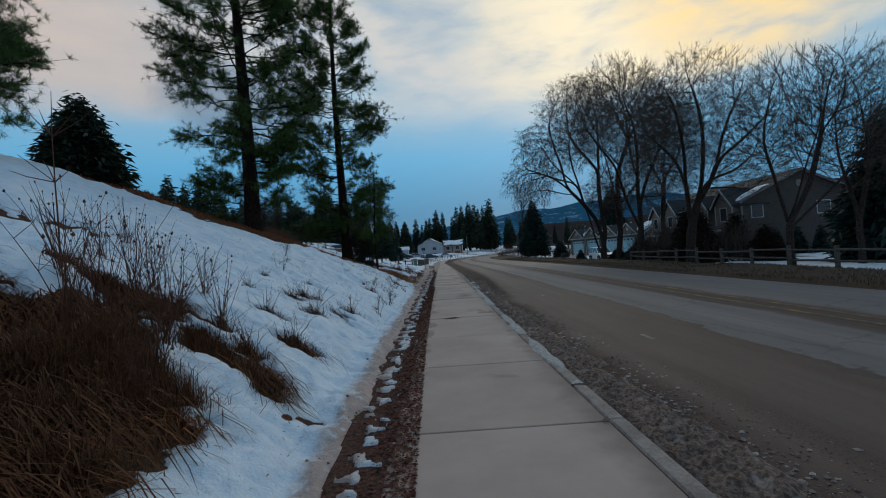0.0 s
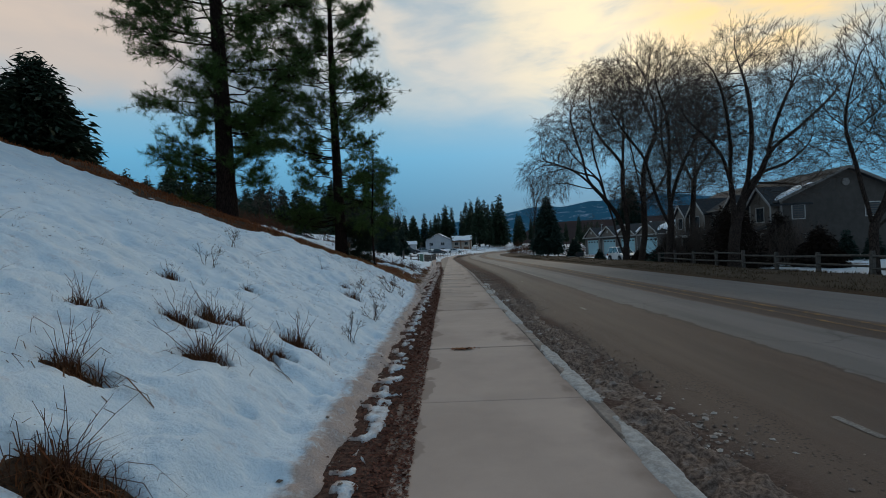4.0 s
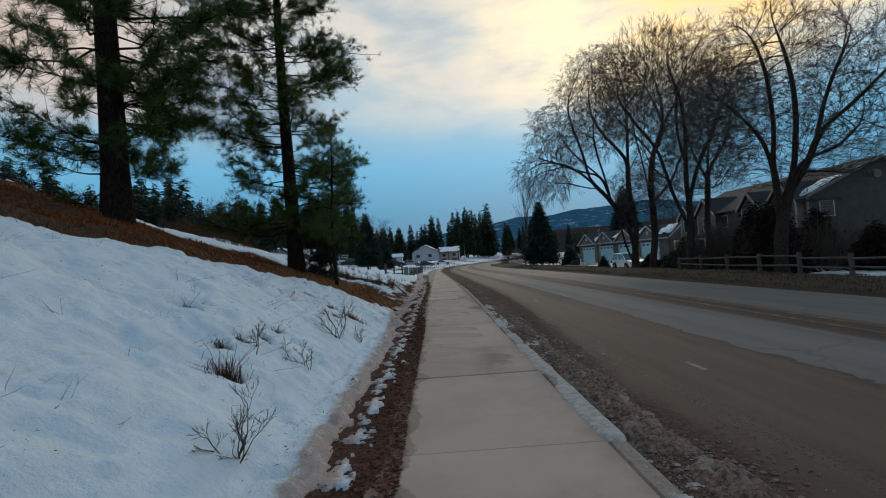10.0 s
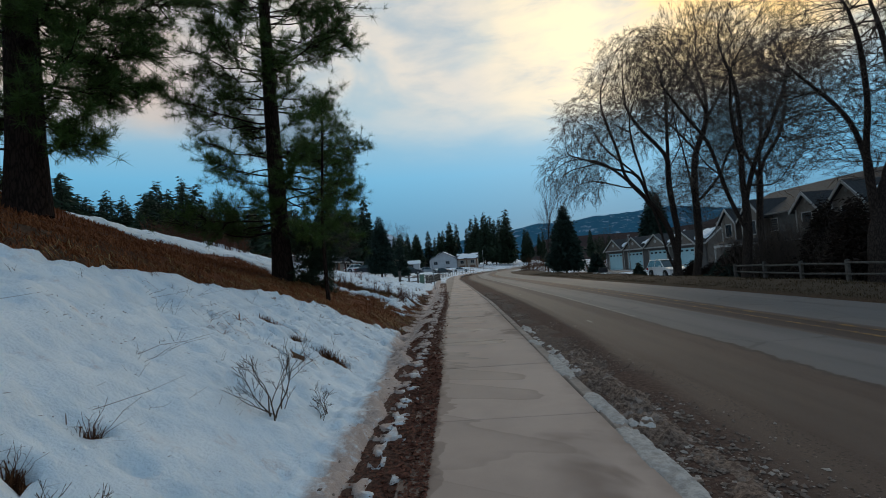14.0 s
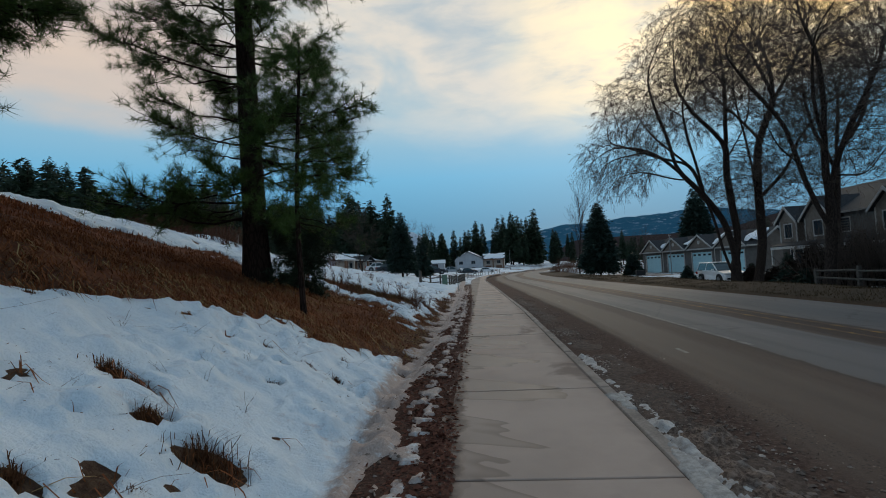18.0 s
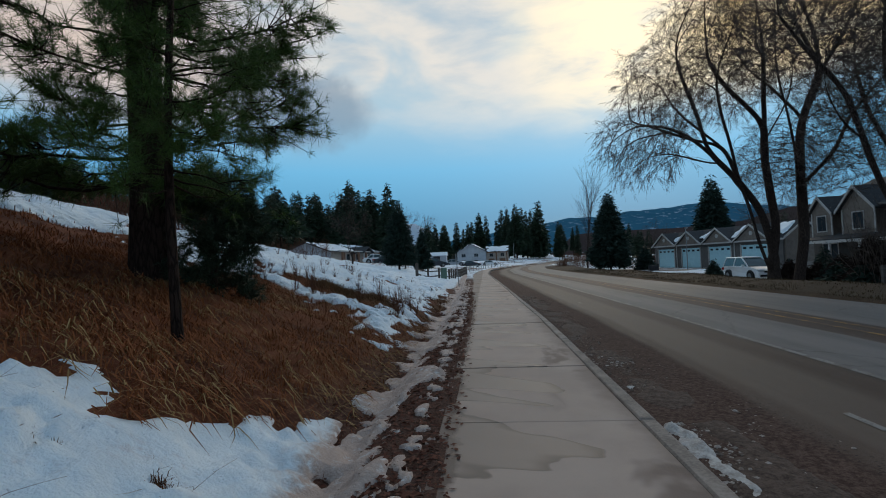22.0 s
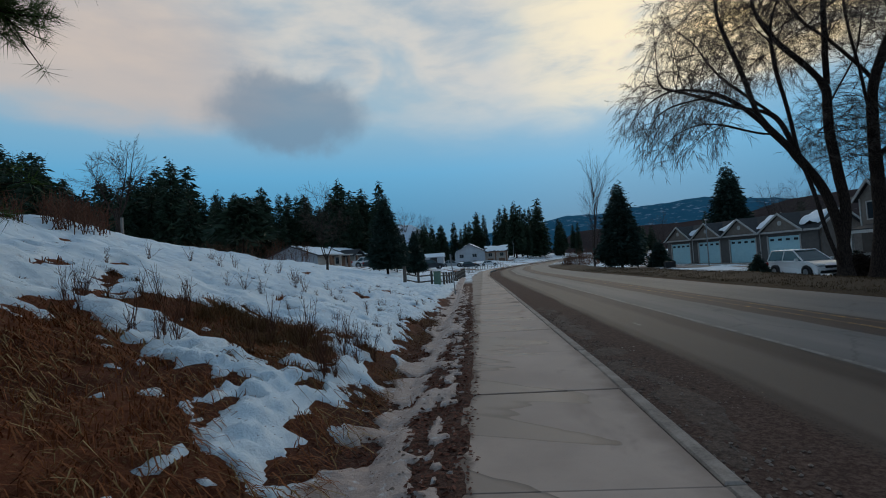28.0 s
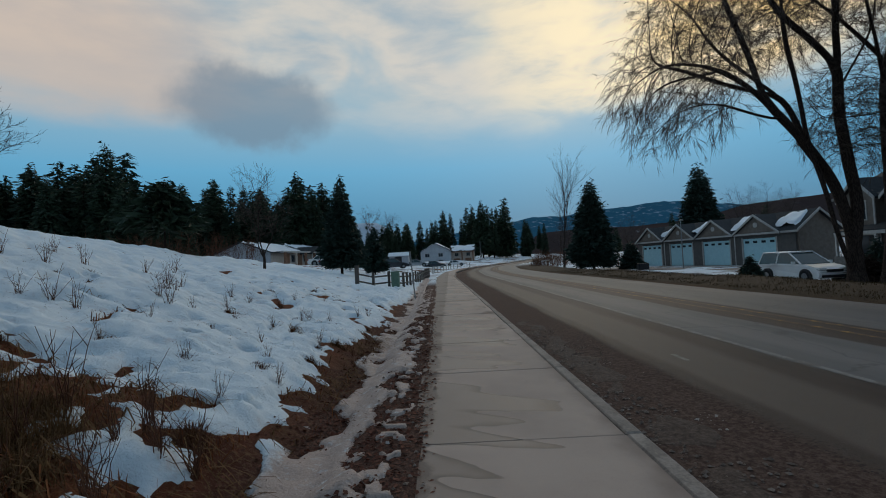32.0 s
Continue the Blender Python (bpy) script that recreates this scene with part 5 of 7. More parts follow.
pine(-9.12, 23.3, 20.0, 0.36, 3.8, 1.4, 1, 2.3, (-0.004, 0.0), label="tall pine with dark trunk and open limbs on the grass slope", per=28, thin=0.021, skirt=0.58)
pine(-5.74, 28.7, 17.0, 0.29, 2.8, 1.7, 2, 2.1, (0.0, 0.0), label="tall narrow pine with drooping lower limbs above the ditch", tuft=0.23, per=34, thin=0.018)
pine(-3.6, 26.2, 5.4, 0.040, 1.05, 1.9, 3, 0.7, (0.01, 0.02), label="slender young pine leaning over the dry grass", tuft=0.19, per=44, thin=0.012)
pine(-4.85, 29.2, 2.1, 0.05, 0.75, 0.25, 4, 3.2, name="young_spruce", label="low dense dark spruce at the foot of the tall pine", tuft=0.19, mat=FOREST)
conifer(-19.4, 26.3, 6.1, 2.5, 6, FOREST, 30, 0.20, "young spruce with a bare lower stem on the snowy slope", per=44, fine=0.5)
pine(-16.3, 15.5, 11.0, 0.2, 3.2, 1.5, 7, 1.6, label="pine with loose needled limbs high on the bank")

def twig_shapes(S, length, droop, w, rng):
    """Bent thin cones from rows of (place, way, size): corners, and the line of each."""
    q = S[:, :3] + rng.normal(0, 0.03, (len(S), 3))
    d = S[:, 3:6] / (np.linalg.norm(S[:, 3:6], axis=1)[:, None] + 1e-6) * 1.0 + rng.normal(0, 0.30, (len(S), 3))
    d[:, 2] += 0.32 - 0.50 * droop
    d /= np.linalg.norm(d, axis=1)[:, None] + 1e-6
    L = (length * (0.5 + 0.8 * rng.random(len(S))) * S[:, 6])[:, None]
    mid = q + d * L * 0.45
    d2 = d + rng.normal(0, 0.2, d.shape)
    d2[:, 2] -= droop * 0.75
    end = mid + d2 / np.linalg.norm(d2, axis=1)[:, None] * L * 0.55
    a = np.cross(d, rng.normal(0, 1, d.shape))
    a /= np.linalg.norm(a, axis=1)[:, None] + 1e-9
    b = np.cross(d, a)
    v = np.stack([q + a * w, q - a * w * 0.5 + b * w, q - a * w * 0.5 - b * w, mid + a * w * 0.8, mid - a * w * 0.4 - b * w * 0.7, end], 1)
    return v, q, mid, end


def slivers(S, length, droop, w, rng):
    """Fine bent twigs, three faces each, from rows of (place, way, size): vertices, quads and triangles."""
    q = S[:, :3]
    d = S[:, 3:6] / (np.linalg.norm(S[:, 3:6], axis=1)[:, None] + 1e-6) + rng.normal(0, 0.34, (len(S), 3))
    d[:, 2] += 0.36 - 0.60 * droop
    d /= np.linalg.norm(d, axis=1)[:, None] + 1e-6
    L = (length * (0.5 + 0.8 * rng.random(len(S))) * S[:, 6])[:, None]
    mid = q + d * L * 0.5
    d2 = d + rng.normal(0, 0.16, d.shape)
    d2[:, 2] -= droop * 0.75
    end = mid + d2 / np.linalg.norm(d2, axis=1)[:, None] * L * 0.5
    a = np.cross(d, rng.normal(0, 1, d.shape))
    a *= w / (np.linalg.norm(a, axis=1)[:, None] + 1e-9)
    v = np.stack([q - a, q + a, mid + a * 0.8, mid - a * 0.8, end], 1).reshape(-1, 3)
    o = np.arange(len(S))[:, None] * 5
    return v, o + np.array([[0, 1, 2, 3]]), o + np.array([[3, 2, 4]])


def broad_tree(x, y, limbs, crowns, seed, label, points=2200, droop=0.5, twigs=3, twig=0.8, trunk_r=0.4, mat=PALE_BARK):
    """A leafless broad tree. Main limbs are given as short bent lines from the foot; branches then grow
    from them step by step into the room of the crown (centre x, y, z; half widths x, y, z), as buds reach for light."""
    rng = np.random.default_rng(seed)
    z0 = float(land(x, y)) - 0.1
    top = empty("bare_tree", Matrix.Translation((x, y, z0)))
    step, tip = 0.40, 0.009
    points = int(points * 2.3)
    trunk_r *= 0.66
    nodes, parent = [], []
    for line in limbs:
        line = np.array(line, dtype=float)
        d = np.concatenate([[0], np.cumsum(np.linalg.norm(np.diff(line, axis=0), axis=1))])
        at = np.arange(0, d[-1], step)
        pts = np.stack([np.interp(at, d, line[:, k]) for k in range(3)], -1)
        for _ in range(3):
            pts[1:-1] = (pts[:-2] + 2 * pts[1:-1] + pts[2:]) / 4
        pts[2:] += 0.05 * np.cumsum(rng.normal(0, 0.35, (len(pts), 3)), axis=0)[2:]
        if nodes:
            last = int(np.argmin(np.linalg.norm(np.array(nodes) - pts[0], axis=1)))
            pts = pts[1:]
        else:
            last = -1
        for q in pts:
            nodes.append(q)
            parent.append(last)
            last = len(nodes) - 1
    fixed = len(nodes)
    C = np.array(crowns, dtype=float)
    vol = C[:, 3] * C[:, 4] * C[:, 5]
    pick = rng.choice(len(C), points, p=vol / vol.sum())
    u = rng.normal(0, 1, (points, 3))
    u /= np.linalg.norm(u, axis=1)[:, None]
    A = C[pick, :3] + u * C[pick, 3:] * (rng.random(points) ** 0.42)[:, None]
    nodes, parent = np.array(nodes), list(parent)
    D = np.linalg.norm(A[:, None] - nodes[None], axis=2)
    near, dist = D.argmin(1), D.min(1)
    for _ in range(90):
        live = dist < 4.5
        if not live.any():
            break
        pull = A[live] - nodes[near[live]]
        pull /= np.linalg.norm(pull, axis=1)[:, None]
        who, inv = np.unique(near[live], return_inverse=True)
        way = np.zeros((len(who), 3))
        np.add.at(way, inv, pull)
        way /= np.linalg.norm(way, axis=1)[:, None] + 1e-6
        old = np.array([nodes[w] - nodes[parent[w]] if parent[w] >= 0 else (0, 0, 1) for w in who])
        old /= np.linalg.norm(old, axis=1)[:, None] + 1e-6
        way = way + 0.70 * old + rng.normal(0, 0.06, way.shape)
        way /= np.linalg.norm(way, axis=1)[:, None] + 1e-6
        fresh = nodes[who] + way * step
        clear = np.array([np.min(np.linalg.norm(nodes - q, axis=1)) > 0.2 for q in fresh])
        if not clear.any():
            A, near, dist = A[~live], near[~live], dist[~live]
            continue
        fresh, who = fresh[clear], who[clear]
        n0 = len(nodes)
        nodes = np.concatenate([nodes, fresh])
        parent += [int(w) for w in who]
        D = np.linalg.norm(A[:, None] - fresh[None], axis=2)
        better = D.min(1) < dist
        near = np.where(better, n0 + D.argmin(1), near)
        dist = np.minimum(dist, D.min(1))
        keep = dist > 0.44
        A, near, dist = A[keep], near[keep], dist[keep]
        if not len(A):
            break
    n = len(nodes)
    kids = [[] for _ in range(n)]
    for i, q in enumerate(parent):
        if q >= 0:
            kids[q].append(i)
    load = np.zeros(n)
    for i in range(n - 1, -1, -1):
        load[i] = max(load[i], 1.0)
        if parent[i] >= 0:
            load[parent[i]] += load[i]
    rad = tip * load ** (math.log(trunk_r / tip) / math.log(load[0]))
    B = Tubes()
    starts = [0]
    tips = []
    while starts:
        s = starts.pop()
        chain = ([parent[s]] if parent[s] >= 0 else []) + [s]
        i = s
        while kids[i]:
            order = sorted(kids[i], key=lambda k: -rad[k])
            starts += order[1:]
            i = order[0]
            chain.append(i)
        p = nodes[chain].copy()
        for _ in range(2):
            p[1:-1] = (p[:-2] + 2 * p[1:-1] + p[2:]) / 4
        r = rad[chain].copy()
        if parent[s] >= 0:
            r[0] = r[1]
        r[-1] *= 0.6
        p[:, 2] -= droop * 0.07 * np.linspace(0, 1, len(p)) ** 2 * (rad[s] < 0.05) * len(p) * 0.25
        if s == 0:
            r[:2] *= (1.35, 1.12)
            one = Tubes()
            one.add(p, r, 12)
            one.make("trunk", mat, top)
        elif rad[s] > 0.085:
            one = Tubes()
            one.add(p, r, 8)
            one.make("limb", mat, top)
        elif len(p) > 1:
            B.add(p, r, 5 if rad[s] > 0.03 else 3)
        for k in range(1, len(p)):
            if rad[chain[k]] < 0.034:
                for _ in range(1 + (2 if k == len(p) - 1 else 0)):
                    tips.append((*p[k], *(p[k] - p[k - 1]), 1.0 if k < len(p) - 1 else 1.25))
    tagged(B.make("branching", mat, top), kind="stuff")
    S = np.array(tips)
    # sprigs first, then twigs along them
    sprig = twig_shapes(S, 0.95 * twig, droop, 0.0066, rng)
    u = rng.random((len(S), twigs + 4))
    base, mid, end = sprig[1][:, None], sprig[2][:, None], sprig[3][:, None]
    at = np.where((u < 0.4)[..., None], base + (mid - base) * u[..., None] / 0.4, mid + (end - mid) * (u[..., None] - 0.4) / 0.6)
    way = (end - base) + 0 * at
    S2 = np.concatenate([at.reshape(-1, 3), way.reshape(-1, 3), np.full((at.size // 3, 1), 0.75)], 1)
    fv, fq, ft = slivers(S2, 0.85 * twig, droop, 0.0058, rng)
    o = np.arange(len(S))[:, None] * 6
    n0 = len(S) * 6
    faces = [o + np.array([[0, 2, 4, 3]]), o + np.array([[0, 1, 3]]), o + np.array([[1, 2, 4]]), o + np.array([[3, 4, 5]]), fq + n0, ft + n0]
    mesh = mesh_np("twig_mass", np.concatenate([sprig[0].reshape(-1, 3), fv]), faces, TWIG, top)
    tagged(mesh, kind="stuff")
    return tagged(top, label, "bare tree", "bare trees beyond the road")


broad_tree(17.6, 52.8, [[(0, 0, 0), (0.15, 0.2, 2.8), (-0.45, 0.2, 5.0), (-1.7, 0, 6.4), (-2.7, -0.2, 7.5), (-3.6, -0.3, 8.4), (-4.7, -0.4, 9.3), (-6.3, -0.5, 10.1), (-8.2, -0.6, 10.2), (-9.4, -0.6, 9.4)],
                        [(-0.05, 0, 0.4), (-0.8, -0.1, 2.3), (-1.3, -0.1, 4.9), (-1.8, -0.1, 6.3), (-2.3, -0.5, 8.2), (-3.0, -0.9, 10.2), (-3.4, -1.2, 12.2)],
                        [(0.1, 0.2, 1.5), (0.4, 0.2, 3.6), (0.1, 0.3, 5.8), (-0.1, 0.4, 8.3), (0.1, 0.4, 10.2), (0.3, 0.5, 12.7), (0.3, 0.6, 15.2)],
                        [(-2.8, -0.2, 7.6), (-4.2, -0.6, 7.8), (-5.2, -0.8, 8.1), (-6.4, -1.0, 8.4), (-7.6, -1.2, 8.2)],
                        [(-3.6, -0.3, 8.4), (-3.9, 0.3, 10.8), (-4.5, 0.6, 13.0), (-4.9, 0.8, 14.8)],
                        [(-1.8, 0, 6.5), (-2.0, 0.5, 8.2), (-2.8, 0.8, 9.4), (-3.9, 1.2, 10.6), (-4.9, 1.5, 11.8), (-5.3, 1.8, 13.2)],
                        [(-2.4, 0.7, 9.0), (-4.3, 0.9, 9.6), (-5.4, 1.0, 10.1), (-6.8, 1.2, 10.8), (-8.2, 1.3, 11.0)],
                        [(-0.1, 0.4, 8.0), (-0.6, 0.0, 7.7), (-0.9, -0.2, 7.4), (-1.9, -0.6, 8.0), (-3.1, -1.0, 10.4)],
                        [(-5.7, -0.5, 9.8), (-7.2, -0.9, 9.6), (-8.6, -1.2, 9.2), (-9.4, -1.4, 8.3)],
                        [(0.1, 0.4, 10.2), (-1.6, 1.0, 12.4), (-2.6, 1.3, 14.6)], [(0.1, 0.3, 9.0), (1.3, 0.0, 11.2), (1.9, 0.2, 13.4)]],
           [(-7.4, -0.2, 9.3, 2.9, 3.4, 2.4), (-5.5, 0, 12.8, 3.4, 3.8, 3.3), (-1.8, 0.2, 15.8, 4.2, 4.6, 5.0), (0.6, 0, 7.4, 2.6, 2.8, 2.2)], 11, "big leafless tree leaning over the road with drooping twigs", 3300, 0.9, 5, 0.85, 0.52)
broad_tree(19.1, 53.0, [[(0, 0, 0), (0.6, 0, 3.2), (0.5, 0, 6.7), (0.6, 0, 9.5), (1.3, 0, 11.6), (2.1, 0, 13.3), (1.3, 0.2, 15.8), (0.6, 0.3, 17.3)], [(2.1, 0, 13.3), (3.2, -0.3, 15.0), (4.0, -0.5, 17.0)],
                        [(0.7, 0, 6.3), (2.4, -0.5, 8.1), (2.9, -0.8, 10.0), (4.4, -1.2, 11.8)], [(0.7, 0, 8.6), (1.6, 0.8, 10.4), (0.2, 1.2, 12.6), (-1.4, 1.5, 14.3)],
                        [(2.1, 0, 13.3), (2.5, 0.8, 15.8), (2.2, 1.2, 17.6)], [(0.5, 0, 5.2), (-0.3, -0.8, 8.5), (-1.0, -1.2, 11.5), (-1.4, -1.4, 14.0)]],
           [(1.2, 0.4, 16.8, 5.0, 4.8, 5.8), (4.6, 0.4, 13.6, 3.6, 4.0, 4.6), (1.4, 0.2, 9.6, 3.4, 3.4, 2.6), (2.2, 0, 7.0, 3.2, 3.0, 1.8)], 12, "tall leafless tree with a thick bent trunk", 2700, 0.1, 3, 0.8, 0.44)
broad_tree(17.9, 44.3, [[(0, 0, 0), (0.4, 0, 3.7), (0.2, 0, 6.6), (0.4, 0, 10.4), (0.2, 0, 13.0), (-0.4, 0, 14.8)], [(0.3, 0, 3.4), (-0.7, 0, 5.8), (-1.0, 0, 7.0), (-1.5, 0.2, 9.0), (-2.9, 0.4, 11.0), (-4.1, 0.6, 13.2)],
                        [(0.4, 0, 4.9), (1.2, -0.2, 7.7), (1.9, -0.4, 9.1), (2.7, -0.6, 10.8), (3.4, -0.7, 12.6)], [(0.3, 0, 8.1), (-0.3, -0.5, 10.5), (-0.2, -0.8, 13.2)], [(0.3, 0, 6.0), (1.4, 0.6, 6.3), (2.4, 0.8, 6.0), (3.4, 1.0, 6.4)],
                        [(-1.0, 0, 7.0), (-2.2, -0.5, 7.6), (-3.0, -0.8, 9.2)]],
           [(0.4, 0, 12.7, 4.8, 4.6, 5.3), (-3.2, 0.4, 12.2, 2.4, 2.6, 2.8), (3.6, 0.2, 11.2, 3.2, 3.6, 4.4), (0.4, 0, 7.8, 3.8, 3.4, 2.4)], 13, "leafless tree with a cluster of upright stems", 2100, 0.1, 3, 0.75, 0.40)
broad_tree(24.0, 52.0, [[(0, 0, 0), (0.1, 0, 5.0), (0.5, 0, 9.0), (0.9, 0, 13.0)], [(0.3, 0, 7.6), (-0.8, 0.3, 10.4), (-1.2, 0.4, 13.0)], [(0.4, 0, 8.6), (2.0, -0.3, 11.0), (2.6, -0.4, 13.5)]], [(0.8, 0, 13.4, 4.0, 4.0, 5.4), (0.4, 0, 8.4, 2.8, 2.8, 2.4)], 14, "straight leafless tree by the houses", 1500, 0.1, 3, 0.8, 0.36)
broad_tree(17.6, 34.5, [[(0.1, 0, 0), (0.3, 0, 3.0), (0.1, 0, 5.6), (-0.4, 0.2, 7.5), (-1.3, 0.4, 8.6), (-2.2, 0.5, 9.6)], [(0.3, 0, 2.6), (1.1, 0, 5.6), (1.5, 0, 8.3), (1.6, 0.2, 11.0), (1.2, 0.3, 13.0)],
                        [(0.8, 0, 4.3), (1.8, -0.3, 5.8), (2.7, -0.6, 9.4), (3.8, -0.8, 12.0)], [(1.0, 0, 5.0), (2.1, 0.5, 6.1), (4.3, 0.9, 6.6), (6.0, 1.2, 7.9)], [(2.3, -0.4, 7.3), (4.2, -0.8, 8.8), (6.0, -1.2, 10.6)],
                        [(1.3, 0.2, 5.4), (3.6, 1.2, 5.5), (6.0, 1.6, 5.2)], [(0.1, 0, 5.3), (-0.2, -0.8, 7.8), (-0.7, -1.2, 10.0), (-1.4, -1.5, 12.0)]],
           [(1.2, 0, 10.2, 4.6, 4.4, 4.9), (4.6, 0.2, 9.4, 3.4, 3.8, 4.1), (-1.7, 0, 9.2, 2.4, 3.0, 3.1), (2.6, 0, 6.2, 4.6, 3.8, 1.8)], 15, "stout leafless tree forking into several heavy limbs", 2700, 0.1, 3, 0.7, 0.48)
broad_tree(17.0, 23.6, [[(0, 0, 0), (0.1, 0, 2.4), (-0.5, 0, 4.6), (-0.9, 0.2, 6.6)], [(0.1, 0, 2.2), (1.4, 0, 4.8), (2.2, 0.3, 7.0)], [(0.1, 0, 2.4), (0.5, -0.8, 5.4)], [(0.1, 0, 2.0), (2.4, 0.5, 3.8), (4.0, 0.6, 5.0)]],
           [(0.2, 0, 7.4, 2.5, 2.8, 3.0), (2.8, 0.2, 7.6, 3.0, 3.0, 3.3)], 16, "leafless tree behind the rail fence", 1300, 0.1, 3, 0.6, 0.25)
broad_tree(23.0, 26.5, [[(0, 0, 0), (0, 0, 2.6), (-0.8, 0, 5.6)], [(0, 0, 2.4), (1.0, 0.3, 6.0)]], [(0.2, 0, 7.4, 3.2, 3.2, 3.8)], 17, "leafless tree in the yard behind the fence", 900, 0.1, 3, 0.7, 0.24)


# ---- woods and single trees further off ----
def far_z(x, y):
    return float(land(x, y)) - 0.15


def wood():
    """The belts of conifers, from a few crowns that are copied with other turns and sizes."""
    rng = np.random.default_rng(64)
    kinds = [conifer(-70 - 9 * i, 150 + 7 * i, 17 + 2 * i, (3.0, 3.5, 4.0, 2.9, 3.4)[i], 200 + i, FOREST, 26, (0.10, 0.05, 0.16, 0.07, 0.2)[i], "dark conifer standing in the wood", "forest_conifer", 0.38, 12) for i in range(5)]
    for k in kinds:
        k["group"] = "conifers of the wood"

    def stand(x, y, h):
        k = kinds[rng.integers(0, 5)]
        s = h / (17 + 2 * kinds.index(k))
        m = Matrix.Translation((x, y, far_z(x, y))) @ Matrix.Rotation(rng.random() * 6.28, 4, "Z")
        ob = copy_thing(k, m)
        ob.scale = (s * (0.85 + 0.35 * rng.random()),) * 2 + (s,)

    heights = ([-1.6, -1.12, -1.05, -0.98, -0.90, -0.78, -0.70, -0.62, -0.55, -0.45, -0.36, -0.30, -0.24], [27, 27, 25, 20, 19.5, 21.5, 22, 16.5, 16.5, 16.5, 15, 17.5, 15])
    for row, d0 in enumerate((68, 78, 92)):
        for b in np.arange(-1.5, -0.235, 0.036 - 0.004 * row):
            bb = b + rng.normal(0, 0.012)
            d = d0 + rng.normal(0, 4) + 26 * float(smooth(b, -0.56, -0.50))
            stand(bb * d, 31 + d, float(np.interp(bb, *heights)) * (0.80 + 0.30 * rng.random()) * (d / 84) ** 0.8)
    for k, x in enumerate(np.arange(-40, 70, 2.6)):
        y = 238 + 12 * (k % 3) + rng.normal(0, 6) - 0.25 * abs(x - 5)
        if abs(x - float(kerb_x(y)) - 4) < 9:
            continue
        stand(x + rng.normal(0, 1.2), y, float(np.interp(x, [-40, -12, 0, 14, 22, 34, 60], [17, 19, 21, 24, 23, 15, 14])) * (0.78 + 0.3 * rng.random()))
    for x, y, h in ((-16, 212, 15), (-20, 206, 12), (12.5, 214, 22), (17, 218, 20), (9, 222, 18), (21, 226, 17), (-24, 220, 16)):
        stand(x, y, h)
    for x, y, h in ((60, 70, 9), (66, 62, 10), (58, 120, 10), (50, 140, 11), (68, 90, 12), (75, 55, 13), (46, 118, 8), (80, 75, 13)):
        stand(x, y, h)


wood()
conifer(-8.7, 68.6, 7.4, 1.75, 301, SPRUCE, 30, 0.16, "dark spruce with a bare foot beside the parking place", per=48, fine=0.5)
conifer(-7.9, 80.0, 5.2, 1.3, 302, SPRUCE, 22, 0.14, "small dark spruce beside the fence")
conifer(-10.5, 83.0, 5.8, 1.4, 303, SPRUCE, 22, 0.14, "small dark spruce in the snow")
conifer(17.4, 91.0, 11.2, 3.0, 304, SPRUCE, 36, 0.10, "broad dark spruce beyond the road", per=48, fine=0.5)
conifer(35.8, 100.5, 14.2, 3.6, 305, SPRUCE, 36, 0.10, "broad dark spruce behind the garages", per=48, fine=0.5)
conifer(22.6, 92.5, 3.6, 1.5, 306, SPRUCE, 18, 0.02, "dense dark evergreen shrub beside the garages", "evergreen_shrub")
conifer(-16.3, 58.2, 4.2, 2.1, 307, FOREST, 14, 0.45, "flat-topped dark cedar at the wood's edge", "cedar_tree", 0.3)
conifer(26.8, 28.6, 9.5, 3.2, 308, SPRUCE, 26, 0.05, "dark spruce in the yard behind the fence", per=48, fine=0.5)
for x, y, h, r in ((31.6, 45.6, 2.6, 0.8), (32.6, 44.2, 2.8, 0.85), (33.8, 43.0, 2.7, 0.8), (35.2, 41.8, 3.0, 0.9), (28.6, 51.2, 2.1, 0.9), (29.2, 46.8, 1.5, 0.9), (20.2, 55.5, 1.6, 0.8), (26.6, 62.0, 2.3, 0.9), (27.0, 57.0, 1.9, 1.0), (23.0, 56.0, 1.0, 0.9), (16.9, 59.2, 1.5, 0.75), (21.2, 53.5, 1.3, 0.9), (18.6, 47.2, 1.2, 0.9), (19.2, 49.6, 1.3, 1.0)):
    conifer(x, y, h, r, int(x * 10 + y), SPRUCE, 14, 0.0, "dense dark evergreen bush beside the house", "evergreen_bush", 0.3)

bare_tree(17.3, 106.0, [(0.0, 0.0, 1.0, 13.0), (0.08, 0.05, 1.0, 11.0), (-0.1, 0.0, 1.0, 11.0)], 21, "tall slender leafless poplar", trunk_r=0.15, levels=4, twig=0.7, droop=0.0, spread=0.15)
bare_tree(-10.1, 56.5, [(0.0, 0.0, 1.0, 3.6), (-0.3, 0.1, 1.0, 2.4), (0.3, 0, 1.0, 2.4)], 22, "small leafless tree standing in the snow", trunk_r=0.07, levels=4, twig=0.8, droop=0.1, fork=1.2)
bare_tree(-16.4, 47.2, [(-0.5, 0.0, 1.0, 2.5), (0.55, 0.1, 0.9, 2.6), (0.0, 0.3, 1.0, 2.4)], 23, "spreading leafless tree on the hill's edge", trunk_r=0.11, levels=4, twig=0.8, droop=0.1, fork=1.6)
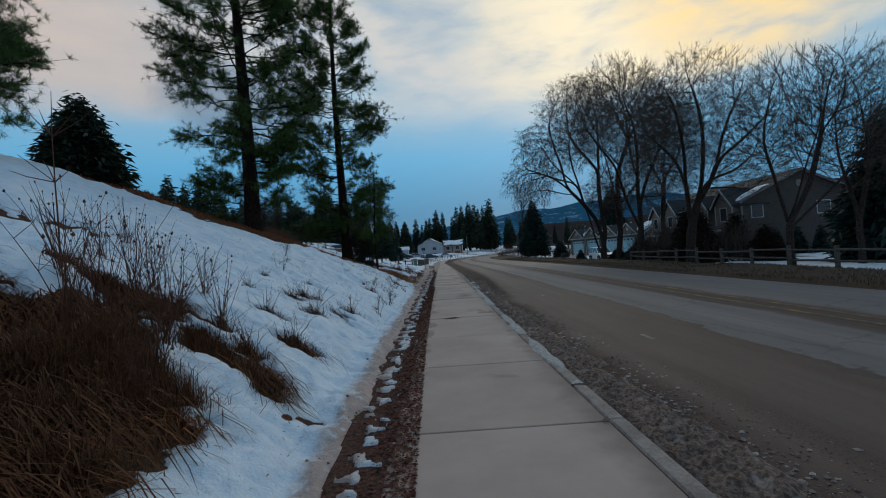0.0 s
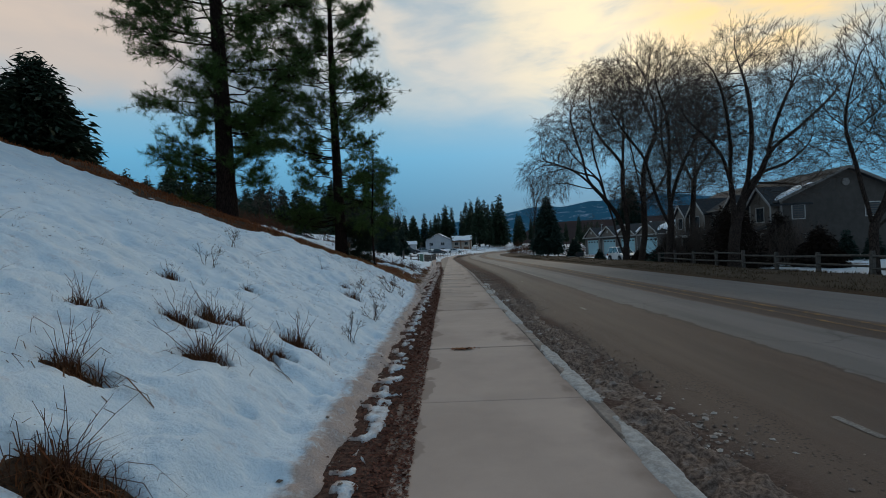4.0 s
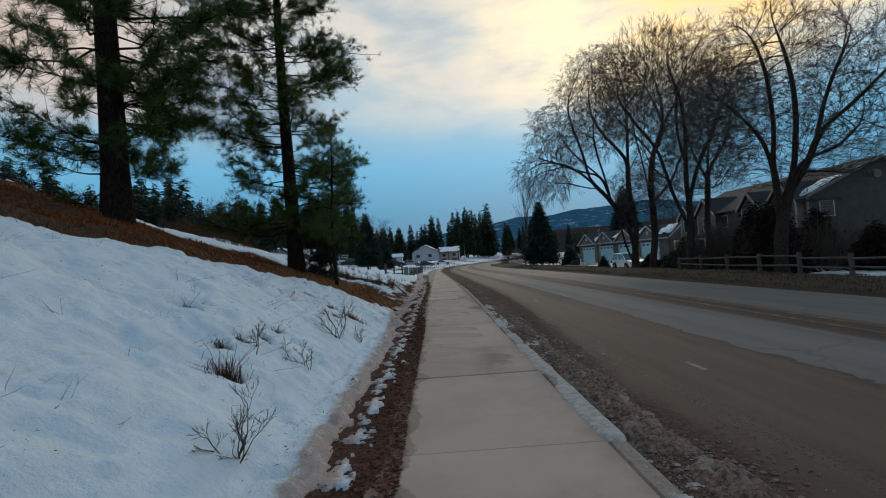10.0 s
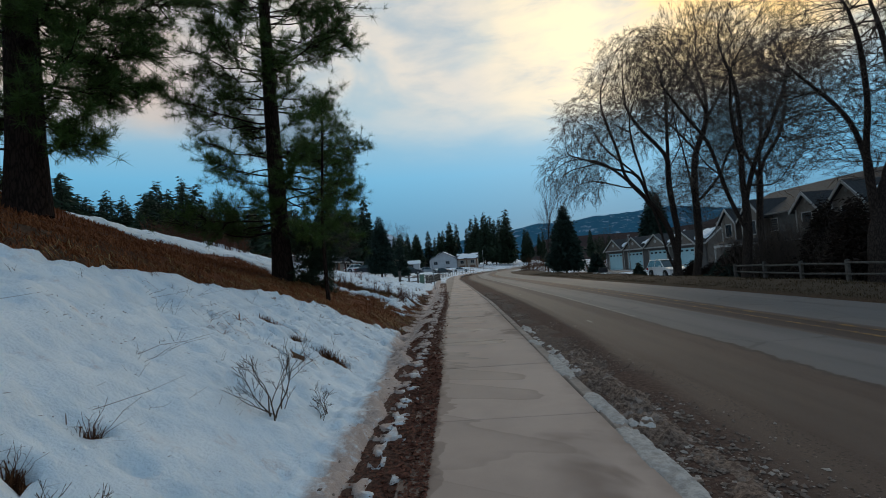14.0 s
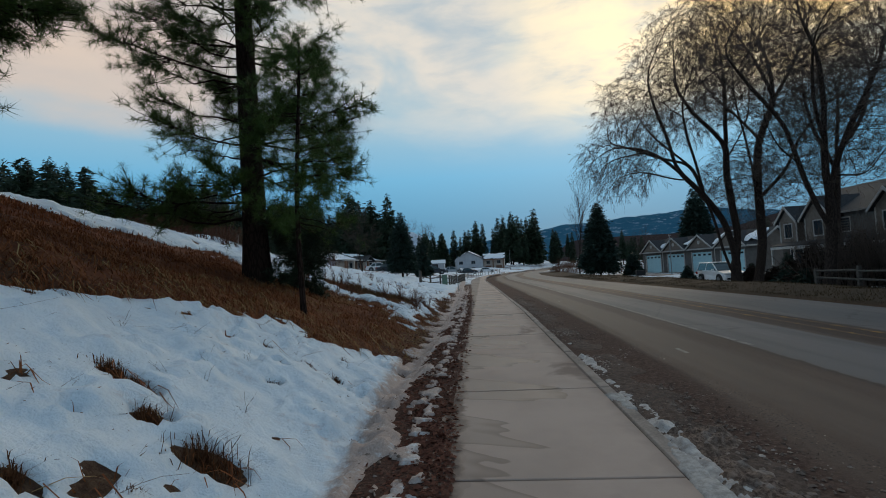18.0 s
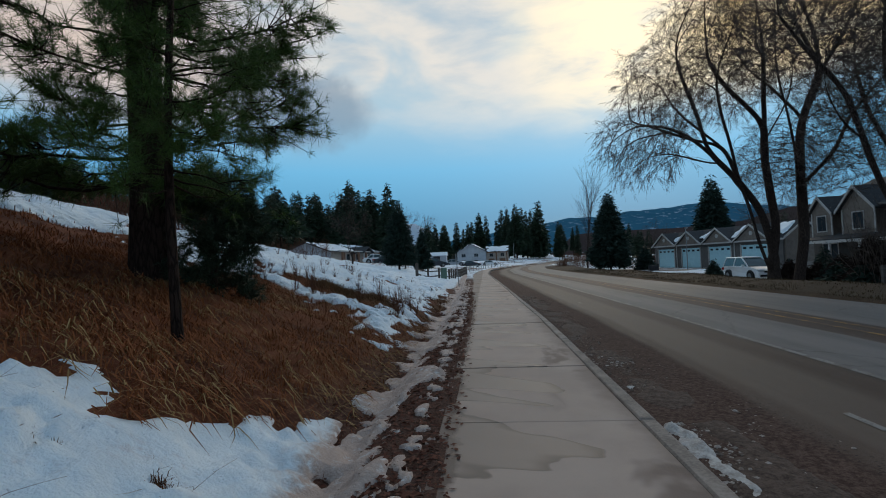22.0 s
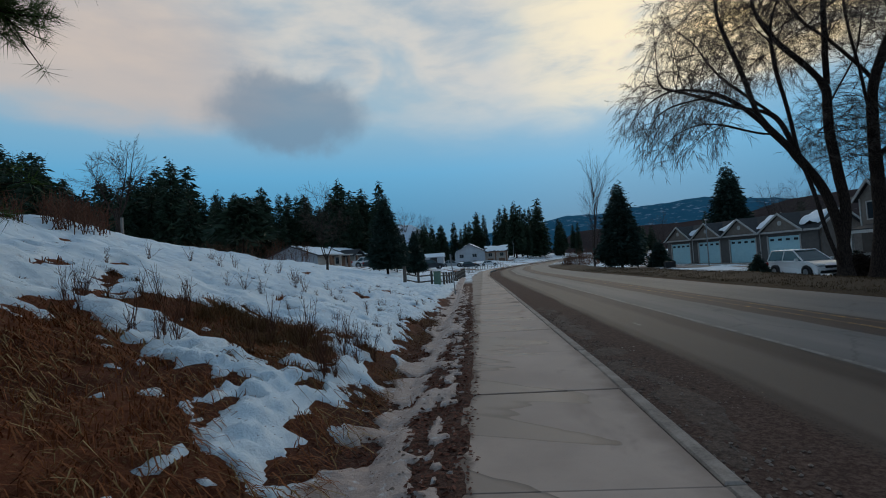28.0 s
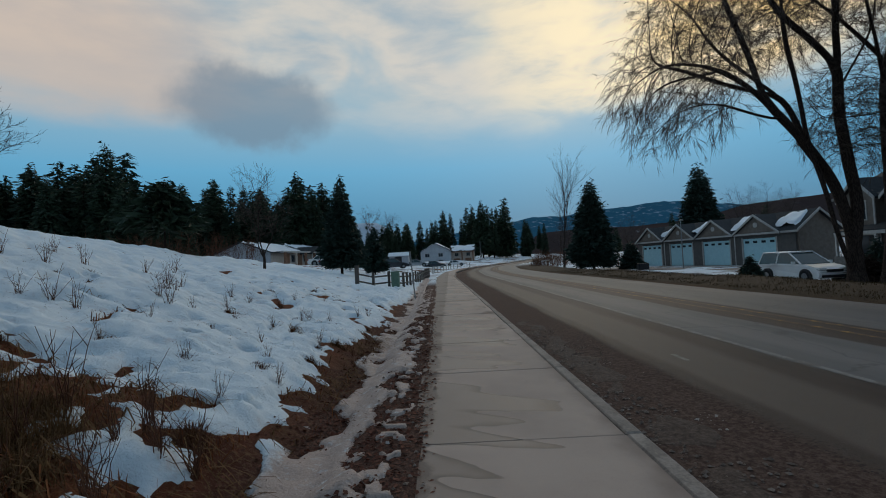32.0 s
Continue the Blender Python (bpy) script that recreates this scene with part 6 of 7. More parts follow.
for x, y, s, foot in ((-35, 245, 0.95, 15.5), (-26.5, 245, 0.95, 12.5), (-70, 245, 1.3, 14.0), (-42, 140, 1.1, None), (28, 150, 0.9, None), (36, 128, 0.7, None), (47, 108, 0.9, None), (42, 95, 0.8, None)):
    bare_tree(x, y, [(-0.3, 0.0, 1.0, 8 * s), (0.35, 0.1, 1.0, 8 * s), (0.0, 0.3, 1.0, 9 * s)], int(400 + x), "round leafless tree far off", foot=foot, trunk_r=0.25 * s, levels=4, twig=1.5 if foot else 1.0, droop=0.2, fork=2.0 * s, mat=ROSE_TWIG if foot else PALE_BARK)


def brush(spots, seed, mat=REDTWIG, stems=70):
    rng = np.random.default_rng(seed)
    for x, y, h, w in spots:
        T = Tubes()
        for _ in range(stems):
            a, r = rng.random() * 6.28, w * rng.random() ** 0.5
            bx, by = x + r * math.cos(a), y + r * math.sin(a)
            bz = far_z(bx, by)
            d = np.array([rng.normal(0, 0.22), rng.normal(0, 0.22), 1.0]) * h * (0.5 + 0.6 * rng.random())
            p = np.array([bx, by, bz])
            T.add([p, p + d * 0.5 + rng.normal(0, 0.05, 3), p + d], [0.018, 0.013, 0.005], 3)
            for _ in range(4):
                q = p + d * (0.35 + 0.5 * rng.random())
                T.add([q, q + rng.normal(0, 0.16 * h, 3) + [0, 0, 0.2 * h]], [0.009, 0.004], 3)
        tagged(T.make("leafless_bush", mat, smooth=False), "leafless red-brown bush in the snow", "bush", "leafless bushes")


brush([(17.5, 120, 3.2, 2.2), (20, 126, 3.0, 2.4), (22.5, 132, 3.2, 2.4), (15.2, 112, 2.2, 1.6), (26, 138, 3.2, 2.6), (12.6, 104, 1.3, 1.0), (-14.2, 39.5, 1.1, 0.9), (-13.2, 41.5, 1.2, 1.0), (-14.8, 43.2, 1.2, 1.0), (-15.6, 39.2, 1.2, 1.0),
       (-20, 74, 3.0, 2.4), (-25, 72, 3.2, 2.6), (-31, 74, 3.2, 2.8), (-36, 70, 3.4, 2.8), (-43, 72, 3.4, 3.0), (38, 110, 2.6, 2.6), (44, 104, 3.0, 2.8), (30, 112, 2.4, 2.2), (52, 98, 3.2, 3.0), (24, 104, 2.0, 1.8), (28, 108, 2.2, 2.0)], 71)

brush([(20.2, 46.5, 3.8, 1.8), (21.5, 42.2, 3.4, 1.6), (19.8, 38.2, 2.6, 1.3), (22.6, 45.2, 4.0, 2.0), (24.5, 47.5, 4.2, 2.0), (24.0, 39.5, 3.2, 1.8), (22.8, 52.6, 1.5, 1.4), (25.0, 55.5, 1.2, 1.5), (27.5, 44.0, 3.8, 2.2)], 72, TWIG, 150)

for x, y, h, r in ((19.2, 37.4, 4.4, 1.6), (20.8, 38.8, 4.6, 1.7), (21.4, 42.0, 4.8, 1.9), (23.4, 44.4, 4.6, 2.0), (19.6, 47.8, 2.8, 1.5), (22.4, 48.0, 3.4, 1.7), (25.4, 41.6, 4.2, 1.9), (21.2, 57.2, 1.1, 1.2), (19.6, 54.6, 1.5, 1.1), (21.0, 54.0, 1.3, 1.4), (20.0, 50.6, 1.8, 1.2), (24.2, 36.0, 2.8, 1.6)):
    conifer(x, y, h, r, int(x * 7 + y), BRUSHWOOD, 16, 0.0, "dense dark brown thicket in front of the row house", "thicket_bush", 0.8, 44, 0.5)


def hill(name, path, base_y, depth, mat, seed, label):
    """A far ridge: a long rise whose crest follows the given (x, height) line."""
    xs = np.linspace(path[0][0], path[-1][0], 160)
    ts = np.linspace(0, 1, 24)
    X, Tt = np.meshgrid(xs, ts)
    H = np.interp(X, [p[0] for p in path], [p[1] for p in path])
    Y = base_y + depth * Tt
    Z = -5 + (H + 5) * smooth(Tt, 0, 1) * (1 + 0.10 * fbm(X, Y * 3, 0.012, 5, seed))
    v = np.stack([X, Y, Z], -1).reshape(-1, 3)
    i = np.arange(23)[:, None] * 160 + np.arange(159)[None, :]
    f = np.stack([i, i + 1, i + 161, i + 160], -1).reshape(-1, 4)
    return tagged(mesh_np(name, v, f, mat, smooth=True), label, "hill", kind="structure")


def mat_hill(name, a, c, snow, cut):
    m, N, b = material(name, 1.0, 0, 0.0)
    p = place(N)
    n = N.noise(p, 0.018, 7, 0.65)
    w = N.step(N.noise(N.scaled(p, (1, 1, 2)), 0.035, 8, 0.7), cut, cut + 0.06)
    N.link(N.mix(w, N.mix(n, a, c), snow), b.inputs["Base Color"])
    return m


# distance haze is put into the far ridge's colours: blue woods, dimmed blue snow
hill("far_ridge", [(-300, 40), (100, 95), (250, 118), (350, 118), (420, 129), (500, 134), (580, 142), (700, 142), (860, 122), (1030, 128), (1200, 146), (1500, 160), (2200, 150)], 900, 620, mat_hill("haze_tinted_forest", (0.022, 0.090, 0.150), (0.045, 0.145, 0.215), (0.22, 0.30, 0.38), 0.56), 3, "far wooded ridge with snow patches, haze painted in as blue")
hill("near_hill", [(60, 4), (85, 22), (130, 25), (180, 25), (240, 29), (280, 39), (320, 44), (420, 50), (650, 56)], 330, 160, mat_hill("brown_wooded_slope", (0.030, 0.024, 0.026), (0.072, 0.052, 0.048), (0.3, 0.3, 0.32), 0.64), 5, "brown wooded hillside beyond the houses")
hill("left_hill", [(-700, 40), (-300, 34), (-160, 28), (-60, 22), (-34, 22), (-25, 17), (-18, 13), (-12, 0.5)], 215, 40, mat_hill("snowy_slope", (0.06, 0.05, 0.045), (0.12, 0.10, 0.09), (0.55, 0.62, 0.70), 0.46), 6, "snowy hillside behind the wood")


# ---- houses ----
SIDING = plain("grey_siding", (0.095, 0.09, 0.088), (0.13, 0.12, 0.116), 2.0, 0.8, grain=30)
DARK_SIDING = plain("dark_grey_siding", (0.060, 0.051, 0.045), (0.082, 0.070, 0.062), 2.0, 0.8, grain=30)
TAN = plain("tan_shingles", (0.15, 0.125, 0.108), (0.21, 0.175, 0.15), 3.0, 0.85, grain=22)
CREAM = plain("cream_siding", (0.40, 0.34, 0.29), (0.50, 0.43, 0.37), 2.0, 0.8, grain=25)
PALE_WALL = plain("pale_grey_wall", (0.36, 0.37, 0.40), (0.46, 0.47, 0.49), 1.0, 0.8, grain=25)
TRIM = plain("white_trim", (0.36, 0.345, 0.33), (0.47, 0.45, 0.43), 4.0, 0.6)
DOOR_WHITE = plain("pale_blue_garage_door", (0.37, 0.61, 0.69), (0.44, 0.68, 0.75), 3.0, 0.5)
TRIM_DULL = plain("dull_grey_trim", (0.17, 0.155, 0.145), (0.24, 0.22, 0.205), 4.0, 0.7)
ROOFING = plain("dark_roof_shingles", (0.026, 0.028, 0.031), (0.05, 0.052, 0.056), 6.0, 0.9, grain=40, rel=0.6)
ROOF_SNOW = plain("roof_snow", (0.76, 0.80, 0.84), (0.86, 0.88, 0.90), 1.2, 0.7, rel=0.5, grain=14)
BROWN_WALL = plain("brown_boards", (0.16, 0.085, 0.055), (0.26, 0.14, 0.09), 3.0, 0.8)
STONE = plain("grey_stone_base", (0.11, 0.105, 0.10), (0.20, 0.19, 0.18), 5.0, 0.9, rel=0.7)
WOOD_GREY = plain("weathered_wood", (0.060, 0.052, 0.046), (0.14, 0.122, 0.108), 8.0, 0.9, grain=40, rel=0.5)
GREEN_PAINT = plain("faded_green_paint", (0.10, 0.17, 0.13), (0.15, 0.23, 0.18), 8.0, 0.7)
METAL = plain("galvanised_metal", (0.22, 0.23, 0.24), (0.32, 0.33, 0.34), 9.0, 0.45, 0.8, 0.5)
DARK = plain("dark_plastic", (0.018, 0.018, 0.02), (0.03, 0.03, 0.032), 8.0, 0.5)


def mat_glass(name, tint=(0.02, 0.026, 0.032)):
    m, N, b = material(name, 0.06, 0, 0.5)
    p = place(N)
    N.link(N.mix(N.noise(p, 1.2, 3, 0.5), tint, (tint[0] * 2.2, tint[1] * 2.2, tint[2] * 2.2)), b.inputs["Base Color"])
    return m


GLASS = mat_glass("window_glass")


def window(parent, u, v, z, w, h, axis="u", face=-1, panes=2):
    """A framed window on a wall; axis: the way it runs; face: the side the wall looks to."""
    def pt(a, b, c):
        return (a, b, c) if axis == "u" else (b, a, c)
    def bx(a0, b0, c0, a1, b1, c1):
        p, q = pt(a0, b0, c0), pt(a1, b1, c1)
        return tuple(min(m, n) for m, n in zip(p, q)) + tuple(max(m, n) for m, n in zip(p, q))
    a, b = (u, v) if axis == "u" else (v, u)
    bm = bmesh.new()
    for a0, c0, a1, c1 in ((-w / 2 - 0.09, -0.09, -w / 2, h + 0.09), (w / 2, -0.09, w / 2 + 0.09, h + 0.09), (-w / 2, h, w / 2, h + 0.09), (-w / 2, -0.09, w / 2, 0)):
        box(bm, *bx(a + a0, b + face * 0.05, z + c0, a + a1, b - face * 0.02, z + c1))
    win = part("window", bm, TRIM, parent)
    for i in range(panes):
        a0 = a - w / 2 + w * i / panes
        boxed("pane", bx(a0 + 0.025, b + face * 0.02, z + 0.02, a0 + w / panes - 0.025, b - face * 0.03, z + h - 0.02), GLASS, win)
    return win


def siding(parent, u0, v, u1, z0, z1, mat, axis="u", face=-1, step=0.2, name="siding_board"):
    """Lapped boards on a wall, joined into one part."""
    bm = bmesh.new()
    z = z0
    while z < z1 - 0.02:
        t = min(z + step, z1)
        o = [(0.0, z), (face * 0.028, z), (face * 0.010, t), (0.0, t)]
        if axis == "u":
            prism(bm, [(v + a, c) for a, c in o], u0, u1, "yz")
        else:
            prism(bm, [(v + a, c) for a, c in o], u0, u1, "xz")
        z = t
    return tagged(part(name, bm, mat, parent), kind="stuff")


def gable_roof(parent, u0, u1, v0, v1, z, rise, over, mat, along="u", name="roof", thick=0.14):
    """Two sloping slabs; the ridge runs along u or v."""
    bm = bmesh.new()
    if along == "u":
        mid, half = (v0 + v1) / 2, (v1 - v0) / 2
        k = rise / half
        o = [(v0 - over, z - k * over), (mid, z + rise), (v1 + over, z - k * over), (v1 + over, z - k * over + thick), (mid, z + rise + thick), (v0 - over, z - k * over + thick)]
        prism(bm, o, u0 - over, u1 + over, "yz")
    else:
        mid, half = (u0 + u1) / 2, (u1 - u0) / 2
        k = rise / half
        o = [(u0 - over, z - k * over), (mid, z + rise), (u1 + over, z - k * over), (u1 + over, z - k * over + thick), (mid, z + rise + thick), (u0 - over, z - k * over + thick)]
        prism(bm, o, v0 - over, v1 + over, "xz")
    return part(name, bm, mat, parent)


def snow_lump(parent, u0, u1, v0, v1, zf, seed, thick=0.14, name="roof_snow"):
    """A melting sheet of snow on a roof; zf gives the roof's height."""
    n, m = 26, 16
    U, V = np.meshgrid(np.linspace(u0, u1, n), np.linspace(v0, v1, m))
    edge = np.minimum.reduce([(U - u0) / (u1 - u0), (u1 - U) / (u1 - u0), (V - v0) / (v1 - v0), (v1 - V) / (v1 - v0)]) * 4
    t = smooth(edge + 1.3 * fbm(U, V, 0.9, 4, seed), 0.15, 0.7)
    Z = zf(U, V) + thick * t * (1 + 0.6 * fbm(U, V, 2.0, 3, seed + 3)) - 0.10 * (t < 0.02)
    i = np.arange(m - 1)[:, None] * n + np.arange(n - 1)[None, :]
    f = np.stack([i, i + 1, i + n + 1, i + n], -1).reshape(-1, 4)
    return mesh_np(name, np.stack([U, V, Z], -1).reshape(-1, 3), f, ROOF_SNOW, parent, "melting snow on the roof", True)


def frame_at(name, x, y, z, heading):
    """An Empty whose x runs along the front, y into the building."""
    return empty(name, Matrix.Translation((x, y, z)) @ Matrix.Rotation(heading, 4, "Z"))


def garages():
    d = Vector((1.33, -5.57)).normalized()
    top = frame_at("garage_row", 26.9, 100.9, -0.62, math.atan2(d.y, d.x))
    # in this frame +y points away from the road on the front's left hand, so the building lies at +y
    S, L, D, H = 5.73, 4 * 5.73 + 1.5, 4.8, 3.42
    x = 0.0
    for i in range(4):
        a = i * S + 0.9
        boxed("wall_pier", (x, 0, 0, a, 0.2, H), SIDING, top)
        boxed("lintel", (a, 0, 2.78, a + 4.1, 0.2, H), SIDING, top)
        x = a + 4.1
    boxed("wall_pier", (x, 0, 0, L - 0.2, 0.2, H), SIDING, top)
    boxed("end_wall", (0, 0.2, 0, 0.2, D, H), SIDING, top)
    boxed("back_wall", (0.2, D - 0.2, 0, L - 0.2, D, H), SIDING, top)
    bm = bmesh.new()
    prism(bm, [(0.2, 0), (D, 0), (D, H), (D / 2 + 0.1, H + 1.75), (0.2, H)], L - 0.2, L, "yz")
    part("side_wall", bm, TAN, top, "tan gable end wall")
    siding(top, 0.2, L, D, 0, H, TAN, "v", 1)
    gable_roof(top, 0, L, 0, D, H, 1.75, 0.35, ROOFING)
    for k in (-1, 1):
        bm = bmesh.new()
        a0, a1 = (-0.36, D / 2) if k < 0 else (D / 2, D + 0.36)
        z0, z1 = (H - 0.22, H + 1.72) if k < 0 else (H + 1.72, H - 0.22)
        prism(bm, [(a0, z0), (a1, z1), (a1, z1 + 0.24), (a0, z0 + 0.24)], L + 0.34, L + 0.42, "yz")
        part("barge_board", bm, TRIM, top)
    boxed("fascia", (-0.36, -0.42, H - 0.30, L + 0.36, -0.34, H - 0.10), TRIM, top)
    for i in range(4):
        c = i * S + 2.95
        bm = bmesh.new()
        prism(bm, [(c - 2.5, H - 0.1), (c + 2.5, H - 0.1), (c, H + 1.62)], -0.30, 0.3, "xz")
        g = part("gable", bm, TAN, top, "small shingled gable")
        siding(g, c - 1.4, -0.30, c + 1.4, H + 0.05, H + 0.55, TAN, "u", -1, 0.16, "shingle_row")
        bm = bmesh.new()
        prism(bm, [(c - 2.85, H - 0.30), (c, H + 1.62), (c + 2.85, H - 0.30), (c + 2.85, H - 0.14), (c, H + 1.80), (c - 2.85, H - 0.14)], -0.5, 3.6, "xz")
        part("gable_roof", bm, ROOFING, top)
        for s in (-1, 1):
            bm = bmesh.new()
            prism(bm, [(c + s * 2.88, H - 0.34), (c, H + 1.60), (c, H + 1.84), (c + s * 2.88, H - 0.12)], -0.58, -0.502, "xz")
            part("barge_board", bm, TRIM, top)
        bm = bmesh.new()
        cyl(bm, (c, -0.36, H + 0.72), (c, -0.29, H + 0.72), 0.26, sides=16)
        part("round_vent", bm, TRIM, top)
        door = boxed("garage_door", (c - 2.0, 0.08, 0.0, c + 2.0, 0.15, 2.76), DOOR_WHITE, top, "pale blue panelled garage door")
        for r in range(4):
            for q in range(4):
                u = c - 1.5 + q * 1.0
                z = 0.12 + r * 0.68
                if r == 3:
                    boxed("pane", (u - 0.24, 0.05, z + 0.12, u + 0.24, 0.09, z + 0.36), GLASS, door)
                else:
                    boxed("panel", (u - 0.42, 0.06, z + 0.06, u + 0.42, 0.09, z + 0.56), DOOR_WHITE, door)
        for s in (-1, 1):
            boxed("door_frame", (c + s * 2.05 - 0.07, -0.04, 0, c + s * 2.05 + 0.07, 0.06, 2.85), TRIM, top)
        snow_lump(top, c + 1.7, c + 4.1, 0.1, 2.6, lambda U, V: H + 0.42 + V * 0.5 + 0 * U, 900 + i, 0.30)
        if i in (1, 3):
            bm = bmesh.new()
            cyl(bm, (c - 2.75, -0.30, 0), (c - 2.75, -0.30, H - 0.2), 0.05, sides=8)
            part("downpipe", bm, TRIM, top)
    tagged(top, "row of four garages with grey walls and pale blue doors", "garage")
    apron = boxed("driveway", (-1, -7.5, -0.25, L + 8, -0.02, -0.02), KERB)
    apron.matrix_world = top.matrix_world.copy()
    tagged(apron, "concrete driveway in front of the garages, partly snowed", "driveway", kind="structure")


garages()


def townhouse():
    """The long two-storey row: its front looks at the road, its gable end at the walker."""
    top = frame_at("townhouse", 30.6, 69.3, -0.45, -math.pi / 2)
    L, D, H = 20.3, 12.0, 5.2
    bm = bmesh.new()
    box(bm, 0, 0, 0, L - 0.25, 0.25, H)
    box(bm, 0, 0.25, 0, 0.25, D, H)
    box(bm, 0.25, D - 0.25, 0, L - 0.25, D, H)
    part("wall", bm, DARK_SIDING, top)
    bm = bmesh.new()
    prism(bm, [(0, 0), (D, 0), (D, H), (D / 2, H + 2.75), (0, H)], L - 0.25, L, "yz")
    part("end_wall", bm, DARK_SIDING, top, "dark grey gable end wall")
    siding(top, 0.05, L, D, 0.3, H, DARK_SIDING, "v", 1, 0.22)
    siding(top, 0, 0, L, 2.8, H, SIDING, "u", -1, 0.22)
    gable_roof(top, 0, L, 0, D, H, 2.75, 0.5, ROOFING, thick=0.2)
    snow_lump(top, L - 1.6, L + 0.4, -0.4, 3.0, lambda U, V: H + 0.24 + V * 0.458 + 0 * U, 941, 0.12)
    snow_lump(top, 15.6, 16.9, -0.3, 1.6, lambda U, V: H + 0.24 + V * 0.458 + 0 * U, 942, 0.12)
    for s, a in ((-1, 0), (1, 1)):
        bm = bmesh.new()
        if s < 0:
            prism(bm, [(-0.5, H - 0.22), (D / 2, H + 2.72), (D / 2, H + 2.98), (-0.5, H + 0.02)], L + 0.5, L + 0.58, "yz")
        else:
            prism(bm, [(D / 2, H + 2.72), (D + 0.5, H - 0.22), (D + 0.5, H + 0.02), (D / 2, H + 2.98)], L + 0.5, L + 0.58, "yz")
        part("barge_board", bm, TRIM_DULL, top)
    boxed("corner_board", (L - 0.12, -0.06, 0, L + 0.06, 0.12, H), TRIM_DULL, top)
    bm = bmesh.new()
    cyl(bm, (L + 0.02, D / 2, H + 1.5), (L + 0.10, D / 2, H + 1.5), 0.34, sides=18)
    part("round_vent", bm, TRIM_DULL, top)
    boxed("gutter", (-0.4, -0.62, H - 0.20, L + 0.4, -0.50, H - 0.04), TRIM_DULL, top)
    window(top, L, 1.6, 3.5, 1.1, 1.2, "v", 1)
    window(top, L, 1.6, 0.9, 1.1, 1.1, "v", 1)
    window(top, L, 8.4, 3.5, 1.3, 1.2, "v", 1)
    for c, w, up in ((2.4, 1.25, 1.05), (6.6, 1.7, 1.45), (14.2, 1.25, 1.05), (18.5, 1.5, 1.3)):
        bm = bmesh.new()
        prism(bm, [(c - w, 2.7), (c + w, 2.7), (c + w, H - 0.1), (c, H + up), (c - w, H - 0.1)], -0.75, 0.1, "xz")
        bay = part("gabled_bay", bm, TAN, top, "tan shingled bay with a white-edged gable")
        siding(bay, c - w + 0.02, -0.75, c + w - 0.02, H - 0.25, H + 0.2, TAN, "u", -1, 0.16, "shingle_row")
        k = (up + 0.1) / w
        bm = bmesh.new()
        prism(bm, [(c - w - 0.4, H - 0.1 - 0.4 * k), (c, H + up), (c + w + 0.4, H - 0.1 - 0.4 * k), (c + w + 0.4, H + 0.06 - 0.4 * k), (c, H + up + 0.19), (c - w - 0.4, H + 0.06 - 0.4 * k)], -1.05, 2.9, "xz")
        part("bay_roof", bm, ROOFING, top)
        for s in (-1, 1):
            bm = bmesh.new()
            prism(bm, [(c + s * (w + 0.44), H - 0.16 - 0.44 * k), (c, H + up - 0.03), (c, H + up + 0.23), (c + s * (w + 0.44), H + 0.08 - 0.44 * k)], -1.13, -1.052, "xz")
            part("barge_board", bm, TRIM, top)
            boxed("corner_board", (c + s * w - 0.07, -0.80, 2.7, c + s * w + 0.07, -0.72, H - 0.2), TRIM, top)
        boxed("skirt_board", (c - w - 0.05, -0.81, 2.62, c + w + 0.05, -0.74, 2.80), TRIM, top)
        bm = bmesh.new()
        cyl(bm, (c, -0.80, H + up - 0.62), (c, -0.74, H + up - 0.62), 0.16, sides=14)
        part("round_vent", bm, TRIM_DULL, top)
        window(top, c, -0.75, 3.35, 1.1, 1.3, "u", -1)
        if c + 2.6 < L - 0.8:
            window(top, c + 2.2, -0.0, 3.5, 1.0, 1.1, "u", -1)
        window(top, c - 0.2, -0.0, 0.8, 1.8, 1.4, "u", -1)
    bm = bmesh.new()
    prism(bm, [(-2.1, 2.45), (0.0, 3.0), (0.0, 3.14), (-2.1, 2.59)], 1.6, L - 0.4, "yz")
    part("porch_roof", bm, ROOFING, top)
    boxed("porch_beam", (1.6, -2.12, 2.26, L - 0.4, -1.98, 2.50), TRIM, top)
    for u in np.arange(1.75, L, 3.35):
        boxed("porch_post", (u - 0.08, -2.12, 0.1, u + 0.08, -1.96, 2.28), TRIM, top)
    boxed("porch_base", (1.5, -2.3, -0.3, L - 0.2, -0.02, 0.12), STONE, top)
    boxed("porch_wall", (1.6, -2.2, 0.12, L * 0.42, -2.0, 0.75), STONE, top)
    tagged(top, "long two-storey row house with dark siding and tan gabled bays", "house")


townhouse()


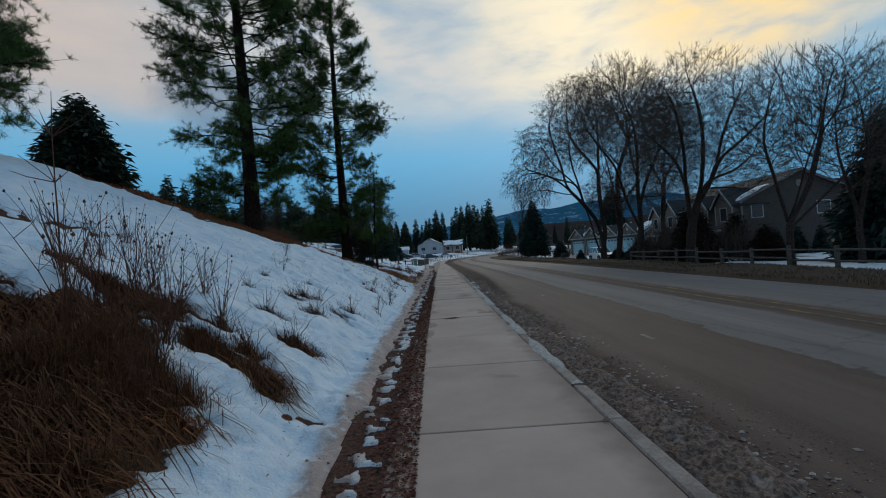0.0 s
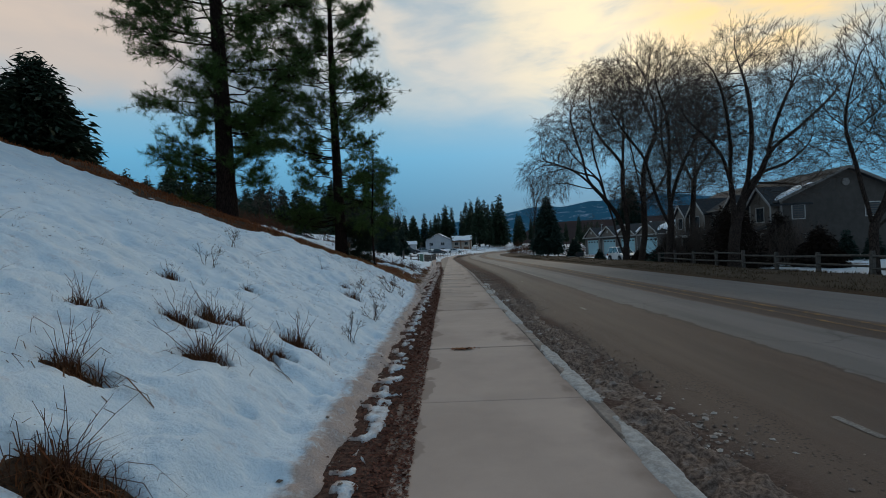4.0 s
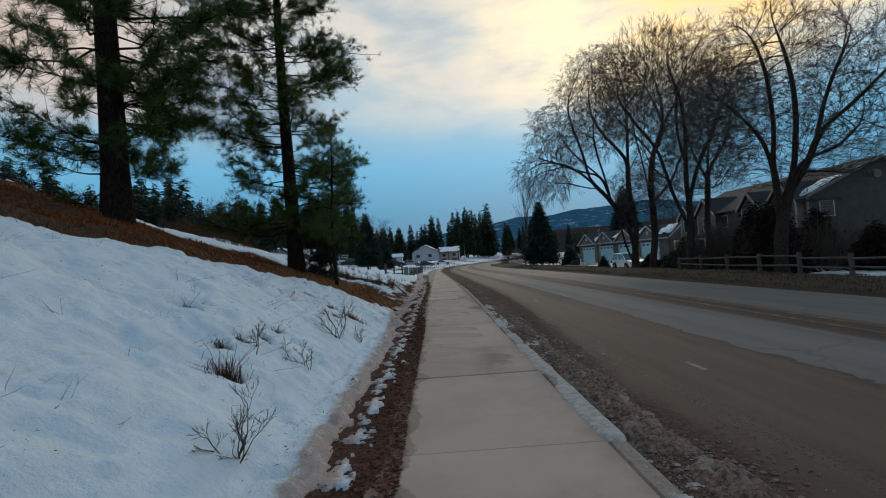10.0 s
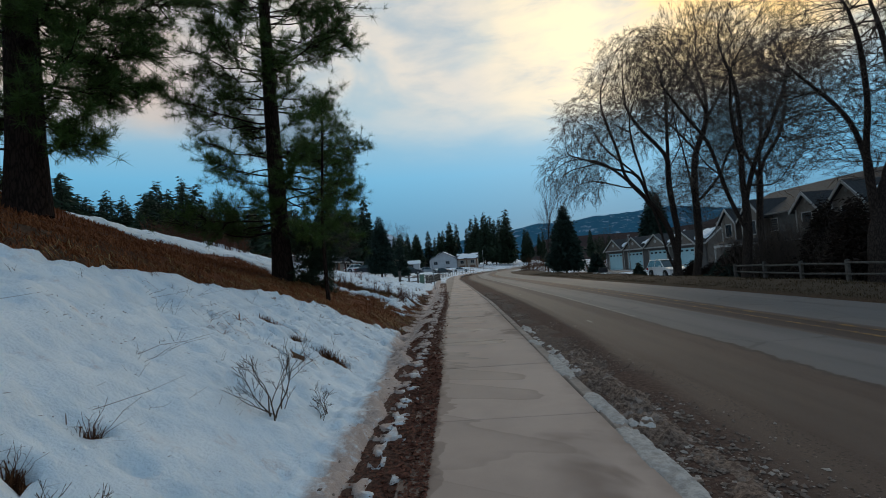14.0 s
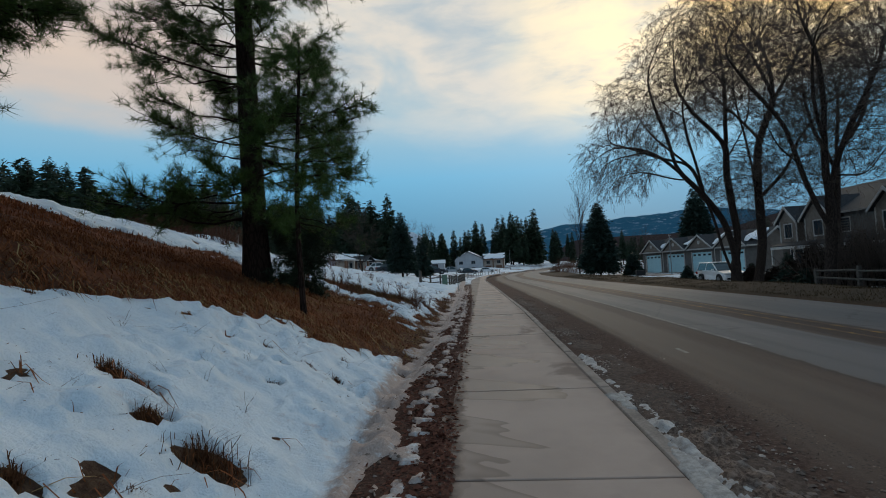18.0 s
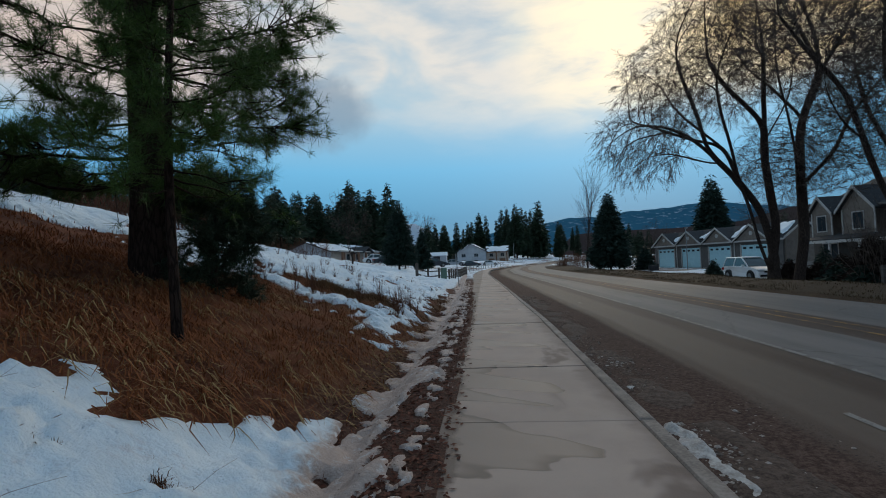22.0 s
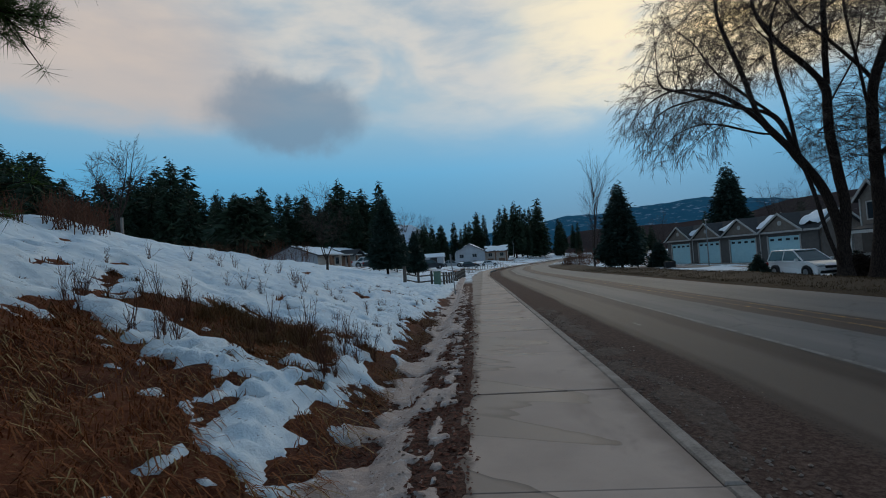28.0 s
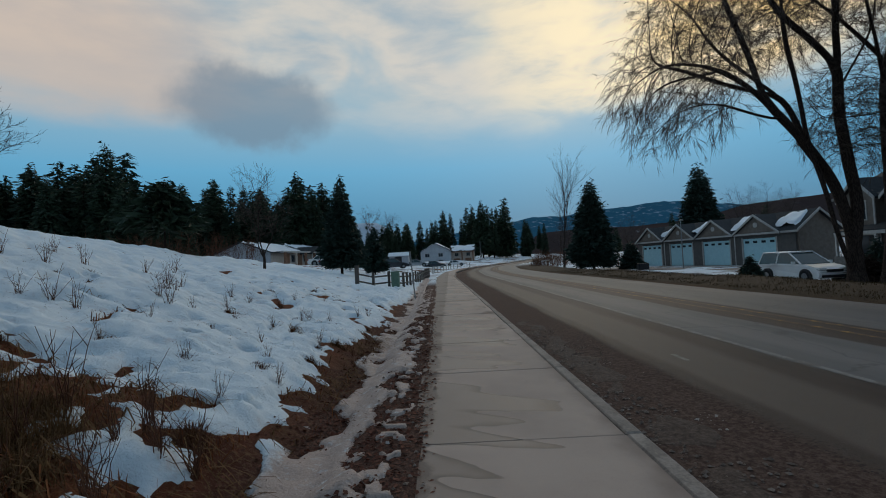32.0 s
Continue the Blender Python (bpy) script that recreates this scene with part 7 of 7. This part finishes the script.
def long_house():
    top = frame_at("long_house", -26.0, 100.0, 1.85, math.radians(80))
    L, D, H = 22.0, 9.0, 2.5
    bm = bmesh.new()
    prism(bm, [(0, 0), (D, 0), (D, H), (D / 2, H + 1.6), (0, H)], 0, 0.25, "yz")
    part("end_wall", bm, PALE_WALL, top, "pale grey gable end wall")
    bm = bmesh.new()
    prism(bm, [(0, 0), (D, 0), (D, H), (D / 2, H + 1.6), (0, H)], L - 0.25, L, "yz")
    part("end_wall", bm, PALE_WALL, top)
    bm = bmesh.new()
    box(bm, 0.25, 0, 0, L - 0.25, 0.25, H)
    box(bm, 0.25, D - 0.25, 0, L - 0.25, D, H)
    part("wall", bm, CREAM, top)
    gable_roof(top, 0, L, 0, D, H, 1.6, 0.5, ROOFING)
    zf = lambda U, V: H + 0.17 + np.minimum(V, D - V) * 0.356 + 0 * U
    snow_lump(top, -0.4, 10.3, -0.5, 4.3, zf, 951, 0.16)
    snow_lump(top, 11.6, 21.8, -0.5, 4.3, zf, 952, 0.16)
    snow_lump(top, -0.4, 22.0, 4.7, 9.4, zf, 953, 0.16)
    for u in (5.0, 9.0, 14.4, 18.6):
        boxed("wall_panel", (u - 0.9, -0.06, 0.02, u + 0.5, 0.0, H - 0.2), BROWN_WALL, top)
        boxed("door", (u - 0.75, -0.09, 0.05, u + 0.15, -0.05, 2.05), BROWN_WALL, top)
        window(top, u + 1.7, 0.0, 1.0, 1.3, 1.1, "u", -1)
    bm = bmesh.new()
    prism(bm, [(8.8, H - 0.35), (11.2, H + 0.75), (13.6, H - 0.35), (13.6, H - 0.2), (11.2, H + 0.95), (8.8, H - 0.2)], -2.2, 1.4, "xz")
    part("porch_roof", bm, ROOFING, top)
    for u in (9.2, 13.2):
        boxed("porch_post", (u - 0.08, -2.1, 0, u + 0.08, -1.94, H - 0.3), TRIM, top)
    for u in np.arange(1.5, 21, 3.2):
        boxed("porch_column", (u - 0.16, -1.7, 0, u + 0.16, -1.38, H - 0.15), BROWN_WALL if int(u) % 2 else CREAM, top)
    boxed("porch_beam", (0.6, -1.75, H - 0.15, 21.5, -1.3, H + 0.08), TRIM, top)
    window(top, 0.0, 5.8, 1.0, 1.0, 0.9, "v", -1)
    tagged(top, "long low house with pale gable, brown columns and snowy roof", "house")


long_house()


def far_house():
    top = frame_at("far_house", -9.8, 190.0, 0.1, math.radians(-4))
    L, D, H = 10.0, 12.0, 5.0
    bm = bmesh.new()
    prism(bm, [(0, 0), (L, 0), (L, H), (L / 2, H + 2.6), (0, H)], 0, 0.25, "xz")
    box(bm, 0, 0.25, 0, 0.25, D, H)
    box(bm, L - 0.25, 0.25, 0, L, D, H)
    part("wall", bm, PALE_WALL, top)
    gable_roof(top, 0, L, 0, D, H, 2.6, 0.5, ROOFING, "v")
    zf = lambda U, V: H + 0.2 + np.minimum(U, L - U) * 0.52 + 0 * V
    snow_lump(top, 0.0, L, 0.1, D, zf, 961, 0.2)
    bm = bmesh.new()
    box(bm, L, 1.5, 0, L + 7.5, 1.75, H - 0.3)
    box(bm, L + 7.25, 1.75, 0, L + 7.5, D, H - 0.3)
    part("wall", bm, CREAM, top)
    gable_roof(top, L, L + 7.5, 1.5, D, H - 0.3, 2.0, 0.5, ROOFING)
    zf2 = lambda U, V: H - 0.1 + np.minimum(V - 1.5, D - V) * 0.38 + 0 * U
    snow_lump(top, L - 0.3, L + 7.8, 1.1, 6.5, zf2, 962, 0.2)
    for u, z in ((2.2, 3.2), (6.6, 3.2), (2.2, 0.9), (6.6, 0.9)):
        window(top, u, 0.0, z, 1.4, 1.1, "u", -1)
    for u in (L + 1.8, L + 5.6):
        window(top, u, 1.5, 3.0, 1.2, 1.1, "u", -1)
        boxed("garage_opening", (u - 1.0, 1.40, 0.0, u + 1.0, 1.49, 2.3), BROWN_WALL, top)
    for u in (L + 3.6, L + 7.2):
        boxed("porch_post", (u - 0.2, 0.2, 0, u + 0.2, 0.6, H - 0.4), BROWN_WALL, top)
    boxed("porch_beam", (L + 0.3, 0.2, H - 0.7, L + 7.6, 1.5, H - 0.4), BROWN_WALL, top)
    tagged(top, "two-storey house with pale walls and a snowy roof", "house")
    shed = frame_at("small_shed", -17.5, 168.0, float(land(-17.5, 168)), 0)
    boxed("wall", (0, 0, 0, 5.5, 4, 2.3), PALE_WALL, shed)
    gable_roof(shed, 0, 5.5, 0, 4, 2.3, 0.9, 0.3, ROOF_SNOW)
    boxed("door", (1.6, -0.05, 0, 3.6, -0.003, 2.0), DARK, shed)
    tagged(shed, "small pale shed with a snow-covered roof", "shed")


far_house()


# ---- fences, posts and small street things ----
def rail_fence():
    """Split-rail fence along the far verge: one section for each pair of posts."""
    ys = list(np.arange(9.0, 44.5, 2.9))
    for i, y in enumerate(ys):
        x = 16.6 + 0.01 * y
        z = float(land(x, y))
        top = empty("rail_fence_section", Matrix.Translation((x, y, z)))
        boxed("post", (-0.08, -0.08, -0.3, 0.08, 0.08, 1.05), WOOD_GREY, top, bevel=0.02)
        if i < len(ys) - 1:
            for h in (0.42, 0.85):
                bm = bmesh.new()
                cyl(bm, (0.01, 0.0, h), (0.03 * math.sin(i * 3 + h), 2.9, h + 0.05 * math.sin(i * 5 + h * 7)), 0.055, 0.05, 7)
                part("rail", bm, WOOD_GREY, top)
        tagged(top, "weathered wooden split-rail fence section", "fence", "rail fence beyond the road")


rail_fence()


def picket_row():
    """Post and rail fence round the parking place."""
    line = [(-5.3, 56.9), (-4.55, 57.6), (-3.8, 58.5), (-3.1, 59.6)] + [(-3.1 + 0.02 * (y - 60), y) for y in np.arange(61.6, 84, 2.0)]
    for i, (x, y) in enumerate(line):
        z = float(land(x, y))
        top = empty("post_fence_section", Matrix.Translation((x, y, z)))
        w = 0.10 if i == 0 else 0.07
        boxed("post", (-w, -w, -0.3, w, w, 1.15 if i == 0 else 0.95), WOOD_GREY, top, bevel=0.015)
        if i < len(line) - 1:
            nx, ny = line[i + 1]
            nz = float(land(nx, ny)) - z
            for h in (0.32, 0.70):
                bm = bmesh.new()
                cyl(bm, (0, 0, h), (nx - x, ny - y, nz + h), 0.045, sides=6)
                part("rail", bm, WOOD_GREY, top)
        tagged(top, "grey wooden post and rail fence in the snow", "fence", "fence round the parking place")
    x, y = -3.4, 58.2
    top = empty("utility_box", Matrix.Translation((x, y, float(land(x, y)))))
    boxed("cabinet", (-0.22, -0.22, -0.1, 0.22, 0.22, 0.88), GREEN_PAINT, top, bevel=0.03)
    boxed("lid", (-0.25, -0.25, 0.88, 0.25, 0.25, 0.95), GREEN_PAINT, top, bevel=0.02)
    tagged(top, "faded green metal utility box by the fence", "utility box")
    for y in np.arange(95, 150, 4.0):
        x = float(kerb_x(y)) - 3.0
        post = boxed("road_post", (-0.07, -0.07, -0.2, 0.07, 0.07, 0.9), TRIM)
        post.location = (x, y, float(land(x, y)))
        tagged(post, "white wooden post along the bend", "post", "white posts along the bend")


picket_row()


def sign_post(x, y, h, lean):
    top = empty("sign_post", Matrix.Translation((x, y, float(land(x, y)))) @ Matrix.Rotation(lean, 4, "Y"))
    boxed("post", (-0.03, -0.03, -0.3, 0.03, 0.03, h), METAL, top)
    boxed("plate", (-0.035, -0.22, h - 0.55, -0.045, 0.22, h - 0.02), METAL, top, "back of a narrow grey metal sign")
    tagged(top, "narrow metal road sign seen edge-on", "road sign")


sign_post(-2.05, 54.2, 2.3, -0.06)


def lamp_post(x, y, h):
    top = empty("light_pole", Matrix.Translation((x, y, float(land(x, y)))))
    bm = bmesh.new()
    cyl(bm, (0, 0, -0.2), (0, 0, h), 0.07, 0.05, 8)
    part("pole", bm, METAL, top)
    boxed("lamp_head", (-0.12, -0.45, h, 0.12, 0.1, h + 0.12), METAL, top, bevel=0.03)
    tagged(top, "thin grey street light pole in front of the garages", "lamp post")


lamp_post(25.0, 84.0, 5.2)
lamp_post(9.0, 176.0, 6.5)
wire_post = boxed("white_stake", (-0.04, -0.04, -0.3, 0.04, 0.04, 0.85), TRIM_DULL)
wire_post.location = (-15.0, 45.7, float(land(-15, 45.7)))
tagged(wire_post, "short white stake on the hill's edge", "stake")
pillar = boxed("stone_pillar", (-0.28, -0.28, -0.2, 0.28, 0.28, 1.25), CREAM, bevel=0.04)
pillar.location = (24.07, 52.6, float(land(24.07, 52.6)))
tagged(pillar, "short pale stone pillar beside the straight leafless tree", "pillar")
crate = boxed("yard_box", (-0.6, -0.35, 0, 0.6, 0.35, 0.75), DARK, bevel=0.04)
crate.location = (22.2, 88.0, float(land(22.2, 88.0)))
tagged(crate, "low dark storage box on the verge", "box")


# ---- parked vehicles ----
CAR_WHITE = plain("white_car_paint", (0.80, 0.81, 0.82), (0.85, 0.85, 0.86), 2.0, 0.3, 0.0, 0.5, rel=0.0)
CAR_DARK = plain("dark_blue_car_paint", (0.014, 0.02, 0.03), (0.022, 0.03, 0.042), 2.0, 0.3, 0.0, 0.6, rel=0.0)
CAR_GREY = plain("silver_car_paint", (0.26, 0.28, 0.30), (0.34, 0.36, 0.38), 2.0, 0.3, 0.3, 0.6, rel=0.0)
TYRE = plain("tyre_rubber", (0.012, 0.012, 0.013), (0.025, 0.025, 0.025), 12.0, 0.9)
CAR_GLASS = mat_glass("car_glass", (0.018, 0.035, 0.04))
RED_LENS = plain("red_lamp_lens", (0.28, 0.01, 0.01), (0.40, 0.02, 0.015), 5.0, 0.25)
CLEAR_LENS = plain("clear_lamp_lens", (0.55, 0.56, 0.57), (0.68, 0.69, 0.70), 5.0, 0.15)


def car(x, y, heading, paint, label, kind="suv"):
    top = empty("parked_car", Matrix.Translation((x, y, float(land(x, y)))) @ Matrix.Rotation(heading, 4, "Z"))
    H = 1.68 if kind == "suv" else 1.45
    belt = 1.02 if kind == "suv" else 0.90
    L, W = 4.7, 1.86
    side = [(-L / 2, 0.46), (-L / 2 + 0.02, 0.82), (-L / 2 + 0.10, belt + 0.05), (-0.2 * L, belt + 0.03), (0.20 * L, belt - 0.02), (0.31 * L, belt - 0.06), (0.43 * L, belt - 0.17), (0.485 * L, belt - 0.32), (L / 2, 0.55), (L / 2 - 0.03, 0.34), (L / 2 - 0.14, 0.24), (-L / 2 + 0.15, 0.26)]
    bm = bmesh.new()
    prism(bm, side, -W / 2, W / 2, "xz")
    for v in bm.verts:
        v.co.y *= 1.0 - 0.16 * max(0.0, (abs(v.co.x) / (L / 2) - 0.72) / 0.28) ** 2 - (0.05 if v.co.z > belt - 0.1 else 0.0)
    bmesh.ops.bevel(bm, geom=[e for e in bm.edges], offset=0.06, segments=2, affect="EDGES")
    part("body", bm, paint, top, smooth=False)
    back = -L / 2 + (0.14 if kind == "suv" else 0.70)
    rise = 0.26 if kind == "suv" else 0.60
    bm = bmesh.new()
    prism(bm, [(back, belt - 0.03), (back + rise, H - 0.06), (0.03 * L, H - 0.06), (0.245 * L, belt - 0.03)], -W / 2 + 0.09, W / 2 - 0.09, "xz")
    for v in bm.verts:
        if v.co.z > belt + 0.2:
            v.co.y *= 0.80
    bmesh.ops.bevel(bm, geom=[e for e in bm.edges], offset=0.04, segments=2, affect="EDGES")
    part("greenhouse", bm, CAR_GLASS, top, "dark tinted glass")
    bm = bmesh.new()
    box(bm, back + rise - 0.08, -W / 2 * 0.72, H - 0.09, 0.05 * L, W / 2 * 0.72, H, 0.04)
    part("roof", bm, paint, top)
    for s in (-1, 1):
        for u in (-0.30 * L, 0.31 * L):
            bm = bmesh.new()
            cyl(bm, (u, s * (W / 2 - 0.16), 0.36), (u, s * (W / 2 - 0.004), 0.36), 0.40, sides=20)
            part("wheel_arch", bm, DARK, top)
    for s in (-1, 1):
        for u0, u1 in ((back + 0.02, back + rise), (-0.15 * L, -0.14 * L), (0.245 * L, 0.03 * L)):
            bm = bmesh.new()
            cyl(bm, (u0, s * (W / 2 - 0.10), belt - 0.03), (u1, s * (W / 2 * 0.80 - 0.08), H - 0.06), 0.045, sides=6)
            part("pillar", bm, paint, top)
        for u in (-0.30 * L, 0.31 * L):
            bm = bmesh.new()
            cyl(bm, (u, s * (W / 2 - 0.20), 0.33), (u, s * (W / 2 + 0.01), 0.33), 0.33, sides=18)
            wheel = part("wheel", bm, TYRE, top)
            bm = bmesh.new()
            cyl(bm, (u, s * (W / 2 + 0.0), 0.33), (u, s * (W / 2 + 0.025), 0.33), 0.21, sides=14)
            part("rim", bm, METAL, wheel)
        bm = box(bmesh.new(), L / 2 - 0.36, s * (W / 2 - 0.34) - 0.20, belt - 0.36, L / 2 - 0.03, s * (W / 2 - 0.34) + 0.20, belt - 0.22, 0.03)
        part("headlight", bm, CLEAR_LENS, top)
        bm = box(bmesh.new(), -L / 2 - 0.01, s * (W / 2 - 0.20) - 0.16, 0.72, -L / 2 + 0.16, s * (W / 2 - 0.20) + 0.16, 0.92, 0.03)
        part("tail_lamp", bm, RED_LENS, top)
        bm = box(bmesh.new(), 0.17 * L, s * (W / 2 + 0.10) - 0.10, belt - 0.02, 0.17 * L + 0.12, s * (W / 2 + 0.10) + 0.10, belt + 0.13, 0.03)
        part("mirror", bm, paint, top)
    boxed("grille", (L / 2 - 0.10, -0.42, belt - 0.44, L / 2 + 0.004, 0.42, belt - 0.30), DARK, top)
    boxed("bumper", (L / 2 - 0.12, -W / 2 + 0.24, 0.30, L / 2 + 0.02, W / 2 - 0.24, 0.44), DARK, top, bevel=0.02)
    boxed("number_plate", (-L / 2 - 0.015, -0.26, 0.60, -L / 2 + 0.02, 0.26, 0.72), CLEAR_LENS, top)
    return tagged(top, label, "car")


car(19.15, 58.4, math.radians(-88), CAR_WHITE, "white parked crossover standing in the driveway")
for i, (x, y, a, p, k, l) in enumerate(((-12.5, 112, 10, CAR_DARK, "suv", "dark parked car on the snowy lot"), (-9.5, 110, 15, CAR_DARK, "suv", "dark blue parked van-like car on the lot"), (-7.0, 128, 5, CAR_GREY, "sedan", "silver parked sedan before the far house"),
                                        (-3.5, 134, 0, CAR_DARK, "sedan", "black parked sedan before the far house"), (1.0, 150, 0, CAR_WHITE, "sedan", "white parked sedan beside the far house"), (-14.5, 92, 20, CAR_DARK, "sedan", "dark parked sedan in front of the long house"), (-17.0, 96, 10, CAR_WHITE, "sedan", "white parked sedan in front of the long house"))):
    car(x, y, math.radians(a), p, l, k)


# ---- pavement slabs and kerb stones ----
JOINT, FIRST = 2.423, 4.02
JOINTS = dict(zip(range(15), (4.08, 6.43, 8.67, 11.25, 13.42, 15.88, 18.31, 20.82, 23.32, 25.82, 28.15, 30.49, 32.96, 35.39, 37.97)))


def slab(y0, y1, lo, hi, z, thick, gap, bev, mat, parent, name, seed, chip=0.0):
    """One slab between two joints, with a chamfered rim; it follows the kerb line."""
    rng = np.random.default_rng(seed)
    ys = np.linspace(y0 + gap / 2, y1 - gap / 2, 9)
    ring = []
    for inset, dz in ((0, -thick), (0, -bev), (bev, 0.0)):
        yy = np.clip(ys, ys[0] + inset, ys[-1] - inset)
        chips = chip * rng.random(9) ** 2 if inset else np.zeros(9)
        a = np.stack([kerb_x(yy) + lo + inset, yy, road_z(yy) + z + dz], -1)
        b = np.stack([kerb_x(yy) + hi - inset - chips, yy, road_z(yy) + z + dz], -1)
        ring.append(np.concatenate([a, b[::-1]]))
    v = np.concatenate(ring)
    n = 18
    i = np.arange(n)
    j = (i + 1) % n
    sides = np.concatenate([np.stack([i + k * n, j + k * n, j + (k + 1) * n, i + (k + 1) * n], -1) for k in (0, 1)])
    q = np.arange(8)
    cap = np.stack([2 * n + q, 2 * n + 17 - q, 2 * n + 16 - q, 2 * n + q + 1], -1)
    return mesh_np(name, v, [sides, cap], mat, parent)


pavement = tagged(empty("pavement"), "light grey concrete pavement with straight joints, muddy at its edges", "pavement", kind="structure")
kerb = tagged(empty("kerb"), "worn concrete kerb with broken edges beside the gutter", "kerb", kind="structure")
for i in range(-4, 38):
    y0, y1 = (JOINTS.get(k, FIRST + k * JOINT) for k in (i, i + 1))
    tilt = 0.004 * math.sin(i * 2.7)
    slab(y0, y1, -1.83, -0.012, 0.0 + tilt, 0.12, 0.024, 0.006, CONCRETE, pavement, "paving_slab", 500 + i)
    slab(y0 + 0.05, y1 + 0.05, 0.008, 0.155, -0.004 - tilt, 0.2, 0.014, 0.016, KERB, kerb, "kerb_stone", 700 + i, 0.05)
far_walk = strip_mesh("far_pavement", np.arange(FIRST + 38 * JOINT, 300, 2.0), -1.83, 0.0, lambda d: 0 * d, CONCRETE, 2)
tagged(far_walk, "grey concrete pavement running on round the bend", "pavement", kind="structure")
